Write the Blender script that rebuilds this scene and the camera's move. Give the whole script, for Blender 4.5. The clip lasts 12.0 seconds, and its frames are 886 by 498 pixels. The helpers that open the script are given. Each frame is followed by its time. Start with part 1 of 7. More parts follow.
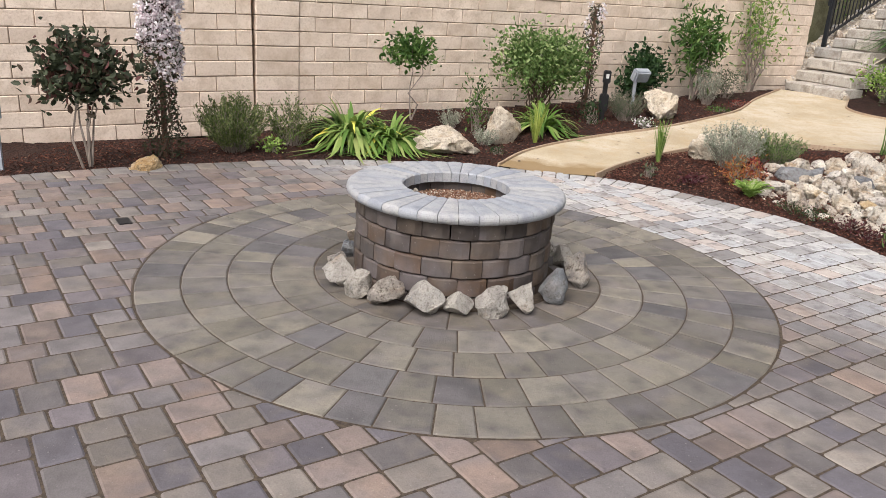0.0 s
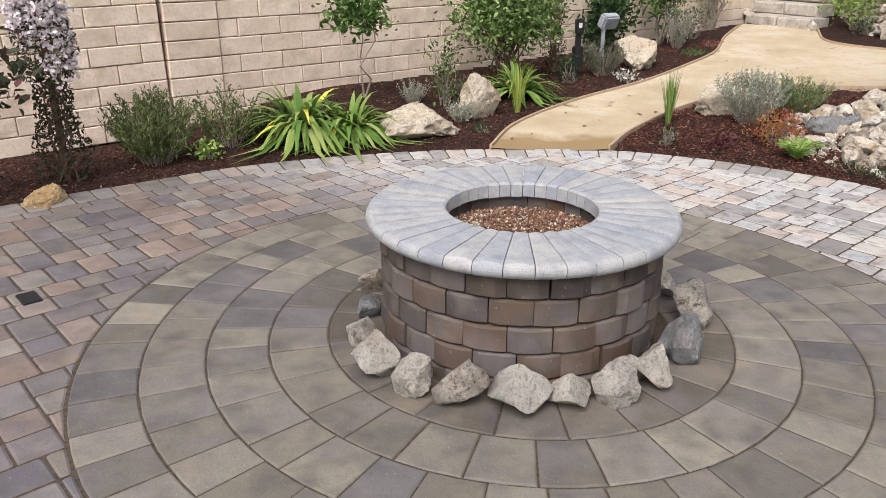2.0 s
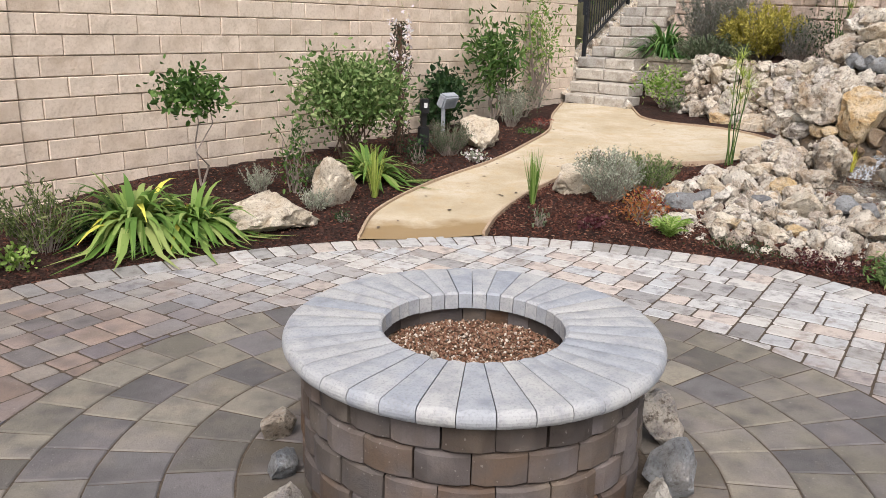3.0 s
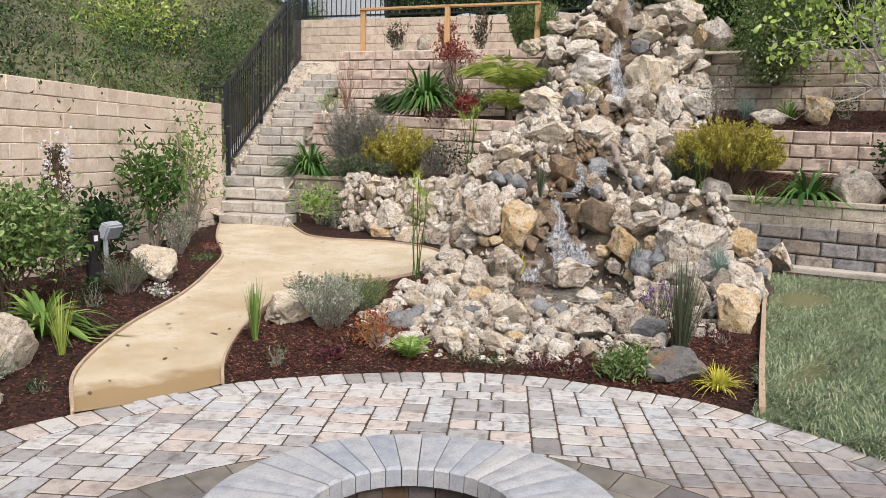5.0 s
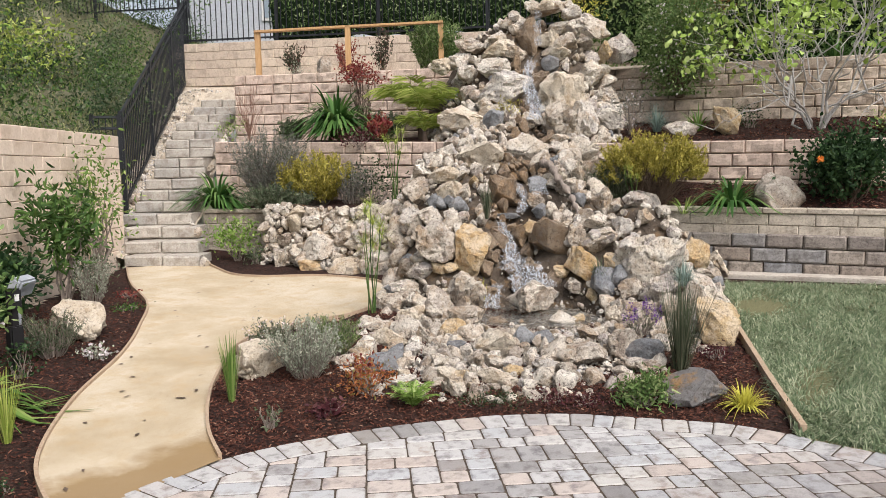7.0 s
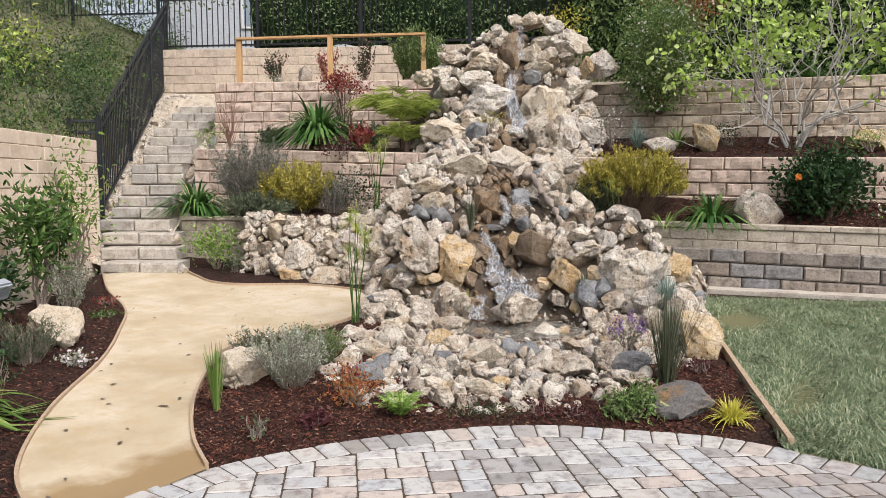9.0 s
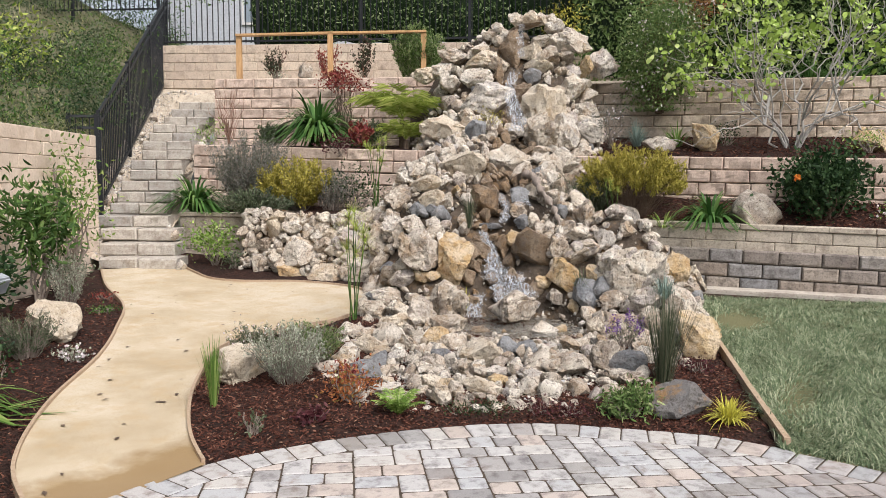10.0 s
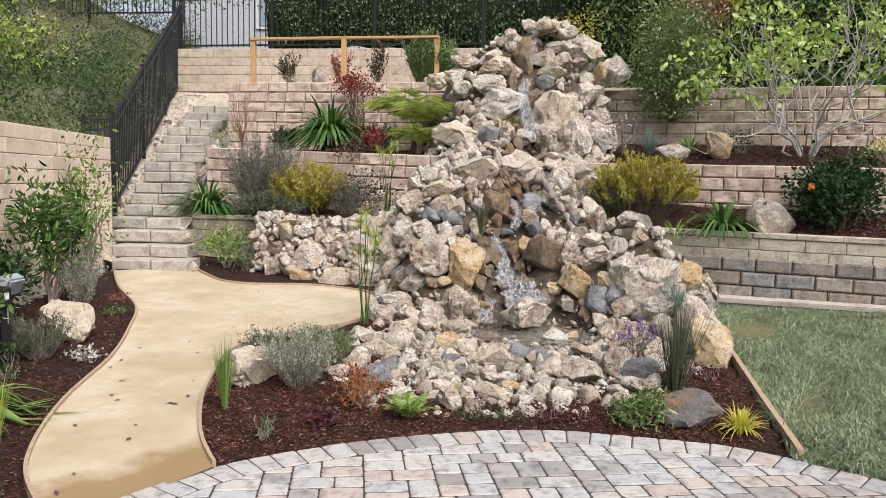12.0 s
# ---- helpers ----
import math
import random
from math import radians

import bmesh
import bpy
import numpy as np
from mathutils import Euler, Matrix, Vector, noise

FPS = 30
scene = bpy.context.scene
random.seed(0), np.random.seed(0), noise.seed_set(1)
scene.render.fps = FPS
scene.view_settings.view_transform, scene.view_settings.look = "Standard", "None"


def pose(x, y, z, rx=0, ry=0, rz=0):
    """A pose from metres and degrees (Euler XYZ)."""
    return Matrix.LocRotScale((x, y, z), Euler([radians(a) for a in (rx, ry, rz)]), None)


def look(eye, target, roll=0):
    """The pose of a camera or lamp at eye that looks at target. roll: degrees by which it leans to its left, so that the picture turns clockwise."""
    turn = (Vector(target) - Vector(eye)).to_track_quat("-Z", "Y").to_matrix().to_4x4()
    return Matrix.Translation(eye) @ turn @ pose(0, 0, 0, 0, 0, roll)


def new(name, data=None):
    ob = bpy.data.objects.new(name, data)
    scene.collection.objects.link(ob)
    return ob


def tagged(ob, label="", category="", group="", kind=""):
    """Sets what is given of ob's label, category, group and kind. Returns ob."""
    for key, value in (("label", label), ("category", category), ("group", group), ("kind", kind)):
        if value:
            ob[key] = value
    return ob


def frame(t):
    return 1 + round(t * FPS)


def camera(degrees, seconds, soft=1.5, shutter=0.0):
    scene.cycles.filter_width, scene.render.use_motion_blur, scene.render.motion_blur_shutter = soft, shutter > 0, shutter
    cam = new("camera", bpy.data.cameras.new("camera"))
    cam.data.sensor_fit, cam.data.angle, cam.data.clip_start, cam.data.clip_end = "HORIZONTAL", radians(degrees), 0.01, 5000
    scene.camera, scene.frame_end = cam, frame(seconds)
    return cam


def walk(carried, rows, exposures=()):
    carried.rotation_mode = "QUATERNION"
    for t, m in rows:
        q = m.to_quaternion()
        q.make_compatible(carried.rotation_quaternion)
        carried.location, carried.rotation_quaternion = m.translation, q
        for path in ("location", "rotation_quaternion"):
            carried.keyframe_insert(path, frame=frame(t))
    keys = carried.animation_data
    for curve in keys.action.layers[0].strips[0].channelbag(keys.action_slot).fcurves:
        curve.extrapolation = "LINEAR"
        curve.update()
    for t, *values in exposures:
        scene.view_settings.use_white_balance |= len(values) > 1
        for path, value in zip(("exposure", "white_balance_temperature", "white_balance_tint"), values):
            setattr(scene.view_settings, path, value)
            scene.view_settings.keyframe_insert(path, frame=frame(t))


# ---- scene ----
cam = camera(59.3, 12.0, soft=0.8)
PATH = [
    (0, (-0.005, -0.006, 1.532), (-0.012, 1.888, 0.892), 4.0),
    (0.5, (-0.127, 0.295, 1.52), (-0.213, 2.185, 0.872), 2.3),
    (1, (-0.314, 0.665, 1.498), (-0.321, 2.537, 0.794), 0.9),
    (1.5, (-0.422, 1.045, 1.467), (-0.318, 2.9, 0.727), -0.9),
    (2, (-0.615, 1.369, 1.45), (-0.392, 3.215, 0.713), 0.2),
    (2.5, (-0.808, 1.693, 1.454), (-0.343, 3.523, 0.797), 1.5),
    (3, (-0.929, 2.042, 1.414), (-0.218, 3.828, 0.862), 1.5),
    (3.5, (-1.085, 2.296, 1.404), (-0.121, 3.989, 0.95), 1.4),
    (3.7, (-1.154, 2.379, 1.4), (-0.092, 4.02, 0.978), 1.3),
    (5.3, (-1.508, 3.014, 1.498), (0.089, 4.191, 1.247), 1.2),
    (5.5, (-1.515, 3.142, 1.504), (0.113, 4.275, 1.245), 0.9),
    (6, (-1.545, 3.382, 1.499), (0.133, 4.449, 1.283), -0.5),
    (6.5, (-1.515, 3.632, 1.514), (0.198, 4.643, 1.305), -1.1),
    (7, (-1.62, 3.799, 1.518), (0.11, 4.781, 1.317), -1.2),
    (7.5, (-1.701, 3.862, 1.505), (0.06, 4.798, 1.352), -1.0),
    (9.5, (-1.652, 3.907, 1.497), (0.115, 4.828, 1.322), 0.1),
    (10, (-1.658, 3.902, 1.497), (0.109, 4.822, 1.322), 0.3),
    (10.5, (-1.667, 3.907, 1.501), (0.099, 4.83, 1.323), 0.6),
    (11, (-1.668, 3.905, 1.503), (0.1, 4.824, 1.331), 0.8),
    (11.5, (-1.675, 3.907, 1.5), (0.091, 4.83, 1.335), 0.9),
    (12, (-1.665, 3.913, 1.496), (0.091, 4.857, 1.334), 0.9),
]
walk(cam, [(t, look(eye, target, roll)) for t, eye, target, roll in PATH])

# ---------------------------------------------------------------- light
world = bpy.data.worlds.new("overcast_sky")
scene.world = world
world.use_nodes = True
wt = world.node_tree
sky = wt.nodes.new("ShaderNodeTexSky")
sky.sky_type, sky.sun_disc = "NISHITA", False
sky.sun_elevation, sky.sun_rotation = radians(52), radians(206)
sky.air_density, sky.dust_density, sky.ozone_density = 1.0, 4.0, 1.0
pale = wt.nodes.new("ShaderNodeHueSaturation")
pale.inputs["Saturation"].default_value = 0.45
wt.links.new(sky.outputs[0], pale.inputs["Color"])
wt.links.new(pale.outputs[0], wt.nodes["Background"].inputs["Color"])
wt.nodes["Background"].inputs["Strength"].default_value = 0.125

SUN_AZ = radians(206)
sun = new("sun", bpy.data.lights.new("sun", "SUN"))
sun.data.energy, sun.data.angle, sun.data.color = 2.3, radians(42), (1.0, 0.925, 0.90)
sun.matrix_world = look((0, 0, 30), (-23.5 * math.sin(SUN_AZ), -23.5 * math.cos(SUN_AZ), 0))
scene.view_settings.exposure = 0.50


# ---------------------------------------------------------------- materials


class Mat:
    """A small builder for node materials."""

    def __init__(self, name, rough=0.8):
        self.m = bpy.data.materials.new(name)
        self.m.use_nodes = True
        self.t = self.m.node_tree
        self.p = self.t.nodes["Principled BSDF"]
        self.p.inputs["Roughness"].default_value = rough
        self.p.inputs["Specular IOR Level"].default_value = 0.22

    def n(self, kind, **inputs):
        node = self.t.nodes.new(kind)
        for key, v in inputs.items():
            sock = node.inputs[int(key[1:])] if key[0] == "i" and key[1:].isdigit() else node.inputs[key]
            if isinstance(v, bpy.types.NodeSocket):
                self.t.links.new(v, sock)
            else:
                sock.default_value = v
        return node

    def pos(self):
        return self.n("ShaderNodeNewGeometry").outputs["Position"]

    def obj(self):
        return self.n("ShaderNodeTexCoord").outputs["Object"]

    def rand(self):
        a = self.n("ShaderNodeObjectInfo").outputs["Random"]
        b = self.n("ShaderNodeNewGeometry").outputs["Random Per Island"]
        s = self.n("ShaderNodeMath", i0=a, i1=b)
        fr = self.n("ShaderNodeMath", i0=s.outputs[0])
        fr.operation = "FRACT"
        return fr.outputs[0]

    def noise(self, vec, scale, detail=4.0, rough=0.6):
        return self.n("ShaderNodeTexNoise", Vector=vec, Scale=scale, Detail=detail, Roughness=rough).outputs["Fac"]

    def ramp(self, fac, stops, constant=False):
        r = self.n("ShaderNodeValToRGB", Fac=fac)
        e = r.color_ramp.elements
        while len(e) < len(stops):
            e.new(0.5)
        for el, (p, c) in zip(e, stops):
            el.position = p
            el.color = (*c, 1) if isinstance(c, tuple) else (c, c, c, 1)
        if constant:
            r.color_ramp.interpolation = "CONSTANT"
        return r.outputs["Color"]

    def mix(self, fac, a, b, mode="MIX"):
        x = self.t.nodes.new("ShaderNodeMix")
        x.data_type, x.blend_type = "RGBA", mode
        for k, v in ((0, fac), (6, a), (7, b)):
            if isinstance(v, bpy.types.NodeSocket):
                self.t.links.new(v, x.inputs[k])
            elif isinstance(v, tuple):
                x.inputs[k].default_value = (*v, 1)
            else:
                x.inputs[k].default_value = v if k == 0 else (v, v, v, 1)
        return x.outputs[2]

    def shift(self, amount):
        """Object coordinates moved by each object's own random number, so that copies don't look alike."""
        o = self.n("ShaderNodeObjectInfo").outputs["Random"]
        s = self.n("ShaderNodeMath", i0=o, i1=amount)
        s.operation = "MULTIPLY"
        add = self.n("ShaderNodeVectorMath", i0=self.obj(), i1=s.outputs[0])
        return add.outputs[0]

    def colour(self, c):
        self.t.links.new(c, self.p.inputs["Base Color"]) if isinstance(c, bpy.types.NodeSocket) else None
        if isinstance(c, tuple):
            self.p.inputs["Base Color"].default_value = (*c, 1)
        return self

    def bump(self, height, strength=0.5, distance=0.01):
        b = self.n("ShaderNodeBump", Height=height, Strength=strength, Distance=distance)
        prev = self.p.inputs["Normal"]
        if prev.is_linked:
            self.t.links.new(prev.links[0].from_socket, b.inputs["Normal"])
        self.t.links.new(b.outputs[0], prev)
        return self

    def rough(self, sock):
        self.t.links.new(sock, self.p.inputs["Roughness"])
        return self


def paver_material(name, stops, white=0.0, dirt=0.55):
    k = Mat(name, 0.72)
    p = k.pos()
    rnd = k.rand()
    base = k.ramp(rnd, stops, constant=True)
    other = k.n("ShaderNodeMath", i0=rnd, i1=17.31)
    other.operation = "MULTIPLY"
    own = k.n("ShaderNodeMath", i0=other.outputs[0])
    own.operation = "FRACT"
    # each piece has its own tone, and darker smears across it
    base = k.mix(1.0, base, k.ramp(own.outputs[0], [(0.0, 0.72), (0.5, 1.0), (1.0, 1.22)]), "MULTIPLY")
    add = k.n("ShaderNodeVectorMath", i0=p, i1=k.n("ShaderNodeCombineXYZ", X=other.outputs[0], Y=rnd, Z=own.outputs[0]).outputs[0])
    blot = k.noise(add.outputs[0], 7.5, 3.0)
    c = k.mix(k.ramp(blot, [(0.45, 0.0), (0.70, dirt)]), base, (0.075, 0.07, 0.072))
    c = k.mix(k.ramp(k.noise(add.outputs[0], 5.0, 2.0), [(0.55, 0.0), (0.75, 0.30)]), c, (0.33, 0.27, 0.21))
    c = k.mix(k.ramp(k.noise(add.outputs[0], 3.6, 2.0), [(0.48, 0.0), (0.68, 0.5)]), c, (0.185, 0.166, 0.172))
    c = k.mix(k.ramp(k.noise(add.outputs[0], 30.0, 4.0, 0.7), [(0.36, 0.22), (0.50, 0.0)]), c, (0.07, 0.062, 0.058))
    if white:
        # lime bloom over the far curve of the patio, thinning out towards the house
        sep = k.n("ShaderNodeSeparateXYZ", Vector=p)
        a = k.n("ShaderNodeMath", i0=sep.outputs[0], i1=0.80)
        a.operation = "MULTIPLY"
        b = k.n("ShaderNodeMath", i0=a.outputs[0], i1=sep.outputs[1])
        edge = k.n("ShaderNodeMapRange", Value=b.outputs[0], i1=5.0, i2=6.5)
        spots = k.ramp(k.noise(add.outputs[0], 14.0, 5.0, 0.65), [(0.33, 0.25), (0.52, 1.0)])
        each = k.ramp(own.outputs[0], [(0.0, 0.45), (0.10, 0.74), (0.30, 0.93), (1.0, 1.0)])
        f = k.n("ShaderNodeMath", i0=edge.outputs[0], i1=spots)
        f.operation = "MULTIPLY"
        f1 = k.n("ShaderNodeMath", i0=f.outputs[0], i1=each)
        f1.operation = "MULTIPLY"
        f2 = k.n("ShaderNodeMath", i0=f1.outputs[0], i1=white)
        f2.operation = "MULTIPLY"
        c = k.mix(f2.outputs[0], c, k.ramp(own.outputs[0], [(0.0, (0.414, 0.405, 0.396)), (0.2, (0.513, 0.504, 0.495)), (0.48, (0.513, 0.45, 0.405)), (0.57, (0.45, 0.457, 0.465)), (0.75, (0.504, 0.486, 0.459)), (0.92, (0.477, 0.414, 0.369))], constant=True))
    grain = k.noise(p, 160.0, 2.0)
    c = k.mix(k.ramp(grain, [(0.35, 0.45), (0.6, 0.0)]), c, k.mix(0.35, c, (0.06, 0.055, 0.05)))
    specks = k.ramp(k.noise(p, 75.0, 1.0), [(0.72, 0.0), (0.76, 0.5)])
    c = k.mix(k.mix(0.6, specks, 0.0), c, (0.5, 0.47, 0.43))
    k.colour(c).bump(grain, 0.35, 0.004).bump(k.noise(p, 25.0), 0.3, 0.012)
    k.rough(k.ramp(blot, [(0.3, 0.62), (0.7, 0.82)]))
    return k.m


M_PAVER = paver_material("concrete_pavers", [(0.0, (0.180, 0.163, 0.160)), (0.24, (0.124, 0.114, 0.128)), (0.40, (0.212, 0.186, 0.164)),
                                             (0.52, (0.222, 0.176, 0.156)), (0.66, (0.156, 0.136, 0.144)), (0.76, (0.250, 0.188, 0.156)), (0.88, (0.250, 0.222, 0.196))], white=1.0)
M_RING = paver_material("ring_pavers", [(0.0, (0.190, 0.174, 0.145)), (0.3, (0.150, 0.138, 0.122)), (0.5, (0.212, 0.192, 0.155)), (0.72, (0.124, 0.118, 0.118)), (0.84, (0.200, 0.182, 0.148))], dirt=0.68)
# innermost ring round the pit: darker browns and heavier smears than M_RING
M_INNERRING = paver_material("dark_ring_pavers", [(0.0, (0.130, 0.112, 0.090)), (0.4, (0.105, 0.092, 0.078)), (0.75, (0.140, 0.122, 0.098))], dirt=0.8)
M_BORDER = paver_material("border_pavers", [(0.0, (0.216, 0.202, 0.187)), (0.35, (0.288, 0.216, 0.180)), (0.5, (0.187, 0.180, 0.173)), (0.8, (0.288, 0.245, 0.202))], white=0.95)
M_PITBLOCK = paver_material("pit_wall_blocks", [(0.0, (0.092, 0.070, 0.056)), (0.25, (0.070, 0.056, 0.050)), (0.5, (0.098, 0.069, 0.051)), (0.74, (0.110, 0.066, 0.040)), (0.84, (0.112, 0.092, 0.080))], dirt=0.7)


def sand_material():
    k = Mat("joint_sand", 0.95)
    p = k.pos()
    k.colour(k.ramp(k.noise(p, 60.0, 3.0), [(0.3, (0.042, 0.033, 0.026)), (0.7, (0.105, 0.080, 0.058))])).bump(k.noise(p, 220.0, 2.0), 0.6, 0.004)
    return k.m


M_SAND = sand_material()


def cap_material():
    k = Mat("pit_cap_concrete", 0.7)
    q = k.shift(30.0)
    base = k.ramp(k.rand(), [(0.0, (0.325, 0.34, 0.365)), (0.3, (0.36, 0.365, 0.375)), (0.55, (0.30, 0.32, 0.355)), (0.8, (0.375, 0.375, 0.375))])
    c = k.mix(k.ramp(k.noise(q, 14.0, 4.0), [(0.45, 0.0), (0.75, 0.7)]), base, (0.17, 0.185, 0.22))
    c = k.mix(k.ramp(k.noise(q, 5.0, 3.0), [(0.5, 0.0), (0.7, 0.5)]), c, (0.46, 0.45, 0.43))
    g = k.noise(q, 130.0, 2.0)
    c = k.mix(k.ramp(g, [(0.3, 0.5), (0.5, 0.0)]), c, (0.2, 0.2, 0.21))
    k.colour(c).bump(g, 0.3, 0.003).bump(k.noise(q, 18.0), 0.2, 0.008)
    return k.m


M_CAP = cap_material()


def rock_material(name, stops, dark=(0.075, 0.055, 0.04), pale=(0.66, 0.59, 0.49), pits=0.6, rust=0.5):
    k = Mat(name, 0.88)
    info = k.n("ShaderNodeObjectInfo")
    off = k.n("ShaderNodeVectorMath", i0=k.pos(), i1=k.n("ShaderNodeMath", i0=info.outputs["Random"], i1=50.0).outputs[0])
    q = off.outputs[0]
    base = k.ramp(k.rand(), stops)
    # pale crust, rust bloom and grey patches over the stone's own colour
    c = k.mix(k.ramp(k.noise(q, 7.0, 6.0, 0.68), [(0.44, 0.0), (0.58, 0.85)]), base, pale)
    c = k.mix(k.ramp(k.noise(q, 5.0, 5.0, 0.65), [(0.52, 0.0), (0.66, rust)]), c, (0.36, 0.215, 0.095))
    c = k.mix(k.ramp(k.noise(q, 6.3, 4.0), [(0.60, 0.0), (0.72, 0.42)]), c, (0.27, 0.27, 0.275))
    # weathered hollows, cracks and fine specks are darker, and low in the bump too
    vein = k.noise(q, 10.0, 7.0, 0.72)
    c = k.mix(k.ramp(vein, [(0.33, pits), (0.43, 0.0)]), c, dark)
    pit = k.noise(q, 30.0, 6.0, 0.75)
    c = k.mix(k.ramp(pit, [(0.37, pits), (0.46, 0.0)]), c, dark)
    fine = k.noise(q, 110.0, 4.0, 0.7)
    c = k.mix(k.ramp(fine, [(0.32, 0.6), (0.47, 0.0)]), c, dark)
    c = k.mix(k.ramp(k.noise(q, 48.0, 5.0, 0.75), [(0.52, 0.0), (0.66, 0.5)]), c, pale)
    k.colour(c).bump(k.noise(q, 12.0, 6.0, 0.7), 0.8, 0.05).bump(vein, 0.7, 0.03).bump(pit, 0.8, 0.02).bump(fine, 0.5, 0.008)
    return k.m


M_ROCK = rock_material("limestone_rock", [(0.0, (0.55, 0.475, 0.385)), (0.2, (0.64, 0.565, 0.455)), (0.4, (0.46, 0.395, 0.325)), (0.55, (0.66, 0.605, 0.52)), (0.7, (0.44, 0.41, 0.385)), (0.85, (0.42, 0.365, 0.335)), (1.0, (0.54, 0.42, 0.28))], pale=(0.77, 0.72, 0.635), pits=0.85, rust=0.40)
M_TANROCK = rock_material("brown_limestone_rock", [(0.0, (0.36, 0.29, 0.225)), (0.3, (0.45, 0.37, 0.285)), (0.55, (0.31, 0.27, 0.245)), (0.8, (0.40, 0.30, 0.20)), (1.0, (0.50, 0.44, 0.36))], pale=(0.68, 0.62, 0.53), pits=0.85, rust=0.42)
M_COBBLE = rock_material("pit_cobble_rock", [(0.0, (0.36, 0.30, 0.25)), (0.4, (0.23, 0.23, 0.235)), (0.7, (0.39, 0.32, 0.25)), (1.0, (0.30, 0.265, 0.23))], pale=(0.55, 0.50, 0.43), pits=0.85, rust=0.3)
M_PALESTONE = rock_material("pale_cobble_rock", [(0.0, (0.34, 0.32, 0.295)), (0.5, (0.43, 0.395, 0.345)), (1.0, (0.29, 0.285, 0.28))], pale=(0.54, 0.51, 0.46), pits=0.5, rust=0.32)
M_CREAM = rock_material("cream_rock", [(0.0, (0.56, 0.48, 0.37)), (0.6, (0.62, 0.54, 0.42)), (1.0, (0.52, 0.42, 0.30))], dark=(0.14, 0.10, 0.07), pale=(0.72, 0.65, 0.54), pits=0.6, rust=0.45)
M_GREYRUST = rock_material("grey_rust_rock", [(0.0, (0.15, 0.15, 0.16)), (1.0, (0.19, 0.18, 0.175))], pale=(0.23, 0.225, 0.22), pits=0.5, rust=0.95)
M_OCHRE = rock_material("ochre_rock", [(0.0, (0.50, 0.33, 0.15)), (1.0, (0.56, 0.44, 0.27))], pale=(0.66, 0.55, 0.40), pits=0.65, rust=0.8)
M_GREYROCK = rock_material("grey_river_rock", [(0.0, (0.15, 0.165, 0.185)), (1.0, (0.25, 0.25, 0.25))], pale=(0.34, 0.35, 0.36), pits=0.5, rust=0.15)
M_WETROCK = rock_material("wet_brown_rock", [(0.0, (0.17, 0.12, 0.08)), (1.0, (0.27, 0.19, 0.12))], dark=(0.03, 0.025, 0.02), pale=(0.33, 0.26, 0.19))
M_WETROCK.node_tree.nodes["Principled BSDF"].inputs["Roughness"].default_value = 0.3


def block_material(name, stops, ob_scale=1.0, dark=(0.20, 0.16, 0.13), strength=0.7):
    k = Mat(name, 0.9)
    q = k.shift(40.0)
    p = k.pos()
    base = k.ramp(k.rand(), stops)
    c = k.mix(k.ramp(k.noise(p, 1.3, 4.0), [(0.42, 0.0), (0.7, 0.35)]), base, k.mix(0.5, base, (0.60, 0.54, 0.46)))
    c = k.mix(k.ramp(k.noise(q, 7.0 * ob_scale, 5.0, 0.7), [(0.32, 0.65), (0.52, 0.0)]), c, dark)
    g = k.noise(q, 45.0, 4.0, 0.7)
    c = k.mix(k.ramp(g, [(0.34, 0.5), (0.52, 0.0)]), c, dark)
    k.colour(c).bump(k.noise(q, 11.0 * ob_scale, 6.0, 0.65), strength, 0.03).bump(g, 0.4, 0.01)
    return k.m


M_SLUMP = block_material("slumpstone_block", [(0.0, (0.68, 0.565, 0.465)), (0.5, (0.76, 0.64, 0.535)), (1.0, (0.62, 0.51, 0.42))], 0.6, dark=(0.48, 0.37, 0.275), strength=0.45)
M_BLOCKTAN = block_material("tan_retaining_block", [(0.0, (0.59, 0.49, 0.39)), (0.5, (0.55, 0.45, 0.365)), (1.0, (0.64, 0.54, 0.43))], dark=(0.27, 0.215, 0.175), strength=0.55)
M_BLOCKPINK = block_material("pink_retaining_block", [(0.0, (0.59, 0.46, 0.38)), (0.5, (0.55, 0.43, 0.36)), (1.0, (0.63, 0.51, 0.42))], dark=(0.27, 0.21, 0.17), strength=0.55)
M_BLOCKGREY = block_material("grey_retaining_block", [(0.0, (0.24, 0.21, 0.19)), (0.3, (0.33, 0.275, 0.23)), (0.6, (0.27, 0.275, 0.285)), (0.8, (0.39, 0.34, 0.29)), (1.0, (0.26, 0.21, 0.175))], dark=(0.06, 0.05, 0.045), strength=0.9)
M_BLOCKPALE = block_material("pale_retaining_block", [(0.0, (0.54, 0.475, 0.39)), (1.0, (0.60, 0.53, 0.44))])
M_STEP = block_material("grey_step_block", [(0.0, (0.43, 0.40, 0.355)), (0.5, (0.50, 0.465, 0.41)), (1.0, (0.37, 0.355, 0.33))])
M_MORTAR = block_material("mortar", [(0.0, (0.25, 0.185, 0.14)), (1.0, (0.33, 0.25, 0.19))])
M_DARKGAP = block_material("soil_fill", [(0.0, (0.09, 0.07, 0.055)), (1.0, (0.11, 0.085, 0.065))])
M_CONCRETE = block_material("concrete_curb", [(0.0, (0.50, 0.46, 0.40)), (1.0, (0.52, 0.48, 0.42))], 0.4, strength=0.3)


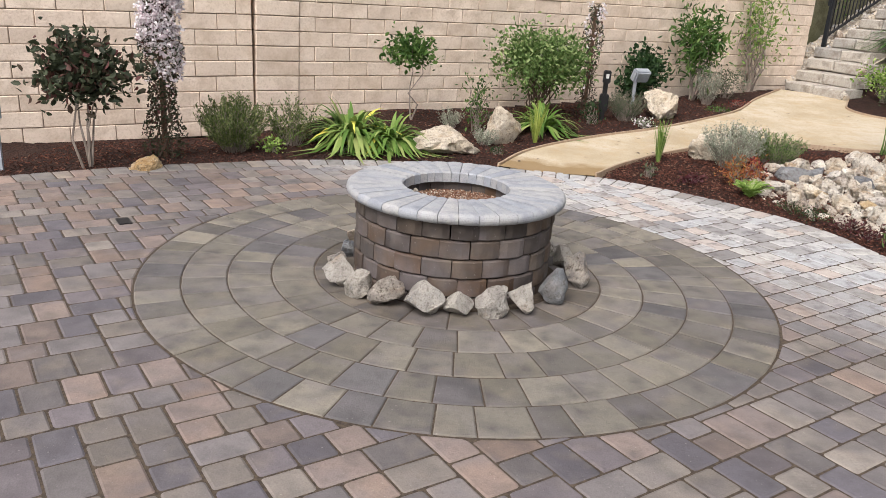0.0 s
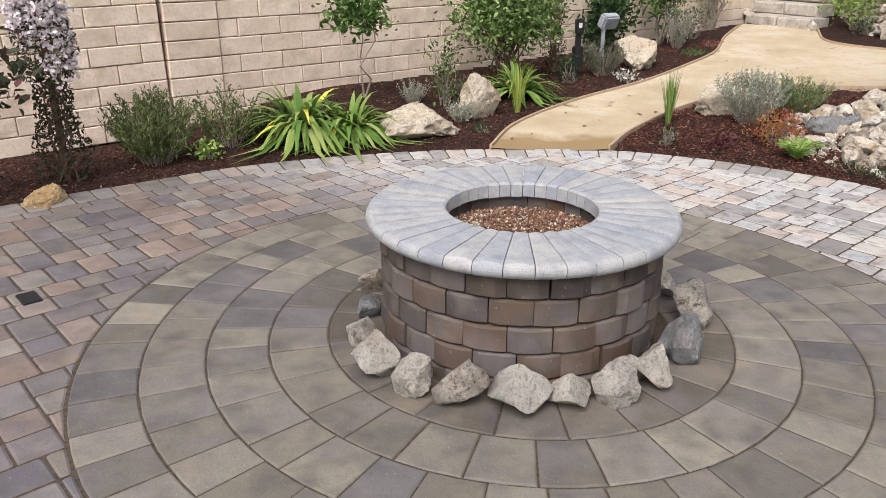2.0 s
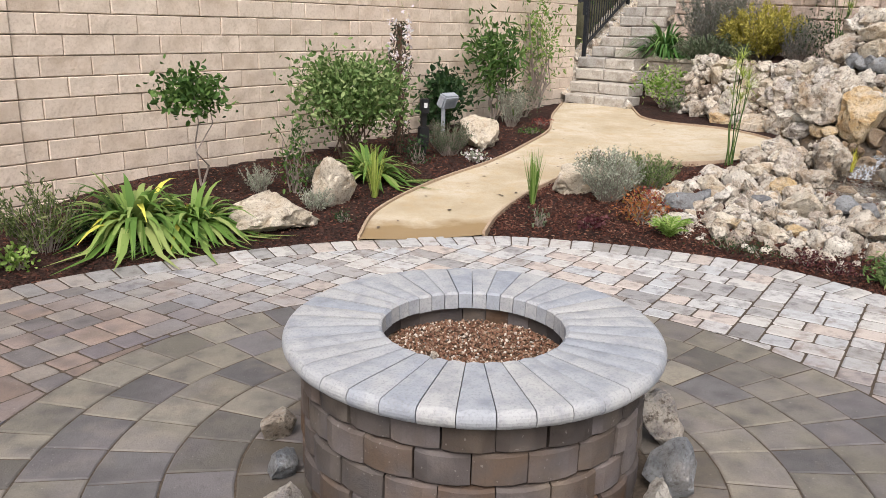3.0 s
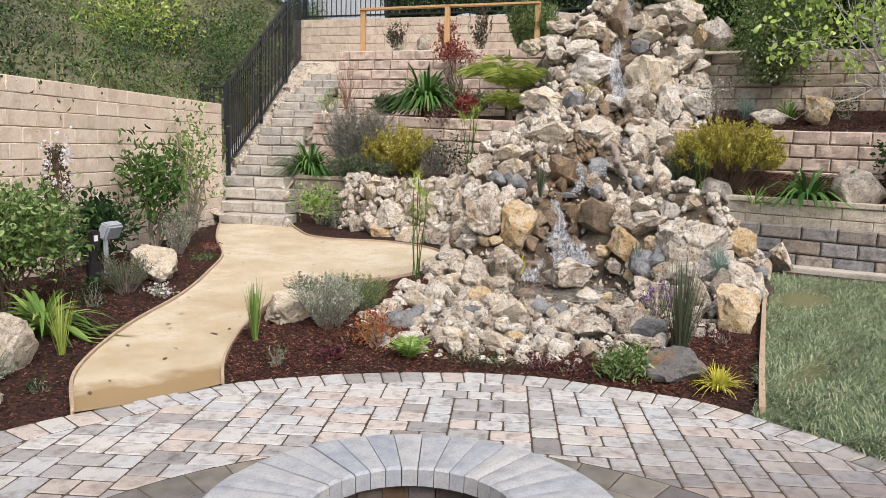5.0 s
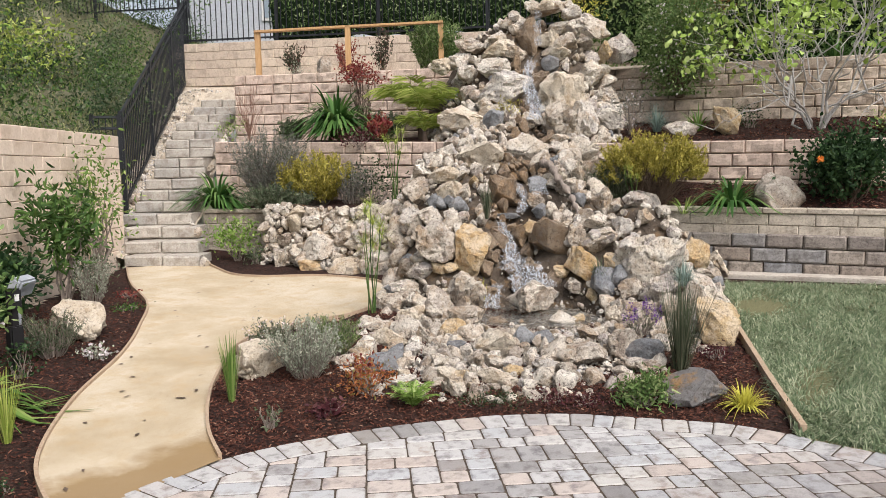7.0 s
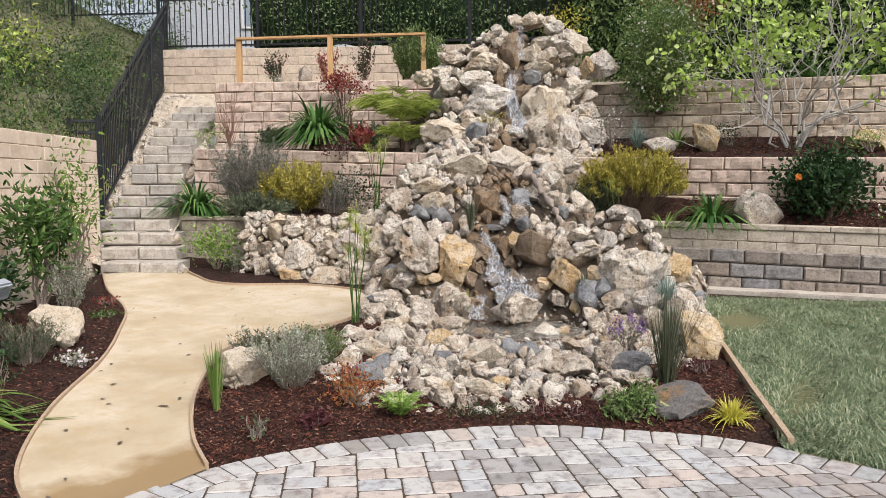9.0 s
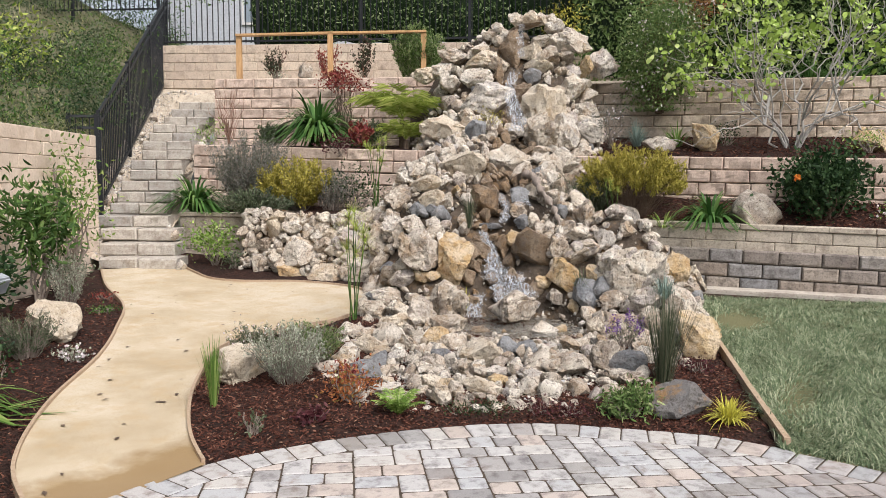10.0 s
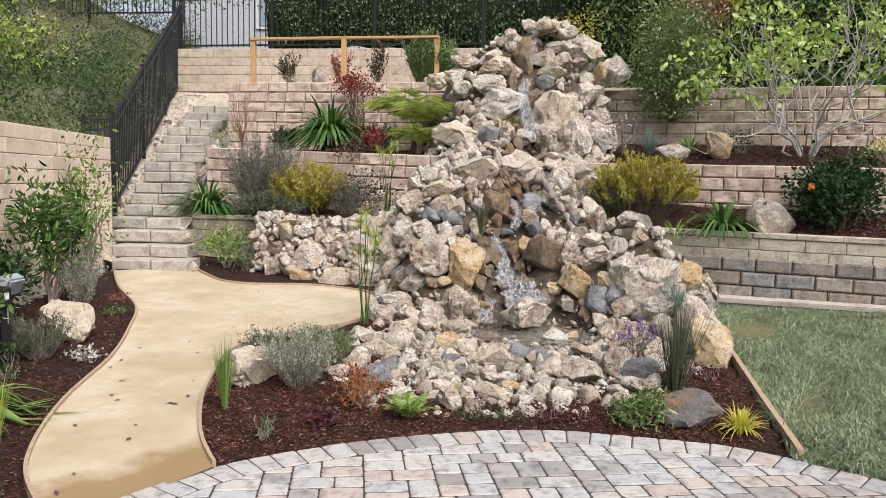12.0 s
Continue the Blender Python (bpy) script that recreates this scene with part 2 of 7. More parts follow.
def mulch_material():
    k = Mat("bark_mulch", 0.9)
    p = k.pos()
    v = k.n("ShaderNodeTexVoronoi", Vector=p, Scale=38.0)
    c = k.ramp(v.outputs["Color"], [(0.0, (0.014, 0.007, 0.005)), (0.5, (0.042, 0.019, 0.014)), (1.0, (0.085, 0.038, 0.027))])
    c = k.mix(k.ramp(k.noise(p, 2.0, 3.0), [(0.35, 0.45), (0.6, 0.0)]), c, (0.012, 0.008, 0.006))
    k.colour(c).bump(v.outputs["Distance"], 1.0, 0.03).bump(k.noise(p, 90.0), 0.6, 0.01)
    return k.m


def chip_material():
    k = Mat("bark_chip", 0.85)
    c = k.ramp(k.rand(), [(0.0, (0.020, 0.008, 0.006)), (0.4, (0.060, 0.022, 0.015)), (0.75, (0.105, 0.040, 0.026)), (0.93, (0.160, 0.070, 0.046)), (1.0, (0.26, 0.16, 0.11))])
    k.colour(c)
    return k.m


M_MULCH, M_CHIP = mulch_material(), chip_material()


def path_material():
    k = Mat("decomposed_granite", 0.92)
    p = k.pos()
    c = k.ramp(k.noise(p, 1.4, 5.0, 0.6), [(0.34, (0.40, 0.325, 0.215)), (0.5, (0.48, 0.405, 0.29)), (0.64, (0.56, 0.495, 0.385))])
    c = k.mix(k.ramp(k.noise(p, 4.5, 5.0, 0.7), [(0.5, 0.0), (0.66, 0.6)]), c, (0.45, 0.34, 0.20))
    # damp strip where the path meets the patio
    sep = k.n("ShaderNodeSeparateXYZ", Vector=p)
    lean = k.n("ShaderNodeMath", i0=sep.outputs[0], i1=0.15)
    lean.operation = "MULTIPLY"
    far_ = k.n("ShaderNodeMath", i0=lean.outputs[0], i1=sep.outputs[1])
    wob = k.n("ShaderNodeMath", i0=k.noise(p, 3.5, 5.0, 0.65), i1=0.55)
    wob.operation = "MULTIPLY"
    edge = k.n("ShaderNodeMath", i0=far_.outputs[0], i1=wob.outputs[0])
    damp = k.n("ShaderNodeMapRange", Value=edge.outputs[0], i1=7.56, i2=7.74, i3=0.85, i4=0.0)
    c = k.mix(damp.outputs[0], c, (0.25, 0.165, 0.075))
    g = k.noise(p, 190.0, 2.0)
    c = k.mix(k.ramp(g, [(0.34, 0.5), (0.5, 0.0)]), c, (0.26, 0.18, 0.10))
    k.colour(c).bump(g, 0.5, 0.004).bump(k.noise(p, 9.0, 4.0), 0.25, 0.02)
    return k.m


M_PATH = path_material()


def wood_material(name, a, b):
    k = Mat(name, 0.65)
    q = k.shift(9.0)
    m = k.n("ShaderNodeMapping", Vector=q)
    m.inputs["Scale"].default_value = (30, 30, 2.5)
    n = k.noise(m.outputs[0], 2.0, 5.0, 0.6)
    k.colour(k.ramp(n, [(0.3, a), (0.7, b)])).bump(n, 0.3, 0.004)
    return k.m


M_WOOD = wood_material("new_redwood", (0.42, 0.24, 0.11), (0.60, 0.39, 0.20))
M_EDGING = wood_material("edging_board", (0.30, 0.21, 0.14), (0.46, 0.36, 0.26))
M_BARK = wood_material("grey_bark", (0.15, 0.12, 0.10), (0.34, 0.29, 0.25))
M_DARKBARK = wood_material("brown_bark", (0.07, 0.05, 0.035), (0.17, 0.12, 0.09))
M_STAKE = wood_material("stake_wood", (0.10, 0.06, 0.04), (0.20, 0.12, 0.08))


def plain(name, c, rough=0.5, metal=0.0, c2=None):
    k = Mat(name, rough)
    c2 = c2 or tuple(0.75 * v for v in c)
    k.colour(k.ramp(k.noise(k.obj(), 22.0, 4.0), [(0.3, c2), (0.7, c)]))
    k.p.inputs["Metallic"].default_value = metal
    return k.m


M_IRON = plain("black_painted_iron", (0.024, 0.026, 0.030), 0.42)
M_BLACK = plain("black_plastic", (0.02, 0.02, 0.022), 0.4)
M_GREYMETAL = plain("grey_painted_metal", (0.36, 0.39, 0.43), 0.5)
M_WHITE = plain("white_plastic", (0.75, 0.75, 0.75), 0.5)
M_HOUSE = plain("pale_house_wall", (0.52, 0.55, 0.60), 0.8)
M_SOILDRY = block_material("dry_rubble_soil", [(0.0, (0.46, 0.40, 0.31)), (1.0, (0.52, 0.45, 0.36))], 1.2)
M_SLOPE = block_material("hillside_earth", [(0.0, (0.08, 0.085, 0.04)), (1.0, (0.12, 0.115, 0.06))], 0.3, dark=(0.03, 0.03, 0.015))


def gravel_material():
    k = Mat("lava_gravel", 0.85)
    p = k.pos()
    v = k.n("ShaderNodeTexVoronoi", Vector=p, Scale=70.0)
    c = k.ramp(k.n("ShaderNodeSeparateColor", Color=v.outputs["Color"]).outputs[0], [(0.0, (0.09, 0.055, 0.035)), (0.55, (0.20, 0.125, 0.075)), (0.85, (0.30, 0.21, 0.14)), (0.95, (0.60, 0.55, 0.48))], constant=True)
    k.colour(c).bump(v.outputs["Distance"], 1.0, 0.02)
    return k.m


M_GRAVEL = gravel_material()


def pebble_material():
    k = Mat("pebbles", 0.8)
    k.colour(k.ramp(k.rand(), [(0.0, (0.12, 0.058, 0.038)), (0.5, (0.22, 0.115, 0.072)), (0.82, (0.30, 0.20, 0.14)), (1.0, (0.66, 0.60, 0.52))]))
    return k.m


def pale_pebble_material():
    k = Mat("pale_pebbles", 0.85)
    k.colour(k.ramp(k.rand(), [(0.0, (0.30, 0.27, 0.23)), (0.5, (0.48, 0.43, 0.36)), (0.8, (0.56, 0.52, 0.46)), (1.0, (0.36, 0.36, 0.37))]))
    return k.m


M_PEBBLE, M_PALEPEBBLE = pebble_material(), pale_pebble_material()


def water_material():
    k = Mat("falling_water", 0.5)
    k.colour((0.72, 0.76, 0.81))
    p = k.pos()
    m = k.n("ShaderNodeMapping", Vector=p)
    m.inputs["Scale"].default_value = (34, 34, 7)
    n = k.noise(m.outputs[0], 1.6, 5.0, 0.7)
    k.t.links.new(k.ramp(n, [(0.46, 0.0), (0.66, 0.60)]), k.p.inputs["Alpha"])
    k.bump(n, 0.8, 0.02)
    return k.m


def pool_material():
    k = Mat("pool_water", 0.04)
    k.colour((0.55, 0.58, 0.56))
    k.p.inputs["Transmission Weight"].default_value = 0.9
    k.p.inputs["IOR"].default_value = 1.33
    k.bump(k.noise(k.pos(), 22.0, 3.0), 0.5, 0.02)
    return k.m


M_WATER, M_POOL = water_material(), pool_material()


def leaf_material(name, stops, rough=0.55, trans=0.25):
    k = Mat(name, rough)
    c = k.ramp(k.rand(), stops)
    k.colour(c)
    tr = k.n("ShaderNodeBsdfTranslucent", Color=c)
    mx = k.n("ShaderNodeMixShader", i0=trans, i1=k.p.outputs[0], i2=tr.outputs[0])
    k.t.links.new(mx.outputs[0], k.t.nodes["Material Output"].inputs["Surface"])
    return k.m


def green(name, a, b, c=None):
    return leaf_material(name, [(0.0, a), (0.6, b), (1.0, c or tuple(min(1, 1.4 * v) for v in b))])


M_LEAF = green("mid_green_leaf", (0.030, 0.070, 0.016), (0.075, 0.15, 0.035), (0.16, 0.25, 0.07))
M_LEAFDARK = green("dark_green_leaf", (0.014, 0.036, 0.014), (0.032, 0.070, 0.024), (0.06, 0.11, 0.04))
M_LEAFPURPLE = green("bronze_green_leaf", (0.035, 0.045, 0.028), (0.06, 0.075, 0.04), (0.13, 0.05, 0.05))
M_LEAFRED = green("red_leaf", (0.16, 0.025, 0.03), (0.28, 0.06, 0.05), (0.34, 0.16, 0.10))
M_LEAFBRIGHT = green("bright_green_leaf", (0.12, 0.22, 0.035), (0.23, 0.36, 0.075), (0.42, 0.52, 0.18))
M_STRAP = green("strap_leaf", (0.09, 0.18, 0.035), (0.18, 0.29, 0.065), (0.34, 0.40, 0.14))
M_STRAPDARK = green("dark_strap_leaf", (0.035, 0.095, 0.022), (0.075, 0.17, 0.04), (0.16, 0.26, 0.075))
M_YELLOWLEAF = green("yellow_leaf", (0.45, 0.42, 0.06), (0.55, 0.52, 0.10))
M_GOLD = green("golden_shrub_leaf", (0.24, 0.22, 0.04), (0.44, 0.39, 0.08), (0.58, 0.50, 0.13))
M_SILVER = green("silver_leaf", (0.22, 0.25, 0.18), (0.36, 0.39, 0.30), (0.52, 0.54, 0.45))
M_GREYGREEN = green("grey_green_leaf", (0.07, 0.095, 0.05), (0.12, 0.15, 0.085), (0.19, 0.21, 0.14))
M_LAVENDER = green("lavender_grey_stem", (0.12, 0.135, 0.10), (0.20, 0.21, 0.17), (0.30, 0.285, 0.28))
M_BLUEGRASS = green("blue_fescue", (0.16, 0.22, 0.19), (0.28, 0.36, 0.32))
M_SEDGE = green("dark_reed", (0.05, 0.07, 0.04), (0.10, 0.12, 0.07), (0.20, 0.19, 0.13))
M_ROSEMARY = green("rosemary_leaf", (0.06, 0.09, 0.028), (0.13, 0.175, 0.055), (0.30, 0.33, 0.14))
M_PALM = green("palm_frond", (0.22, 0.30, 0.05), (0.38, 0.46, 0.10), (0.52, 0.55, 0.18))
M_RUST = green("rust_leaf", (0.28, 0.09, 0.03), (0.42, 0.16, 0.06), (0.20, 0.20, 0.06))
M_PETALW = green("white_pink_petal", (0.68, 0.56, 0.60), (0.82, 0.77, 0.79), (0.86, 0.85, 0.85))
M_PETALO = green("orange_petal", (0.75, 0.22, 0.04), (0.85, 0.32, 0.06))
M_PETALP = green("purple_petal", (0.09, 0.035, 0.20), (0.18, 0.08, 0.32))
M_GRASS = green("lawn_blade", (0.075, 0.115, 0.055), (0.195, 0.25, 0.138), (0.46, 0.48, 0.33))
M_WILD = green("wild_grass", (0.11, 0.15, 0.05), (0.20, 0.235, 0.085), (0.45, 0.42, 0.22))
M_HEDGE = green("hedge_leaf", (0.045, 0.09, 0.03), (0.12, 0.20, 0.06), (0.40, 0.48, 0.26))
M_FIGLEAF = green("fig_leaf", (0.24, 0.36, 0.06), (0.36, 0.50, 0.11), (0.55, 0.66, 0.26))
# near-black green: the shade deep in the hedges, put into the colour
M_HEDGESHADE = green("hedge_inner_shade", (0.010, 0.022, 0.008), (0.016, 0.034, 0.012))

M_LEAFWINE = green("wine_red_leaf", (0.045, 0.012, 0.016), (0.09, 0.025, 0.03), (0.16, 0.07, 0.07))
M_LEAFMID = green("fresh_green_leaf", (0.065, 0.12, 0.032), (0.145, 0.23, 0.07), (0.34, 0.41, 0.18))

# ---------------------------------------------------------------- building helpers
H0, HF, HR = Vector((-1.652, 3.907)), Vector((0.887, 0.462)), Vector((0.462, -0.887))


def stretch_at(d):
    return 1.03 + 0.0035 * (d - 5.0)


def rise(d, z):
    """True height of a place that the garden's survey has at d, z."""
    return 1.497 + d * stretch_at(d) * (1.0356 * ((z - 1.38) / d + 0.0749) - 0.0878)


def survey_z(d, z):
    return 1.38 + d * (((z - 1.497) / (d * stretch_at(d)) + 0.0878) / 1.0356 - 0.0749)


def hp(d, b, z=0.0):
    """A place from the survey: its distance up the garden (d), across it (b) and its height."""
    k = stretch_at(d)
    return Vector((H0.x + HF.x * d * k + HR.x * b * k * 1.0356, H0.y + HF.y * d * k + HR.y * b * k * 1.0356, rise(d, z)))


def hill(x, y):
    v = Vector((x, y)) - H0
    return v.dot(HF) / 1.04, v.dot(HR) / 1.077


def lerp_table(table, x):
    return float(np.interp(x, [p[0] for p in table], [p[1] for p in table]))


def smooth(a, b, x):
    t = min(1.0, max(0.0, (x - a) / (b - a)))
    return t * t * (3 - 2 * t)


def raw(name, verts, faces, mat, shade=False):
    me = bpy.data.meshes.new(name)
    me.from_pydata([tuple(v) for v in verts], [], [tuple(f) for f in faces])
    me.materials.append(mat)
    if shade:
        me.shade_smooth()
    return me


def grid_mesh(name, nu, nv, fn, mat, shade=True):
    verts = [fn(i / nu, j / nv) for j in range(nv + 1) for i in range(nu + 1)]
    faces = [(j * (nu + 1) + i, j * (nu + 1) + i + 1, (j + 1) * (nu + 1) + i + 1, (j + 1) * (nu + 1) + i) for j in range(nv) for i in range(nu)]
    return raw(name, verts, faces, mat, shade)


def thing(name, data, label, category, m=None, group="", kind=""):
    ob = new(name, data)
    if m is not None:
        ob.matrix_basis = m
    return tagged(ob, label, category, group, kind)


def part(name, data, parent, m=None, label=""):
    ob = new(name, data)
    ob.parent = parent
    if m is not None:
        ob.matrix_basis = m
    if label:
        ob["label"] = label
    return ob


def from_bm(name, bm, mat, shade=False):
    me = bpy.data.meshes.new(name)
    bm.to_mesh(me)
    bm.free()
    me.materials.append(mat)
    if shade:
        me.shade_smooth()
    return me


def box_bm(sx, sy, sz, bevel=0.0, at=(0, 0, 0)):
    bm = bmesh.new()
    bmesh.ops.create_cube(bm, size=1.0, matrix=Matrix.Translation(at) @ Matrix.Diagonal((sx, sy, sz, 1)))
    if bevel:
        bmesh.ops.bevel(bm, geom=bm.edges[:], offset=bevel, segments=2, affect="EDGES")
    return bm


def tube(points, radii, sides=6):
    """Vertices and faces of a tapered tube along points."""
    verts, faces = [], []
    pts = [Vector(p) for p in points]
    for i, p in enumerate(pts):
        d = (pts[min(i + 1, len(pts) - 1)] - pts[max(i - 1, 0)]).normalized()
        a = d.orthogonal().normalized()
        c = d.cross(a)
        r = radii[i]
        for s in range(sides):
            w = 2 * math.pi * s / sides
            verts.append(p + a * (r * math.cos(w)) + c * (r * math.sin(w)))
    for i in range(len(pts) - 1):
        for s in range(sides):
            t = (s + 1) % sides
            faces.append((i * sides + s, i * sides + t, (i + 1) * sides + t, (i + 1) * sides + s))
    faces.append(tuple(range(sides))[::-1])
    faces.append(tuple(range((len(pts) - 1) * sides, len(pts) * sides)))
    return verts, faces


class Soup:
    """Collects vertices and faces for one mesh."""

    def __init__(self):
        self.v, self.f = [], []

    def add(self, verts, faces):
        o = len(self.v)
        self.v.extend(verts)
        self.f.extend(tuple(i + o for i in f) for f in faces)

    def mesh(self, name, mat, shade=False):
        return raw(name, self.v, self.f, mat, shade)


def rock_mesh(name, seed, mat, sub=3, cuts=15, rough=0.13, near=0.52):
    """A broken stone of about unit radius, with flat faces, ledges, hollows and a rough skin."""
    r = random.Random(seed)
    bm = bmesh.new()
    bmesh.ops.create_icosphere(bm, subdivisions=sub, radius=1.0)
    planes = []
    for _ in range(cuts):
        n = Vector((r.gauss(0, 1), r.gauss(0, 1), r.gauss(0, 1))).normalized()
        planes.append((n, r.uniform(near, 0.84)))
    off = Vector((r.uniform(-50, 50), r.uniform(-50, 50), r.uniform(-50, 50)))
    for v in bm.verts:
        p = v.co * (1 + 0.34 * noise.noise(v.co * 1.2 + off))
        for n, h in planes:
            e = p.dot(n) - h
            if e > 0:
                p -= n * e * 0.985
        q = p * 1.9 + off
        crack = max(0.0, 1 - abs(noise.noise(q * 0.9 + Vector((7, 3, 1)))) * 7)
        hollow = max(0.0, noise.noise(q * 2.3) - 0.18)
        p *= 1.14 + rough * (0.6 * noise.noise(q) - 0.8 * crack - 1.0 * hollow + 0.5 * noise.noise(q * 3.1) + 0.4 * noise.noise(q * 6.3))
        v.co = p
    me = from_bm(name, bm, mat, True)
    me.set_sharp_from_angle(angle=radians(30))
    return me


# ---------------------------------------------------------------- shape of the ground
PATIO = [(3.5, -3.6), (3.4, -0.6), (3.1, 1.2), (2.85, 2.4), (2.80, 3.2), (2.92, 3.68), (3.04, 4.2), (3.07, 4.6), (2.97, 5.0), (2.85, 5.45), (2.64, 5.83),
         (2.3, 6.2), (1.9, 6.53), (1.29, 6.86), (0.45, 6.98), (0.0, 6.99), (-0.65, 6.90), (-1.3, 6.73), (-1.9, 6.42), (-2.45, 6.10), (-3.05, 5.68),
         (-3.7, 5.10), (-4.6, 4.15), (-5.3, 2.8), (-5.6, 0.8), (-5.4, -3.6)]


def spline(points, per=10):
    out = []
    n = len(points)
    for i in range(n - 1):
        p0, p1, p2, p3 = (Vector(points[min(max(k, 0), n - 1)]) for k in (i - 1, i, i + 1, i + 2))
        for s in range(per):
            t = s / per
            out.append(0.5 * (2 * p1 + (p2 - p0) * t + (2 * p0 - 5 * p1 + 4 * p2 - p3) * t * t + (3 * p1 - p0 - 3 * p2 + p3) * t ** 3))
    out.append(Vector(points[-1]))
    return out


PATIO_CURVE = spline(PATIO)
PC = np.array([(p.x, p.y) for p in PATIO_CURVE])
PC_NEXT = np.roll(PC, -1, axis=0)


def patio_edge(x, y):
    """Signed distance from the patio's edge (positive inside) and the nearest stretch's inward normal and foot."""
    p = np.array((x, y))
    ab = PC_NEXT - PC
    t = np.clip(((p - PC) * ab).sum(1) / np.maximum((ab ** 2).sum(1), 1e-9), 0, 1)
    foot = PC + ab * t[:, None]
    d2 = ((p - foot) ** 2).sum(1)
    i = int(d2.argmin())
    inside = bool((((PC[:, 1] > y) != (PC_NEXT[:, 1] > y)) & (x < ab[:, 0] * (y - PC[:, 1]) / np.where(ab[:, 1] == 0, 1e-9, ab[:, 1]) + PC[:, 0])).sum() % 2)
    tangent = ab[i] / max(np.hypot(*ab[i]), 1e-9)
    return (1 if inside else -1) * math.sqrt(d2[i]), (-tangent[1], tangent[0]), foot[i]


WALL_A, WALL_B, WALL_C = Vector((-6.13, 5.94)), Vector((-2.11, 8.17)), Vector((5.55, 12.87))


def wall_distance(x, y):
    """Distance in front of the garden wall (negative behind it)."""
    best = 99.0
    for a, b in ((WALL_A, WALL_B), (WALL_B, WALL_C)):
        e = (b - a).normalized()
        s = (Vector((x, y)) - a)
        best = min(best, s.dot(Vector((e.y, -e.x))))
    return best


def gz(x, y):
    """Height of the garden's lower ground."""
    d = max(0.0, math.hypot(x - 0.4, y - 4.6) - 2.5)
    b = hill(x, y)[1]
    k = 0.058 + (0.038 - 0.058) * smooth(0.2, 2.4, b)
    if x > -0.6:
        return min(k * d, 0.6)
    west = 1 - smooth(-2.6, -0.6, x)
    out = max(0.0, -patio_edge(x, y)[0])
    return min(k * d, 0.6) * (1 - west) - 0.12 * west * smooth(0.0, 1.7, out)


PATH_LEFT_PTS = [(0.42, 6.98), (0.74, 7.60), (1.42, 8.28), (2.34, 8.95), (3.02, 9.57), (3.64, 10.22), (4.2, 11.15), (4.86, 12.05)]
PATH_RIGHT_PTS = [(1.29, 6.85), (1.56, 7.22), (2.0, 7.66), (2.46, 8.02), (2.96, 8.35), (3.55, 8.42), (4.35, 8.16), (4.97, 8.30), (5.68, 8.75), (5.70, 9.57),
                  (5.32, 10.19), (5.24, 10.61), (5.42, 11.04), (5.72, 11.62)]
PATH_LEFT, PATH_RIGHT = spline(PATH_LEFT_PTS, 12), spline(PATH_RIGHT_PTS, 8)
PO = np.array([(p.x, p.y) for p in PATH_LEFT + PATH_RIGHT[::-1]])
PO_NEXT = np.roll(PO, -1, axis=0)


def in_path(x, y):
    dy = np.where(PO_NEXT[:, 1] == PO[:, 1], 1e-9, PO_NEXT[:, 1] - PO[:, 1])
    return bool((((PO[:, 1] > y) != (PO_NEXT[:, 1] > y)) & (x < (PO_NEXT[:, 0] - PO[:, 0]) * (y - PO[:, 1]) / dy + PO[:, 0])).sum() % 2)


def lawn_side(x, y):
    """Positive on the lawn's side of its edging board."""
    return (x - 3.05) * 0.2916 - (y - 4.15) * 0.9565


def bed_z(x, y):
    w = wall_distance(x, y)
    e = max(0.0, -patio_edge(x, y)[0])
    berm = 0.08 * smooth(-2.4, -0.6, x) * smooth(1.6, 0.3, w) * smooth(0.0, 0.5, e) * smooth(2.6, 1.4, e)
    if in_path(x, y):
        return gz(x, y) - 0.035
    if lawn_side(x, y) > -0.02:
        return gz(x, y) - 0.06
    return gz(x, y) + berm + 0.018 * noise.noise(Vector((x * 2.2, y * 2.2, 0))) * smooth(0, 0.3, e) - 0.03 * smooth(0.25, 0.0, e)


# one sheet of earth that runs out to the horizon
far = [(-260, -260), (260, -260), (260, 260), (-260, 260)]
thing("ground", raw("ground", [(x, y, -0.35) for x, y in far], [(0, 1, 2, 3)], M_SLOPE), "dark bare earth under the whole garden", "ground", kind="structure")

NX, NY = 170, 128
X0, X1, Y0, Y1 = -6.6, 8.6, 2.2, 13.4
gv, gf, keep = [], [], []
for j in range(NY + 1):
    for i in range(NX + 1):
        x, y = X0 + (X1 - X0) * i / NX, Y0 + (Y1 - Y0) * j / NY
        e = patio_edge(x, y)[0]
        keep.append(e < 0.16 and wall_distance(x, y) > -0.15)
        dd_, bb_ = hill(x, y)
        under = 0.3 if math.hypot((dd_ - 6.78) / 0.95, (bb_ - 0.72) / 0.85) < 1 else 0.0
        gv.append((x, y, bed_z(x, y) - under if e < 0.0 else -0.05))
for j in range(NY):
    for i in range(NX):
        q = (j * (NX + 1) + i, j * (NX + 1) + i + 1, (j + 1) * (NX + 1) + i + 1, (j + 1) * (NX + 1) + i)
        if all(keep[k] for k in q):
            gf.append(q)
thing("mulch_bed", raw("mulch_bed", gv, gf, M_MULCH, True), "planting bed of dark red-brown shredded bark mulch", "ground", kind="structure")

# ---------------------------------------------------------------- decomposed granite path
def along(curve, t):
    s = t * (len(curve) - 1)
    i = min(int(s), len(curve) - 2)
    return curve[i].lerp(curve[i + 1], s - i)


def path_point(u, v):
    v = -0.008 + 1.026 * v
    p = along(PATH_LEFT, v).lerp(along(PATH_RIGHT, v), u)
    dip = -0.012 * math.sin(math.pi * u)
    return (p.x, p.y, gz(p.x, p.y) + 0.014 + dip + 0.006 * noise.noise(Vector((p.x * 1.7, p.y * 1.7, 3))))


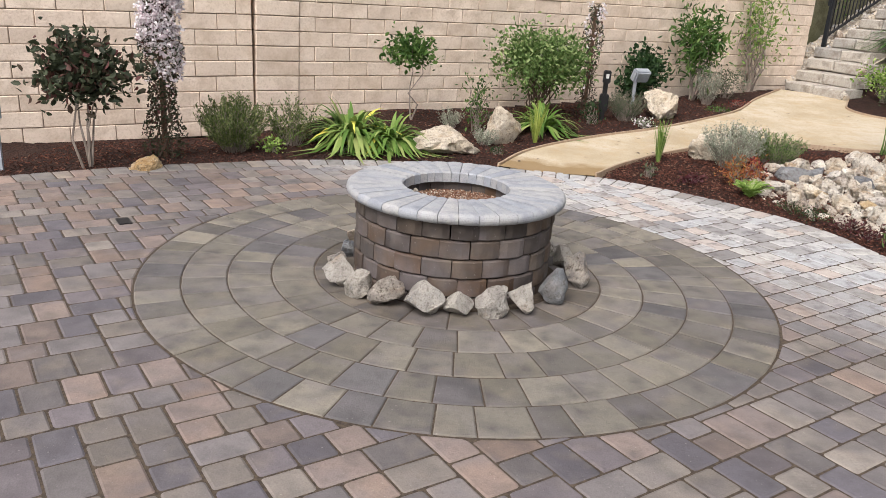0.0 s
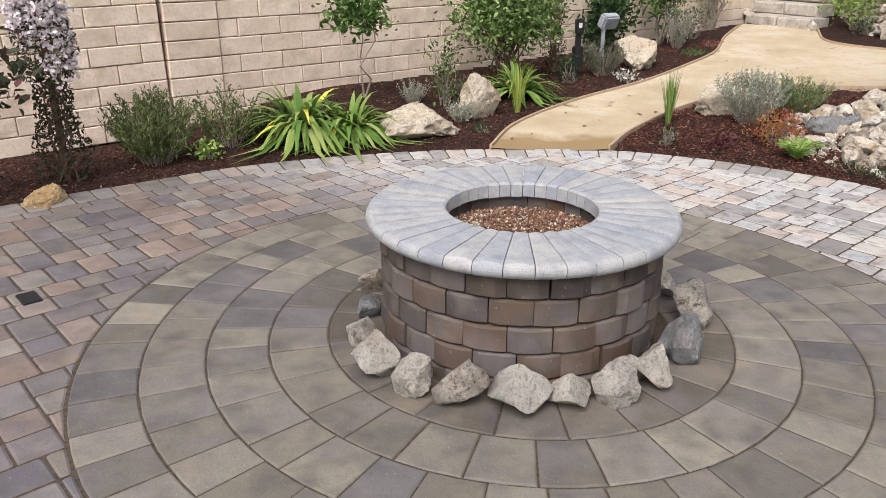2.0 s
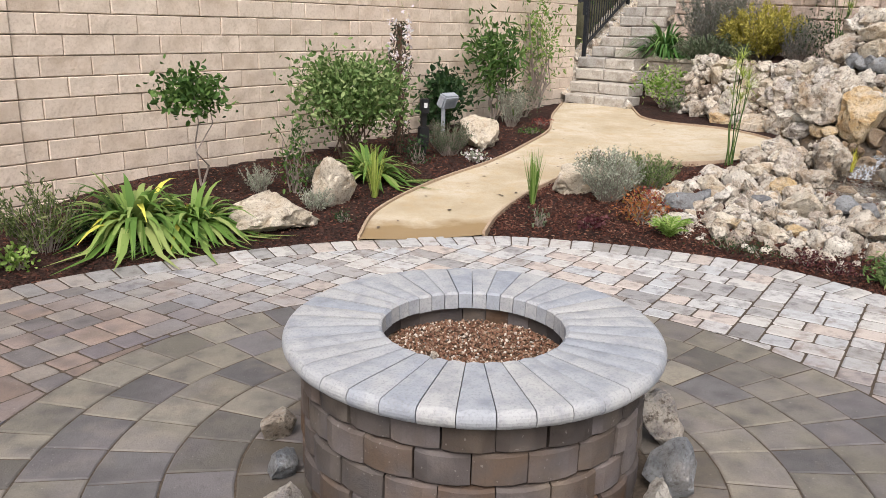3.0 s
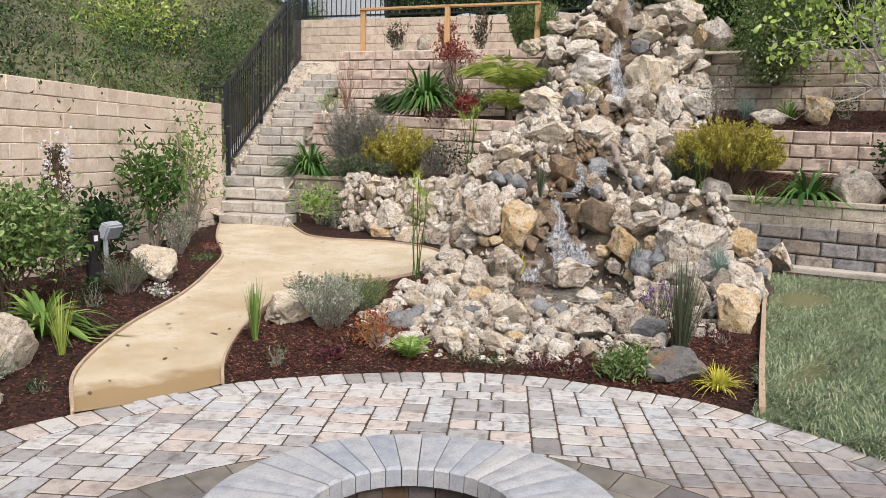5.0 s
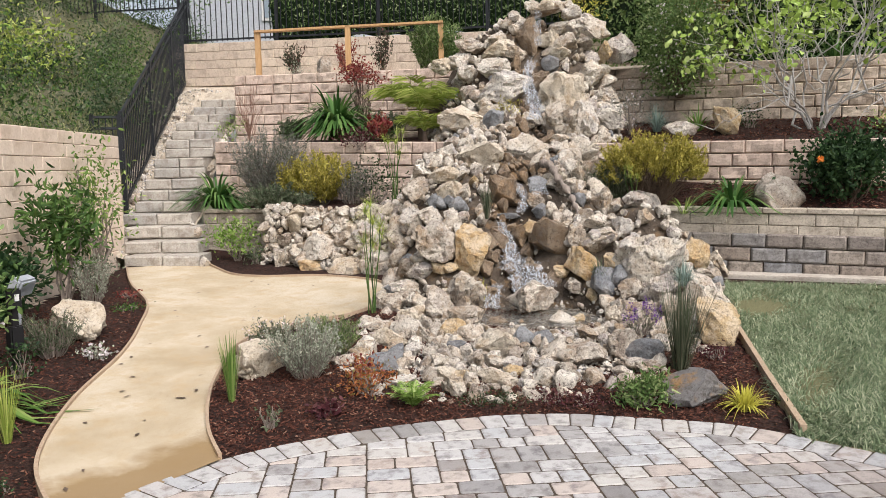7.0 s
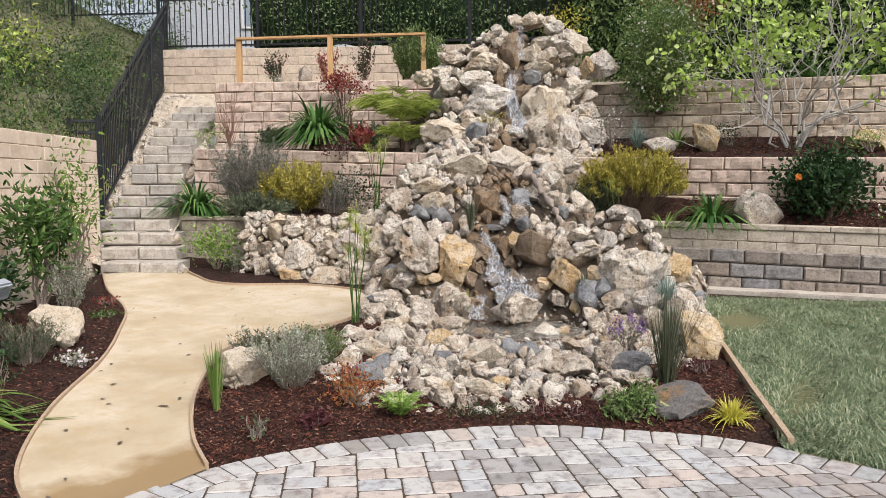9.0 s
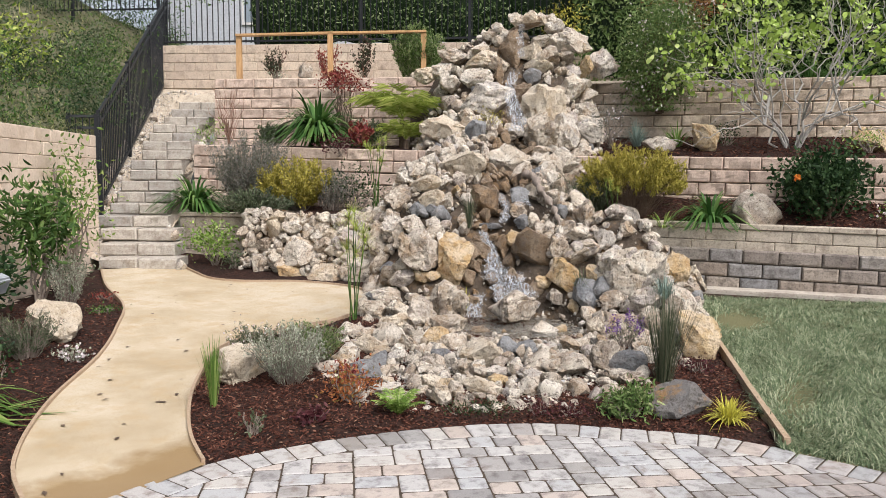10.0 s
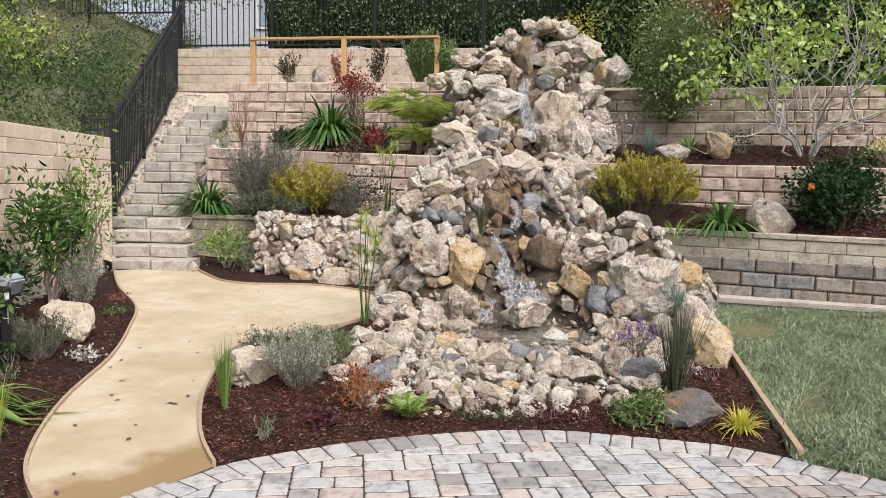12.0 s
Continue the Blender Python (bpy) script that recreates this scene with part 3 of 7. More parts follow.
thing("path", grid_mesh("path", 26, 110, path_point, M_PATH), "winding tan decomposed granite garden path", "path", kind="structure")


def ribbon(name, curve, zfn, width, high, mat, parent=None, label="", category="edging", deep=0.10):
    s = Soup()
    pts = curve
    vs = []
    for i, p in enumerate(pts):
        d = (pts[min(i + 1, len(pts) - 1)] - pts[max(i - 1, 0)]).normalized()
        nrm = Vector((-d.y, d.x)) * width / 2
        z = zfn(p.x, p.y)
        for sgn, hh in ((-1, -deep), (-1, high), (1, high), (1, -deep)):
            vs.append((p.x + nrm.x * sgn, p.y + nrm.y * sgn, z + hh))
    fs = []
    for i in range(len(pts) - 1):
        for k in range(4):
            fs.append((4 * i + k, 4 * i + (k + 1) % 4, 4 * i + 4 + (k + 1) % 4, 4 * i + 4 + k))
    fs += [(0, 1, 2, 3), tuple(4 * (len(pts) - 1) + k for k in (3, 2, 1, 0))]
    return thing(name, raw(name, vs, fs, mat), label, category, kind="structure")


ribbon("path_edging", PATH_LEFT, gz, 0.020, 0.036, M_EDGING, label="thin bent wooden edging along the path")
ribbon("path_edging", PATH_RIGHT[:52], gz, 0.020, 0.036, M_EDGING, label="thin bent wooden edging along the path")
ribbon("path_edging", PATH_RIGHT[64:], gz, 0.020, 0.036, M_EDGING, label="thin bent wooden edging along the path")

# ---------------------------------------------------------------- lawn, its edging and curb
LAWN_EDGE = [Vector((3.05, 4.15)), Vector((4.0, 4.45)), Vector((5.72, 4.97)), Vector((6.75, 5.27))]
LAWN_NEAR = spline([(3.00, 4.17), (2.88, 3.68), (2.75, 3.2), (2.80, 2.4), (3.05, 1.2), (3.35, -0.6), (3.45, -3.4)], 8)


def lawn_point(u, v):
    """u runs along the patio towards the house, v from the patio outwards."""
    near, out = along(LAWN_NEAR, u), Vector((7.50, 5.44)).lerp(Vector((9.2, -3.0)), u)
    p = near.lerp(out, v)
    return (p.x, p.y, gz(p.x, p.y) + 0.012 * smooth(0, 0.05, v) - 0.004 + 0.008 * noise.noise(Vector((p.x * 3, p.y * 3, 5))))


lawn_mat = Mat("lawn_thatch", 0.9)
lp = lawn_mat.pos()
lawn_mat.colour(lawn_mat.mix(lawn_mat.ramp(lawn_mat.noise(lp, 1.1, 4.0), [(0.55, 0.0), (0.72, 0.7)]),
                             lawn_mat.ramp(lawn_mat.noise(lp, 120.0, 2.0), [(0.3, (0.12, 0.125, 0.06)), (0.7, (0.24, 0.225, 0.12))]), (0.36, 0.27, 0.16)))
lawn_mat.bump(lawn_mat.noise(lp, 140.0, 2.0), 0.8, 0.02)
thing("lawn", grid_mesh("lawn", 70, 50, lawn_point, lawn_mat.m), "freshly laid green lawn beside the patio", "lawn", kind="structure")
ribbon("lawn_edging", LAWN_EDGE, gz, 0.036, 0.05, M_EDGING, label="straight timber edging board between mulch bed and lawn")

# ---------------------------------------------------------------- patio
bed_poly = [(p.x, p.y, -0.0042) for p in PATIO_CURVE]
thing("patio_bed", raw("patio_bed", bed_poly, [tuple(range(len(bed_poly)))], M_SAND), "dark sand bed and joints of the paved patio", "patio", kind="structure")
patio = thing("patio", None, "round-edged patio of mixed grey, tan and rust concrete pavers", "patio", kind="structure")
RING_C = Vector((0.07, 4.155))
RINGS = (1.72, 1.495, 1.265, 1.035, 0.805, 0.575)


wear = random.Random(12)


def slab(poly, thick=0.05, chamfer=0.010, gap=0.0026):
    """A tumbled paver with rounded, slightly uneven edges on a flat outline (counter-clockwise)."""
    base = [Vector(p) + Vector((wear.uniform(-0.0012, 0.0012), wear.uniform(-0.0012, 0.0012))) for p in poly]
    n = len(base)
    worn = [wear.uniform(0.010, 0.020) for _ in base]

    def ring(by):
        inset = []
        for i in range(n):
            a, b, d = base[i - 1], base[i], base[(i + 1) % n]
            e1, e2 = (b - a), (d - b)
            if e1.length < 1e-6 or e2.length < 1e-6:
                inset.append(b)
                continue
            e1, e2 = e1.normalized(), e2.normalized()
            n1, n2 = Vector((-e1.y, e1.x)), Vector((-e2.y, e2.x))
            k = n1 + n2
            inset.append(b + k / max(0.35, k.length_squared / 2) * by)
        if n != 4:
            return inset
        out = []
        for i in range(4):
            a, b, d = inset[i - 1], inset[i], inset[(i + 1) % 4]
            k = min(max(0.004, worn[i] - 0.5 * by), 0.3 * min((a - b).length, (d - b).length))
            out += [b + (a - b).normalized() * k, b + (a + d - 2 * b).normalized() * k * 0.42, b + (d - b).normalized() * k]
        return out

    vs = []
    for by, z in ((gap, -thick), (gap, -chamfer), (gap + chamfer * 0.22, -chamfer * 0.40), (gap + chamfer * wear.uniform(0.85, 1.1), 0.0)):
        vs += [(p.x, p.y, z) for p in ring(by)]
    m = len(vs) // 4
    fs = []
    for k in (0, m, 2 * m):
        fs += [(k + i, k + (i + 1) % m, k + m + (i + 1) % m, k + m + i) for i in range(m)]
    fs.append(tuple(range(3 * m, 4 * m)))
    return vs, fs


def clip(poly, point, normal):
    """Keeps the part of the outline on the side that normal points to."""
    out = []
    for i in range(len(poly)):
        a, b = Vector(poly[i - 1]), Vector(poly[i])
        da, db = (a - point).dot(normal), (b - point).dot(normal)
        if da * db < 0:
            out.append(a.lerp(b, da / (da - db)))
        if db >= 0:
            out.append(b)
    return out


def area(poly):
    return 0.5 * sum(poly[i - 1][0] * poly[i][1] - poly[i][0] * poly[i - 1][1] for i in range(len(poly)))


# field of mixed squares and oblongs on a 75 mm module
CELL = 0.0735
ROWX, ROWY = Vector((0.571, -0.821)), Vector((0.821, 0.571))
prng = random.Random(4)
GW, GH = 186, 186
ORG = ROWX * -9.25 - ROWY * 6.6
taken = [[False] * (GW + 4) for _ in range(GH + 4)]
pieces, joints = [], set()
for j in range(GH):
    i = 0
    while i < GW:
        if taken[j][i]:
            i += 1
            continue
        run = 0
        while i + run < GW and not taken[j][i + run]:
            run += 1
        kinds = [(3, 2), (3, 2), (3, 2), (2, 2), (2, 2), (2, 3)]
        prng.shuffle(kinds)
        # cross joints are staggered from course to course
        good = [q for q in kinds if q[0] <= run and run - q[0] != 1 and (i + q[0], j - 1) not in joints]
        w, h = good[0] if good else kinds[0]
        if run - w == 1 or run < w:
            w = 2 if run != 3 else 3
            h = 2
        if run == 2:
            w = 2
        for jj in range(h):
            for ii in range(w):
                if j + jj < GH + 4:
                    taken[j + jj][i + ii] = True
            joints.add((i + w, j + jj))
        pieces.append((i, j, w, h))
        i += w
near_pieces, rest = [], Soup()
for i, j, w, h in pieces:
    o = ORG + ROWX * (CELL * i) + ROWY * (CELL * j)
    cx = o + ROWX * (CELL * w / 2) + ROWY * (CELL * h / 2)
    if not (-5.6 < cx.x < 3.4 and -3.2 < cx.y < 7.3):
        continue
    rd = (cx - RING_C).length
    if rd < RINGS[0] - 0.16:
        continue
    e, nrm, foot = patio_edge(cx.x, cx.y)
    if e < 0.08:
        continue
    poly = [o, o + ROWX * (CELL * w), o + ROWX * (CELL * w) + ROWY * (CELL * h), o + ROWY * (CELL * h)]
    if rd < RINGS[0] + 0.2:
        out = (cx - RING_C).normalized()
        poly = clip(poly, RING_C + out * (RINGS[0] + 0.004), out)
    if e < 0.42 and len(poly) > 2:
        inn = Vector(nrm)
        if inn.dot(cx - Vector(foot)) < 0:
            inn = -inn
        poly = clip(poly, Vector(foot) + inn * 0.222, inn)
    if len(poly) < 3 or abs(area(poly)) < 0.0022:
        continue
    if area(poly) < 0:
        poly = poly[::-1]
    lift = prng.uniform(-0.0006, 0.0016)
    vs, fs = slab([p - cx for p in poly])
    tilt = pose(cx.x, cx.y, lift, prng.gauss(0, 0.28), prng.gauss(0, 0.28), prng.gauss(0, 0.3))
    if rd < 2.75 and cx.y < 6.0 and len(near_pieces) < 290:
        near_pieces.append((vs, fs, tilt))
    else:
        rest.add([tilt @ Vector(v) for v in vs], fs)
tagged(part("pavers", rest.mesh("pavers", M_PAVER), patio), kind="stuff")

# border course of headers
length = [0.0]
for k in range(1, len(PATIO_CURVE)):
    length.append(length[-1] + (PATIO_CURVE[k] - PATIO_CURVE[k - 1]).length)


def curve_at(s):
    x = float(np.interp(s, length, PC[:, 0]))
    y = float(np.interp(s, length, PC[:, 1]))
    return Vector((x, y))


s = 3.9
border_meshes = []
while s < length[-1] - 6.0:
    w = 0.150 if prng.random() < 0.55 else 0.125
    a, b = curve_at(s), curve_at(s + w)
    t = (b - a).normalized()
    nin = Vector((-t.y, t.x))
    a2, b2 = a + nin * 0.222, b + nin * 0.222
    ta = (curve_at(s + 0.03) - curve_at(s - 0.03)).normalized()
    tb = (curve_at(s + w + 0.03) - curve_at(s + w - 0.03)).normalized()
    a2, b2 = a + Vector((-ta.y, ta.x)) * 0.222, b + Vector((-tb.y, tb.x)) * 0.222
    c = (a + b) / 2
    poly = [a - c, b - c, b2 - c, a2 - c]
    if area(poly) < 0:
        poly = poly[::-1]
    vs, fs = slab(poly, thick=0.07)
    border_meshes.append((vs, fs, pose(c.x, c.y, prng.uniform(-0.0005, 0.003))))
    s += w

# ---------------------------------------------------------------- fire pit
PIT = Vector((0.03, 4.17))
PIT_R, CAP_R, HOLE_R = 0.545, 0.603, 0.292
fire_pit = thing("fire_pit", None, "round fire pit of brown concrete blocks with pale grey bullnose cap", "fire pit", pose(PIT.x, PIT.y, 0))


def arc_block(r0, r1, w, z0, z1, seed, worn=0.012, steps=4):
    """A curved wall block, w radians wide, with tumbled edges."""
    rr = random.Random(seed)
    g = 0.0022 / r1
    prof = [(r0, z0), (r1 - worn, z0 + 0.002), (r1, z0 + worn), (r1, z1 - worn), (r1 - worn, z1 - 0.002), (r0, z1 - 0.002)]
    vs, fs = [], []
    for i in range(steps + 1):
        t = i / steps
        a = -w / 2 + g + (w - 2 * g) * t
        for r, z in prof:
            k = worn * 0.8 if i in (0, steps) and r > r0 else 0.0
            vs.append(((r - k + rr.uniform(-0.0015, 0.0015)) * math.cos(a), (r - k) * math.sin(a), z))
    m = len(prof)
    for i in range(steps):
        for k in range(m):
            fs.append((i * m + k, i * m + (k + 1) % m, (i + 1) * m + (k + 1) % m, (i + 1) * m + k))
    fs += [tuple(range(m))[::-1], tuple(range(steps * m, steps * m + m))]
    return vs, fs


zc = (-0.03, 0.048, 0.148, 0.248, 0.349, 0.442)
for c in range(5):
    n = (22, 22, 22, 22, 24)[c]
    variants = [raw("block", *arc_block(0.32, PIT_R + 0.004 * k, 2 * math.pi / n, zc[c], zc[c + 1], 10 * c + k, 0.010), M_PITBLOCK) for k in range(3)]
    turn = prng.uniform(0, 40)
    for k in range(n):
        part("block", prng.choice(variants), fire_pit, pose(0, 0, 0, 0, 0, turn + 360 * k / n + prng.uniform(-0.3, 0.3)))
NCAP = 37
cap_variants = []
for v in range(4):
    w = 2 * math.pi / NCAP
    rr = random.Random(70 + v)
    g = 0.0014
    za, zb = 0.442, 0.502
    prof = [(HOLE_R, za), (CAP_R - 0.035, za)]
    prof += [(CAP_R - 0.03 + 0.03 * math.cos(q), (za + zb) / 2 + 0.0295 * math.sin(q)) for q in [radians(-70 + 17.5 * k) for k in range(9)]]
    prof += [(CAP_R - 0.05, zb), (HOLE_R + 0.012, zb), (HOLE_R + 0.002, zb - 0.008)]
    vs, fs = [], []
    for i in range(4):
        t = i / 3
        for r, z in prof:
            a = (-w / 2 + w * t) + (g / r if i == 0 else -g / r if i == 3 else 0)
            dip = 0.003 if i in (0, 3) and z > zb - 0.004 else 0.0
            vs.append((r * math.cos(a), r * math.sin(a), z - dip + rr.uniform(-0.0008, 0.0008)))
    m = len(prof)
    for i in range(3):
        for k in range(m):
            fs.append((i * m + k, i * m + (k + 1) % m, (i + 1) * m + (k + 1) % m, (i + 1) * m + k))
    fs += [tuple(range(m))[::-1], tuple(range(3 * m, 4 * m))]
    cap_variants.append(raw("cap_stone", vs, fs, M_CAP))
for k in range(NCAP):
    part("cap_stone", cap_variants[k % 4], fire_pit, pose(0, 0, prng.uniform(-0.0015, 0.0015), 0, 0, 4 + 360 * k / NCAP + prng.uniform(-0.08, 0.08)), "pale blue-grey wedge-shaped cap stone")
gravel = [(0, 0, 0.385)]
for ring in range(1, 9):
    for k in range(40):
        a = 2 * math.pi * k / 40
        r = 0.32 * ring / 8
        gravel.append((r * math.cos(a), r * math.sin(a), 0.385 + 0.012 * noise.noise(Vector((r * 9 * math.cos(a), r * 9 * math.sin(a), 1)))))
gfaces = [(0, 1 + k, 1 + (k + 1) % 40) for k in range(40)]
for ring in range(7):
    o = 1 + 40 * ring
    gfaces += [(o + k, o + 40 + k, o + 40 + (k + 1) % 40, o + (k + 1) % 40) for k in range(40)]
part("gravel_bed", raw("gravel_bed", gravel, gfaces, M_GRAVEL, True), fire_pit, None, "brown lava gravel with pale chips")


def pebble_shape(r, size):
    """Eight-sided pebble as vertices and faces."""
    q = Euler((r.uniform(0, 6), r.uniform(0, 6), r.uniform(0, 6))).to_matrix()
    base = [(1, 0, 0), (0, 1, 0), (-1, 0, 0), (0, -1, 0), (0, 0, 0.7), (0, 0, -0.7)]
    vs = [q @ Vector((a * r.uniform(0.7, 1.2), b * r.uniform(0.7, 1.2), c * r.uniform(0.7, 1.2))) * size for a, b, c in base]
    return vs, [(0, 1, 4), (1, 2, 4), (2, 3, 4), (3, 0, 4), (1, 0, 5), (2, 1, 5), (3, 2, 5), (0, 3, 5)]


peb = Soup()
for _ in range(3600):
    a, r = prng.uniform(0, 2 * math.pi), 0.305 * math.sqrt(prng.random())
    vs, fs = pebble_shape(prng, prng.uniform(0.003, 0.0075))
    c = Vector((r * math.cos(a), r * math.sin(a), 0.392 + prng.uniform(-0.004, 0.004)))
    peb.add([v + c for v in vs], fs)
tagged(part("gravel_fill", peb.mesh("gravel_fill", M_PEBBLE), fire_pit), kind="stuff")

ROCKS = [rock_mesh("rock", 100 + k, M_ROCK, 3, 12, 0.15) for k in range(14)]
TANS = [rock_mesh("rock", 130 + k, M_TANROCK, 3, 12, 0.17) for k in range(10)]
BIGROCKS = [rock_mesh("boulder", 300 + k, M_ROCK, 4, 10, 0.17, 0.42) for k in range(10)]
BIGTANS = [rock_mesh("boulder", 320 + k, M_TANROCK, 4, 10, 0.19, 0.42) for k in range(9)]
SMALLROCKS = [rock_mesh("rock", 160 + k, M_ROCK, 2, 10, 0.15) for k in range(7)] + [rock_mesh("rock", 180 + k, M_TANROCK, 2, 10, 0.15) for k in range(7)]
COBBLES = [rock_mesh("cobble", 200 + k, M_COBBLE, 3, 14, 0.16) for k in range(9)]
OCHRES = [rock_mesh("boulder", 230 + k, M_OCHRE, 4, 10, 0.15, 0.45) for k in range(5)]
GREYS = [rock_mesh("boulder", 240 + k, M_GREYROCK, 3, 9, 0.12) for k in range(5)]
CREAMS = [rock_mesh("boulder", 340 + k, M_CREAM, 4, 10, 0.17) for k in range(4)] + [rock_mesh("boulder", 360 + k, M_CREAM, 4, 10, 0.18, 0.42) for k in range(5)]
GREYRUST = [rock_mesh("boulder", 350, M_GREYRUST, 4, 9, 0.10)]
WETS = [rock_mesh("rock", 250 + k, M_WETROCK, 3, 12, 0.15) for k in range(6)]

# loose stones laid round the foot of the pit
DARKCOBBLES = [rock_mesh("cobble", 420 + k, M_GREYROCK, 3, 10, 0.16, 0.45) for k in range(2)]
PALECOBBLES = [rock_mesh("cobble", 430 + k, M_PALESTONE, 4, 8, 0.09, 0.40) for k in range(5)]
BROWNCOBBLES = [rock_mesh("cobble", 440 + k, M_COBBLE, 4, 8, 0.10, 0.40) for k in range(4)]


def foot_stone(ang, r, half, high, meshes, tone):
    """A loose stone at the foot of the pit: its bearing and distance from the middle, half its width and height."""
    a = radians(ang)
    me = prng.choice(meshes)
    ext = [max(abs(v.co[i]) for v in me.vertices) for i in range(3)]
    m = pose(PIT.x + r * math.cos(a), PIT.y + r * math.sin(a), high * 0.78, prng.uniform(-10, 10), prng.uniform(-10, 10), ang + 90 + prng.uniform(-15, 15))
    thing("cobble", me, "rough " + tone + " stone at the foot of the fire pit", "stone", m @ Matrix.Diagonal((1.06 * half / ext[0], 0.46 * (half + high) / ext[1], 1.06 * high / ext[2], 1)), "stones round the fire pit")


foot_stone(168, 0.625, 0.072, 0.062, DARKCOBBLES, "dark grey")
foot_stone(-172, 0.640, 0.076, 0.058, BROWNCOBBLES, "tan")
foot_stone(-151, 0.672, 0.096, 0.094, PALECOBBLES, "pale grey")
foot_stone(-135, 0.661, 0.078, 0.086, PALECOBBLES, "pale grey")
foot_stone(-120, 0.635, 0.098, 0.086, BROWNCOBBLES, "pinkish brown")
foot_stone(-102, 0.640, 0.105, 0.094, PALECOBBLES, "pale grey-brown")
foot_stone(-86, 0.630, 0.076, 0.068, PALECOBBLES, "cream")
foot_stone(-71, 0.640, 0.084, 0.088, PALECOBBLES, "white-grey")
foot_stone(-54, 0.640, 0.083, 0.088, PALECOBBLES, "white-grey")
foot_stone(-34, 0.655, 0.090, 0.102, DARKCOBBLES, "dark green-grey")
foot_stone(-7, 0.695, 0.096, 0.098, BROWNCOBBLES, "pinkish grey")
foot_stone(14, 0.690, 0.085, 0.080, PALECOBBLES, "pale grey")
foot_stone(34, 0.690, 0.080, 0.070, BROWNCOBBLES, "tan")
foot_stone(148, 0.690, 0.075, 0.065, BROWNCOBBLES, "tan")
thing("pebble", SMALLROCKS[2], "small white pebble lying on the pit's cap", "stone", pose(PIT.x - 0.215, PIT.y - 0.215, 0.508, 10, 5, 40) @ Matrix.Diagonal((0.017, 0.013, 0.010, 1)))

# ---------------------------------------------------------------- walls


def split_block(name, length, high, deep, seed, mat, relief=0.012, bevel=0.008, gap=0.003):
    """A wall block whose front (towards -y) is broken stone; x along the wall from 0, z up from 0."""
    r = random.Random(seed)
    nx = max(2, round(length / 0.06))
    off = Vector((r.uniform(-90, 90), r.uniform(-90, 90), 0))
    rim = bevel * 1.3
    xs = [gap] + [gap + rim + (length - 2 * gap - 2 * rim) * i / nx for i in range(nx + 1)] + [length - gap]
    zs = [gap] + [gap + rim + (high - 2 * gap - 2 * rim) * i / 3 for i in range(4)] + [high - gap]
    nx, nz = len(xs) - 1, len(zs) - 1
    vs, fs = [], []
    for j, z in enumerate(zs):
        for i, x in enumerate(xs):
            edge = i in (0, nx) or j in (0, nz)
            w = noise.noise(Vector((x * 8, z * 8, 0)) + off)
            y = bevel + 0.3 * bevel * w if edge else -relief * (0.35 + 0.75 * w)
            vs.append((x, y, z))
    n1 = nx + 1
    for j in range(nz):
        for i in range(nx):
            fs.append((j * n1 + i, j * n1 + i + 1, (j + 1) * n1 + i + 1, (j + 1) * n1 + i))
    b = len(vs)
    vs += [(gap, deep, gap), (length - gap, deep, gap), (length - gap, deep, high - gap), (gap, deep, high - gap)]
    fs += [tuple([b, b + 1] + list(range(nx, -1, -1))), tuple([b + 2, b + 3] + list(range(nz * n1, nz * n1 + n1)))]
    fs += [tuple([b + 3, b] + [j * n1 for j in range(nz + 1)]), tuple([b + 1, b + 2] + [j * n1 + nx for j in range(nz, -1, -1)])]
    return raw(name, vs, fs, mat)


def block_wall(name, a, b, courses, high, blen, mat, label, deep=0.20, relief=0.012, cap=None, cap_high=0.06, batter=0.0, backing=None, skip=None, vary=0.0, seed=1, core=0.037, bevel=0.007, gap=0.0018):
    """A wall of single blocks from a to b (its foot), facing to the right of a->b seen from above."""
    a, b = Vector(a), Vector(b)
    run = b - a
    flat = Vector((run.x, run.y, 0))
    ex = run.normalized()
    ang = math.degrees(math.atan2(run.y, run.x))
    pitch = math.degrees(math.asin(ex.z))
    wall = thing(name, None, label, "wall", Matrix.Translation(a) @ Matrix.Rotation(radians(ang), 4, "Z") @ Matrix.Rotation(-radians(pitch), 4, "Y"), kind="structure")
    total = run.length
    r = random.Random(seed)
    full = [split_block("block", blen, high, deep, seed * 31 + k, mat, relief, bevel, gap) for k in range(5)]
    for c in range(courses):
        x = -blen * (0.5 if c % 2 else 0.0) - r.uniform(0, 0.04)
        while x < total - 0.02:
            step = blen * (1 + vary * r.uniform(-1, 1))
            x0, x1 = max(x, 0.0), min(x + step, total)
            if x1 - x0 > 0.05 and not (skip and skip(c, (x0 + x1) / 2)):
                me = r.choice(full) if not vary and x1 - x0 > blen - 0.001 else split_block("block", x1 - x0, high, deep, r.randrange(9999), mat, relief, bevel, gap)
                part("block", me, wall, pose(x0, batter * c + r.uniform(-0.003, 0.003) - vary * r.uniform(0, 0.04), high * c, 0, vary * r.uniform(-2, 2), 0))
            x += step
    if cap:
        x = 0.0
        cl = blen * 1.05
        while x < total:
            w = min(cl, total - x)
            if not (skip and skip(courses, x + w / 2)):
                part("cap_block", split_block("cap_block", w, cap_high, deep + 0.05, r.randrange(9999), cap, 0.004, 0.006), wall, pose(x, batter * courses - 0.025, high * courses))
            x += cl
    if core:
        bm = box_bm(total - 0.08, deep * 0.7, high * courses - 0.03, at=(total / 2, batter * courses + deep * 0.35 + core, high * courses / 2 - 0.01))
        part("core", from_bm("core", bm, backing or M_DARKGAP), wall)
    return wall


# slumpstone garden wall in three stretches, with a pilaster at the bend
def on_wall(t):
    return WALL_B.lerp(WALL_C, t)


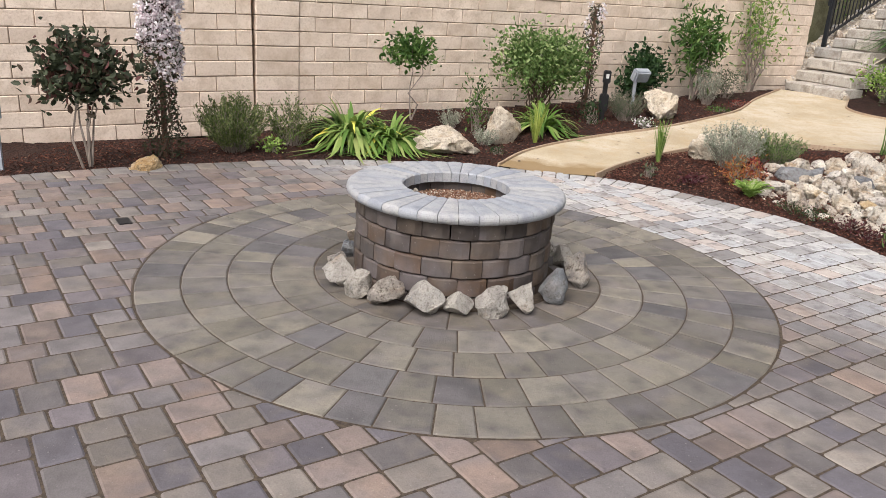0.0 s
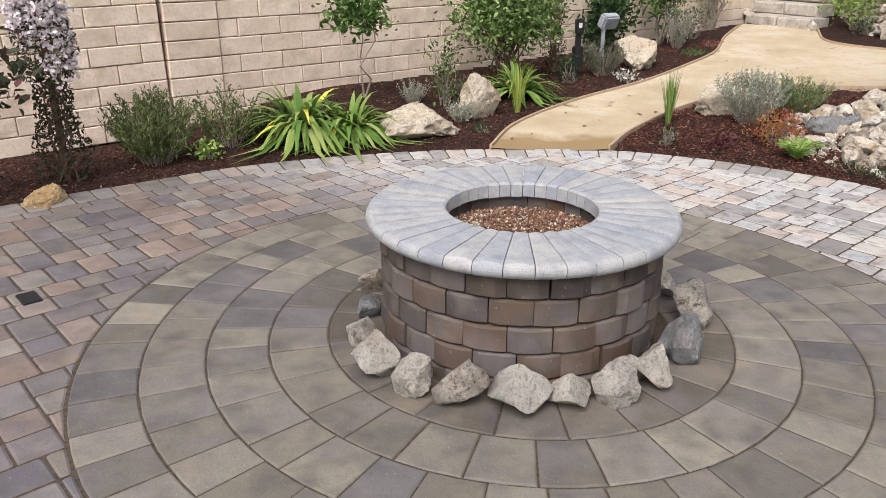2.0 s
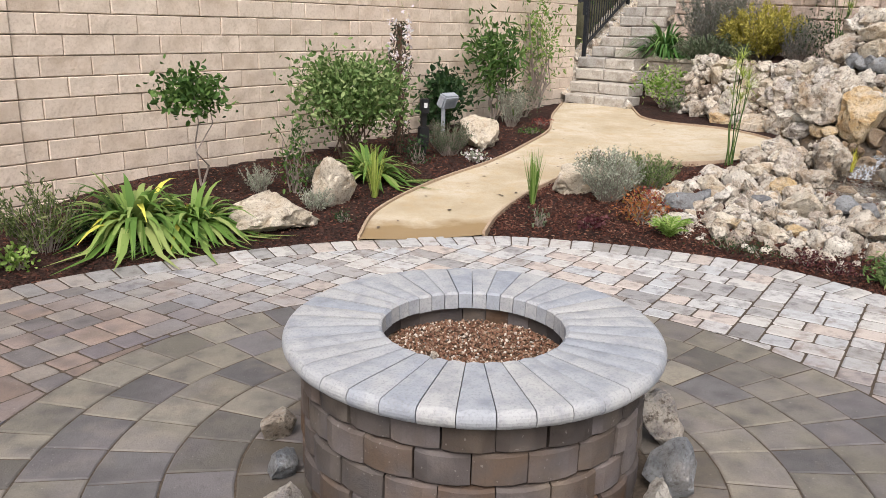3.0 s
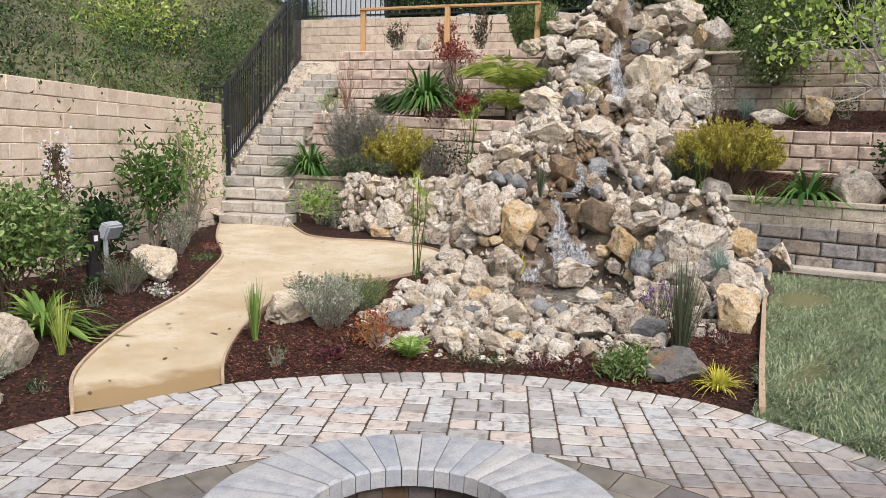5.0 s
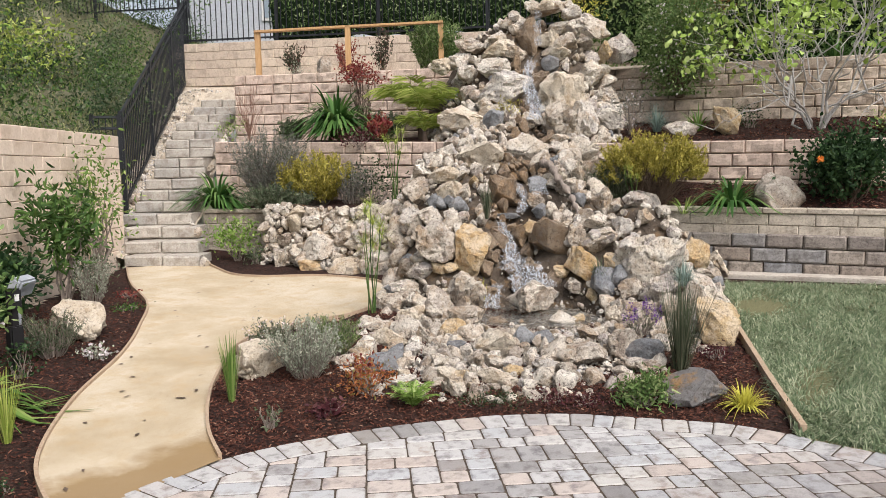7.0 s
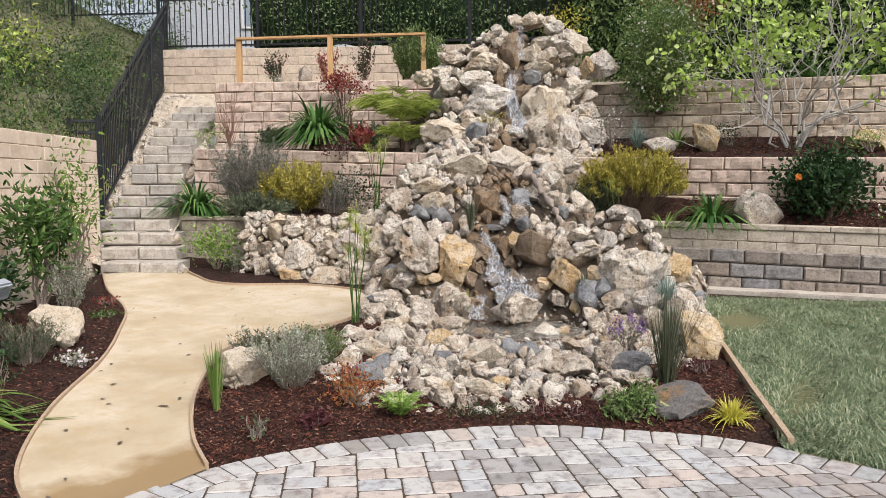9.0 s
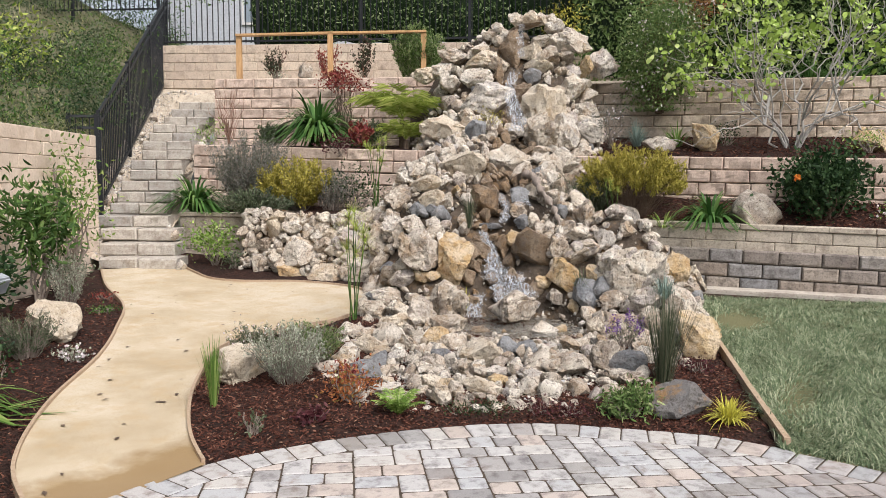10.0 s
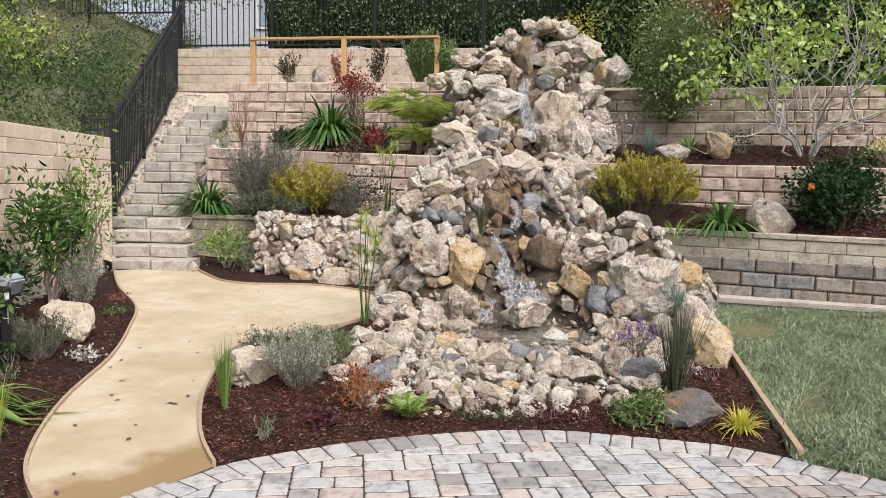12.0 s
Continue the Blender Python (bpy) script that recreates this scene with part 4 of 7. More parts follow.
COURSE = 0.1525
FOOT = -0.095
P2 = on_wall(0.988)
STEP_UP = 0.45
for tag, foot_a, foot_b, seed_ in (("wall_west", (WALL_A.x, WALL_A.y, FOOT - 0.09), (WALL_B.x, WALL_B.y, FOOT), 3), ("wall_north", (*on_wall(0.0534), FOOT), (*on_wall(STEP_UP), FOOT + 0.01), 5), ("wall_north", (*on_wall(STEP_UP), FOOT + 0.01), (P2.x, P2.y, FOOT + 0.03), 7)):
    block_wall(tag, foot_a, foot_b, 14 if seed_ == 7 else 13, COURSE, 0.405, M_SLUMP, "tan slumpstone block garden wall", 0.17, 0.007, seed=seed_, bevel=0.005, core=0.011, backing=M_MORTAR, gap=0.0027)
pil_dir = math.degrees(math.atan2(WALL_C.y - WALL_B.y, WALL_C.x - WALL_B.x))
pil_at = WALL_B + Vector((math.sin(radians(pil_dir)), -math.cos(radians(pil_dir)))) * 0.016 + (WALL_C - WALL_B).normalized() * 0.010
pilaster = thing("wall_pilaster", None, "slumpstone pilaster standing in the garden wall", "pilaster", pose(pil_at.x, pil_at.y, FOOT, 0, 0, pil_dir), kind="structure")
pil_mesh = [split_block("block", 0.468, COURSE, 0.3, 900 + k, M_SLUMP, 0.0035, 0.005, 0.0035) for k in range(4)]
for c in range(13):
    part("block", pil_mesh[c % 4], pilaster, pose(0, 0, COURSE * c))

# retaining walls of the terraces; each faces the patio
def retaining(a, b, courses, high, blen, mat, label, deep=0.2, relief=0.012, cap_high=0.06, **more):
    return block_wall("retaining_wall", a, b, courses, high * 1.075, blen * 1.075, mat, label, deep, relief, cap_high=cap_high * 1.075, **more)


def line(d0, b0, z0, b1, slope, dz=0.0):
    return hp(d0, b0, z0), hp(d0 + slope * (b1 - b0), b1, z0 + dz)


a, b = line(9.62, 2.3, 0.245, 9.5, -0.42, -0.16)
retaining(a, b, 3, 0.163, 0.40, M_BLOCKGREY, "low grey weathered concrete block retaining wall behind the lawn", 0.22, 0.010, seed=11, vary=0.12, bevel=0.016, gap=0.006)
a, b = line(9.93, 1.7, 0.70, 9.5, -0.42, -0.17)
retaining(a, b, 2, 0.135, 0.44, M_BLOCKPALE, "pale block retaining wall with a flat cap course", 0.2, 0.01, cap=M_BLOCKPALE, cap_high=0.065, seed=13, vary=0.12)
a, b = line(10.95, 1.6, 1.02, 9.5, -0.42, -0.17)
retaining(a, b, 5, 0.165, 0.40, M_BLOCKPINK, "pinkish tan split-face block terrace wall", 0.2, 0.032, seed=17, bevel=0.012, vary=0.3, core=0.024, gap=0.004)
a, b = line(12.95, 1.8, 1.85, 9.5, -0.42, -0.17)
retaining(a, b, 7, 0.175, 0.42, M_BLOCKTAN, "tall tan split-face block terrace wall", 0.2, 0.035, batter=0.012, seed=19, bevel=0.012, vary=0.3, core=0.024, gap=0.004)
a, b = line(10.72, -3.5, 0.42, -1.9, -0.22)
retaining(a, b, 4, 0.145, 0.38, M_BLOCKPALE, "low grey-tan block wall beside the steps", 0.2, 0.012, cap=M_BLOCKPALE, cap_high=0.06, seed=23, vary=0.12)
a, b = line(11.62, -3.60, 1.02, 0.2, -0.22, -0.12)
retaining(a, b, 6, 0.165, 0.40, M_BLOCKPINK, "pinkish split-face block terrace wall", 0.2, 0.035, seed=29, bevel=0.012, vary=0.3, core=0.024, gap=0.004)
a, b = line(13.15, -3.72, 1.84, 0.9, -0.10)
retaining(a, b, 8, 0.165, 0.38, M_BLOCKPINK, "pink split-face block terrace wall below a timber rail", 0.2, 0.04, batter=0.015, seed=31, bevel=0.012, vary=0.3, core=0.024, gap=0.004)
a, b = line(15.55, -5.5, 3.25, 4.0, -0.16, -0.12)
retaining(a, b, 5, 0.165, 0.46, M_BLOCKTAN, "tan smooth-face block wall under the iron fence", 0.2, 0.006, seed=37, vary=0.12)
a, b = line(9.44, 2.35, 0.245, 9.5, -0.42, -0.16)
curb_mid, curb_dir = (a + b) / 2, math.degrees(math.atan2((b - a).y, (b - a).x))
thing("curb", from_bm("curb", box_bm((b - a).length, 0.32, 0.16, 0.012), M_CONCRETE), "pale concrete mow strip between lawn and retaining wall", "curb", pose(curb_mid.x, curb_mid.y, curb_mid.z + 0.012, 0, 0, curb_dir), kind="structure")


# terrace beds
def terrace(label, b0, b1, front, back, zf, zb, mat=None, nu=120, nv=14):
    def fn(u, v):
        bb = b0 + (b1 - b0) * u
        d0, d1 = front(bb), back(bb)
        d = d0 + (d1 - d0) * v
        z = zf(bb) + (zb(bb) - zf(bb)) * v + 0.03 * noise.noise(Vector((d * 2, bb * 2, 7)))
        return hp(d, bb, z)
    return thing("terrace_bed", grid_mesh("terrace_bed", nu, nv, fn, mat or M_MULCH), label, "ground", kind="structure")


terrace("terrace bed of dark bark mulch", -3.44, 0.6, lambda b: lerp_table([(-3.44, 10.80), (-2.5, 10.5), (-2.3, 9.9), (-0.6, 9.3), (0.6, 9.2)], b), lambda b: 11.75 - 0.22 * (b + 3.75), lambda b: 1.03, lambda b: 1.12)
terrace("terrace bed of dark bark mulch", 0.6, 9.5, lambda b: 10.05 - 0.42 * (b - 1.7), lambda b: 11.0 - 0.42 * (b - 1.6), lambda b: 0.98 - 0.02 * b, lambda b: 1.36 - 0.02 * b)
terrace("terrace bed of dark bark mulch", -3.54, 0.6, lambda b: 11.72 - 0.22 * (b + 3.75), lambda b: 13.3 - 0.10 * (b + 3.95), lambda b: 1.95 - 0.031 * (b + 3.6), lambda b: 2.06)
terrace("terrace bed of dark bark mulch", 0.6, 9.5, lambda b: 11.05 - 0.42 * (b - 1.6), lambda b: 13.1 - 0.42 * (b - 1.8), lambda b: 1.84 - 0.02 * b, lambda b: 2.26 - 0.02 * b)
terrace("upper terrace of dry pale soil", -5.6, 4.5, lambda b: lerp_table([(-5.6, 14.95), (-3.9, 14.95), (-3.72, 13.30), (4.5, 12.46)], b), lambda b: 15.75 - 0.16 * (b + 5.5), lambda b: 3.02, lambda b: 3.30, M_SOILDRY)
terrace("top bed of dark earth behind the fence", -7.0, 14.0, lambda b: lerp_table([(-7, 16.1), (3.9, 14.2), (4.2, 12.4), (9.5, 10.2), (14, 9.0)], b), lambda b: 40.0, lambda b: lerp_table([(-7, 4.0), (3.9, 4.0), (4.3, 3.05), (14, 2.9)], b), lambda b: 5.0, M_SLOPE)

# ---------------------------------------------------------------- block steps
side_slip = random.Random(18)
stairs = thing("stairs", None, "long flight of grey split-face block steps up the slope", "stairs", kind="structure")
step_meshes = [split_block("step_block", 0.50 if k < 4 else 0.415, 0.167, 0.46, 400 + k, M_STEP, 0.018, 0.014, 0.004) for k in range(12)]
STEP_TURN = math.degrees(math.atan2(-0.884, 0.467))


def stair_mid(d):
    return lerp_table([(9.4, -3.55), (10.4, -4.03), (10.75, -4.02), (12.06, -4.23), (13.4, -4.36), (14.6, -4.30)], d)


def stair_z(d):
    return 0.545 + 0.4712 * (d - 9.40)


for k in range(16):
    d = 9.40 + 0.33 * k
    z = stair_z(d) - 0.155
    wide, kinds = (0.50, (0, 1, 2, 3)) if k < 4 else (0.415, (4, 5, 6, 7, 8, 9, 10, 11))
    slip = side_slip.uniform(-0.05, 0.05)
    for n_ in range(2):
        o = hp(d, stair_mid(d) + (n_ - 1) * wide / 1.08 + slip, z)
        part("step_block", step_meshes[kinds[(2 * k + n_ * 3) % len(kinds)]], stairs, pose(o.x, o.y, o.z + side_slip.uniform(-0.008, 0.008), 0, side_slip.uniform(-0.8, 0.8), STEP_TURN + side_slip.uniform(-1.5, 1.5)))
side_boulder = random.Random(8)
for k in range(24):
    d = 9.4 + 0.22 * k
    for sgn in (-1, 1):
        if side_boulder.random() < (0.6 if sgn < 0 else 0.45):
            continue
        c = stair_mid(d) + sgn * (0.47 + side_boulder.uniform(0, 0.10))
        z = stair_z(d) - 0.10
        s = side_boulder.uniform(0.04, 0.09)
        p = hp(d, c, z + 0.02)
        thing("rock", side_boulder.choice(SMALLROCKS), "small pale rock beside the block steps", "rock", pose(p.x, p.y, p.z, side_boulder.uniform(0, 360), side_boulder.uniform(0, 360), side_boulder.uniform(0, 360)) @ Matrix.Diagonal((s * 1.2, s, s, 1)), "rocks beside the steps")


def stair_side(u, v):
    d = 9.6 + 6.4 * u
    left = lerp_table([(9.6, -4.52), (10.75, -4.72), (16.1, -5.60)], d)
    fence_z = lerp_table([(9.6, 0.62), (10.75, 1.14), (16.1, 3.50)], d)
    c = stair_mid(d) + lerp_table([(0.5, -0.42), (0.8, 0.42), (1, 0.50)], v)
    c += 0.35 * smooth(0.8, 1.0, v) * smooth(14.1, 14.6, d)
    z = min(stair_z(d) - 0.22 + 0.26 * smooth(14.25, 14.75, d), 3.06)
    if v < 0.5:
        c = left + (stair_mid(d) - 0.42 - left) * v / 0.5
        z = fence_z + (z + 0.07 - fence_z) * (v / 0.5) ** 0.8
    return hp(d, c, z + 0.035 * noise.noise(Vector((d * 5, c * 5, 2))))


thing("stair_bank", grid_mesh("stair_bank", 70, 24, stair_side, M_SOILDRY), "dry pale rubble and soil beside the steps", "ground", kind="structure")
rub = Soup()
for _ in range(2600):
    u, v = side_boulder.random(), side_boulder.random() * 0.5
    if side_boulder.random() < 0.2:
        u, v = side_boulder.uniform(0.79, 1.0), side_boulder.random()
    vs, fs = pebble_shape(side_boulder, side_boulder.uniform(0.010, 0.034) * (1.5 if side_boulder.random() < 0.1 else 1))
    o = stair_side(u, v)
    rub.add([q + o for q in vs], fs)
thing("rubble", rub.mesh("rubble", M_PALEPEBBLE), "loose pale rubble on the bank beside the steps", "rubble", kind="stuff")


# bank behind the wall, and the far slope
def bank(u, v):
    d = -2.0 + 21.0 * u
    w = lerp_table([(-2.0, -4.55), (3.35, -4.35), (7.0, -4.45), (10.2, -4.75), (16.5, -5.62), (19, -6.0)], d)
    back = 14.0 * v ** 1.5
    z = lerp_table([(-2.0, 1.45), (3.0, 1.62), (5.0, 1.72), (10.4, 2.0), (12.0, 2.25), (16.2, 3.75), (19, 4.6)], d)
    z += 0.42 * back - 1.4 * (v == 0) + 0.12 * noise.noise(Vector((d * 0.8, back * 0.8, 4)))
    return hp(d, w - back, min(z, 8.5))


thing("hillside", grid_mesh("hillside", 90, 40, bank, M_SLOPE), "steep overgrown hillside above the garden wall", "hillside", kind="structure")

# ---------------------------------------------------------------- waterfall rockery
ZC = [(4.6, -0.02), (5.0, 0.07), (5.5, 0.14), (6.3, 0.19), (7.0, 0.27), (7.45, 0.40), (7.75, 0.72), (8.3, 0.92), (8.7, 1.28), (9.5, 1.62), (10.5, 1.98), (11.3, 2.25), (11.9, 2.85), (12.25, 3.55), (12.6, 3.86), (13.2, 3.86)]
BL = [(4.6, 0.1), (4.9, -0.45), (5.4, -0.90), (6.3, -0.85), (7.0, -0.75), (8.0, -0.70), (9.0, -0.80), (10.0, -0.75), (11.0, -0.45), (11.6, -0.40), (12.4, -0.40), (13.2, -0.40)]
BR = [(4.6, 0.5), (4.9, 1.0), (5.4, 1.55), (6.0, 1.9), (6.7, 2.15), (7.4, 2.38), (8.0, 2.45), (8.5, 2.2), (9.0, 1.85), (10.0, 1.65), (11.0, 2.1), (11.6, 2.3), (12.4, 2.42), (13.2, 2.42)]
ZG = [(4.6, 0.0), (8.6, 0.25), (9.2, 0.9), (10.8, 1.05), (11.2, 1.8), (12.6, 1.95), (13.0, 3.0), (13.4, 3.1)]
CHAN = [(6.8, 0.40), (7.5, 0.47), (8.2, 0.52), (8.8, 0.58), (9.6, 0.78), (10.5, 0.92), (11.5, 1.04), (12.5, 1.16), (13.3, 1.2)]


def mound_z(d, b):
    zc_, l, r, g = (lerp_table(t, d) for t in (ZC, BL, BR, ZG))
    if d < 9.0:
        g = survey_z(d, gz(*hp(d, b).xy)) - 0.05
    mid, half = (l + r) / 2, max(0.05, (r - l) / 2)
    t = abs((b - mid) / half)
    power = 3.2 if d < 11.4 else 2.4
    z = g + (zc_ - g) * max(0.0, 1 - t ** power) if t < 1 else g - 0.3 * (t - 1)
    z += 0.52 * math.exp(-((d - 7.7) / 0.55) ** 2 - ((b - 1.85) / 0.62) ** 2)
    z += 0.30 * math.exp(-((d - 7.7) / 0.4) ** 2 - ((b + 0.15) / 0.35) ** 2)
    z += 0.30 * math.exp(-((d - 9.0) / 0.45) ** 2 - ((b + 0.35) / 0.35) ** 2)
    z += 0.15 * math.exp(-((d - 6.6) / 0.5) ** 2 - ((b - 2.0) / 0.3) ** 2)
    inside = math.hypot((d - 6.78) / 0.72, (b - 0.72) / 0.62)
    z += (0.17 - z) * (1 - smooth(0.75, 1.15, inside))
    ch = lerp_table(CHAN, d)
    z -= 0.20 * math.exp(-((b - ch) / (0.24 if d > 7.3 else 0.42)) ** 2) * smooth(6.6, 7.1, d)
    return z


def mound_point(u, v):
    d = 4.6 + 8.7 * v
    b = lerp_table(BL, d) - 0.12 + (lerp_table(BR, d) - lerp_table(BL, d) + 0.24) * u
    return hp(d, b, mound_z(d, b) - 0.06 + 0.03 * noise.noise(Vector((d * 4, b * 4, 1))))


# rubble coloured far darker than it is: the shade between stones, painted in
M_RUBBLESHADE = rock_material("rubble_bed", [(0.0, (0.055, 0.043, 0.034)), (1.0, (0.085, 0.066, 0.050))], pale=(0.13, 0.105, 0.080))
rockery = thing("rock_waterfall", None, "tall waterfall mound of stacked pale limestone rocks", "waterfall")
part("rubble_bed", grid_mesh("rubble_bed", 60, 160, mound_point, M_RUBBLESHADE), rockery)
rk = random.Random(21)
placed, big = [], []


def set_rock(d, b, z, size, meshes, stretch=(1.2, 0.9, 0.85), label="", parent=rockery, tilt=180, name="rock"):
    p = hp(d, b, z)
    m = pose(p.x, p.y, p.z, rk.uniform(-tilt, tilt), rk.uniform(-tilt, tilt), rk.uniform(0, 360))
    return part(name, rk.choice(meshes), parent, m @ Matrix.Diagonal((size * stretch[0], size * stretch[1], size * stretch[2], 1)), label)


SQUARE = math.degrees(math.atan2(HR.y, HR.x))


def stone(d, b, z, half, high, meshes, label=""):
    """One of the stones that stand out: half its width across the garden and half its height."""
    p = hp(d, b, z)
    big.append((p, max(half, high), min(half, high)))
    me = rk.choice(meshes)
    ext = [max(abs(v.co[i]) for v in me.vertices) for i in range(3)]
    t = (rk.uniform(-12, 12), rk.uniform(-12, 12), SQUARE + rk.choice((0, 180)) + rk.uniform(-20, 20))
    return part("boulder", me, rockery, pose(p.x, p.y, p.z, *t) @ Matrix.Diagonal((half * 1.17 / ext[0], 0.45 * (half + high) * 1.1 / ext[1], high * 1.17 / ext[2], 1)), label)


# the stones that stand out
stone(12.35, 1.06, 3.91, 0.141, 0.104, BIGROCKS)
stone(12.35, 1.26, 3.90, 0.130, 0.130, CREAMS)
stone(12.35, 1.46, 3.91, 0.131, 0.112, BIGROCKS)
stone(12.35, 1.32, 4.00, 0.093, 0.056, BIGROCKS)
stone(12.35, 1.63, 3.92, 0.112, 0.094, BIGROCKS)
stone(12.35, 1.23, 3.81, 0.298, 0.041, WETS, "flat dark lintel rock over the top spout")
stone(12.35, 1.49, 3.61, 0.186, 0.093, BIGROCKS)
stone(12.35, 1.68, 3.77, 0.168, 0.157, BIGROCKS)
stone(12.35, 1.66, 3.60, 0.130, 0.130, BIGROCKS)
stone(12.35, 1.94, 3.59, 0.292, 0.194, BIGROCKS)
stone(12.24, 1.31, 3.42, 0.176, 0.165, CREAMS)
stone(12.22, 1.58, 3.38, 0.220, 0.239, BIGTANS)
stone(12.12, 1.39, 3.21, 0.218, 0.127, CREAMS)
stone(12.03, 1.32, 3.03, 0.144, 0.126, GREYS)
stone(12.35, 1.87, 3.39, 0.168, 0.112, BIGTANS)
stone(12.35, 2.12, 3.48, 0.112, 0.094, BIGROCKS)
stone(12.35, 2.14, 3.22, 0.131, 0.168, OCHRES)
stone(12.35, 2.36, 3.27, 0.270, 0.232, BIGROCKS)
stone(12.35, 1.92, 3.12, 0.167, 0.130, BIGROCKS)
stone(12.11, 1.88, 2.88, 0.218, 0.218, BIGROCKS)
stone(12.35, 2.13, 2.97, 0.112, 0.093, BIGROCKS)
stone(12.35, 2.18, 2.80, 0.149, 0.130, BIGROCKS)
stone(12.35, 0.92, 3.67, 0.130, 0.111, BIGROCKS)
stone(12.35, 0.78, 3.79, 0.111, 0.082, BIGROCKS)
stone(12.35, 0.70, 3.68, 0.130, 0.111, BIGTANS)
stone(12.23, 0.56, 3.44, 0.164, 0.110, BIGROCKS)
stone(12.14, 0.54, 3.29, 0.253, 0.127, CREAMS)
stone(12.08, 0.77, 3.21, 0.180, 0.144, BIGTANS)
stone(12.35, 0.19, 3.35, 0.287, 0.147, BIGTANS)
stone(12.35, 0.02, 3.16, 0.220, 0.147, BIGROCKS)
stone(12.35, -0.29, 3.08, 0.202, 0.128, CREAMS)
stone(11.99, 0.48, 3.00, 0.249, 0.160, BIGROCKS)
stone(12.12, 0.10, 2.88, 0.161, 0.179, BIGROCKS)
stone(11.65, 0.61, 2.67, 0.386, 0.269, BIGROCKS, "large pale rock face beside the upper fall")
stone(11.22, 0.03, 2.20, 0.369, 0.204, CREAMS)
stone(10.82, 0.45, 2.14, 0.159, 0.159, GREYS)
stone(11.34, 0.67, 2.31, 0.150, 0.117, BIGROCKS)
stone(12.22, 1.01, 3.43, 0.175, 0.285, WETS)
stone(11.84, 1.16, 2.72, 0.158, 0.281, WETS)
stone(12.00, 0.82, 3.06, 0.089, 0.161, WETS)
stone(11.54, 1.47, 2.54, 0.371, 0.316, CREAMS, "large cream rock flanking the upper fall")
stone(11.13, 1.31, 2.22, 0.231, 0.198, BIGTANS)
stone(11.75, 2.09, 2.24, 0.264, 0.211, BIGROCKS)
stone(11.30, 1.71, 2.23, 0.168, 0.202, BIGROCKS)
stone(12.35, 2.21, 2.57, 0.223, 0.186, BIGROCKS)
stone(11.67, 1.82, 2.40, 0.122, 0.104, BIGROCKS)
stone(11.46, 0.32, 2.37, 0.135, 0.135, BIGTANS)
stone(11.36, 0.96, 2.17, 0.201, 0.134, BIGROCKS)
stone(9.39, 0.25, 1.66, 0.296, 0.219, CREAMS, "broad cream rock with a hollow under it")
stone(9.78, -0.17, 1.69, 0.171, 0.129, BIGROCKS)
stone(9.02, -0.32, 1.58, 0.131, 0.105, BIGROCKS)
stone(9.02, -0.44, 1.48, 0.105, 0.105, BIGROCKS)
stone(8.86, -0.18, 1.43, 0.168, 0.103, CREAMS)
stone(8.95, -0.47, 1.26, 0.196, 0.157, BIGTANS)
stone(8.68, -0.11, 1.28, 0.151, 0.126, CREAMS)
stone(8.65, -0.29, 1.16, 0.076, 0.088, GREYS)
stone(8.92, 0.00, 1.45, 0.104, 0.091, BIGROCKS)
stone(8.86, 0.15, 1.37, 0.077, 0.052, OCHRES)
stone(8.64, 0.03, 1.24, 0.088, 0.101, BIGTANS)
stone(8.79, 0.46, 1.24, 0.185, 0.192, WETS, "wet brown boulder that splits the water")
stone(8.83, 0.85, 1.31, 0.129, 0.116, GREYS, "blue-grey stone washed by the fall")
stone(9.01, 1.05, 1.39, 0.132, 0.079, CREAMS)
stone(10.09, 0.78, 1.73, 0.326, 0.207, BIGROCKS)
stone(10.82, 1.32, 2.08, 0.240, 0.224, BIGTANS)
stone(11.04, 1.66, 2.08, 0.197, 0.230, BIGROCKS)
stone(11.51, 2.07, 2.12, 0.241, 0.207, BIGROCKS)
stone(10.51, 1.52, 1.73, 0.249, 0.187, BIGROCKS)
stone(8.58, 0.78, 1.13, 0.113, 0.100, BIGTANS)
stone(8.46, 0.83, 1.04, 0.087, 0.074, GREYS)
stone(8.29, 0.74, 0.87, 0.097, 0.097, OCHRES)
stone(7.73, 0.89, 0.81, 0.227, 0.215, WETS, "dark wet boulder beside the fall")
stone(8.21, 0.35, 0.80, 0.084, 0.108, WETS)
stone(8.29, 0.61, 0.79, 0.085, 0.121, WETS)
stone(8.45, 1.47, 1.10, 0.137, 0.175, BIGTANS)
stone(7.72, 1.33, 0.96, 0.171, 0.080, BIGROCKS)
stone(7.68, 1.10, 0.82, 0.136, 0.136, BIGROCKS)
stone(7.57, 1.29, 0.79, 0.179, 0.134, BIGTANS)
stone(7.57, 1.52, 0.90, 0.112, 0.112, BIGROCKS)
stone(9.68, 0.95, 1.57, 0.156, 0.128, BIGTANS)
stone(8.69, 1.17, 1.29, 0.153, 0.128, BIGTANS)
stone(8.45, 0.23, 1.03, 0.098, 0.098, BIGTANS)
stone(8.58, 0.50, 0.99, 0.138, 0.035, GREYS)
stone(8.54, -0.02, 1.12, 0.112, 0.087, GREYS)
stone(7.15, 0.06, 0.33, 0.178, 0.230, BIGTANS)
stone(6.79, -0.19, 0.29, 0.139, 0.179, BIGTANS)
stone(7.50, -0.37, 0.53, 0.132, 0.088, BIGROCKS)
stone(7.45, -0.20, 0.57, 0.076, 0.054, OCHRES)
stone(7.48, -0.50, 0.39, 0.165, 0.077, BIGROCKS)
stone(7.21, -0.63, 0.25, 0.138, 0.106, BIGTANS)
stone(7.17, -0.42, 0.30, 0.105, 0.084, BIGROCKS)
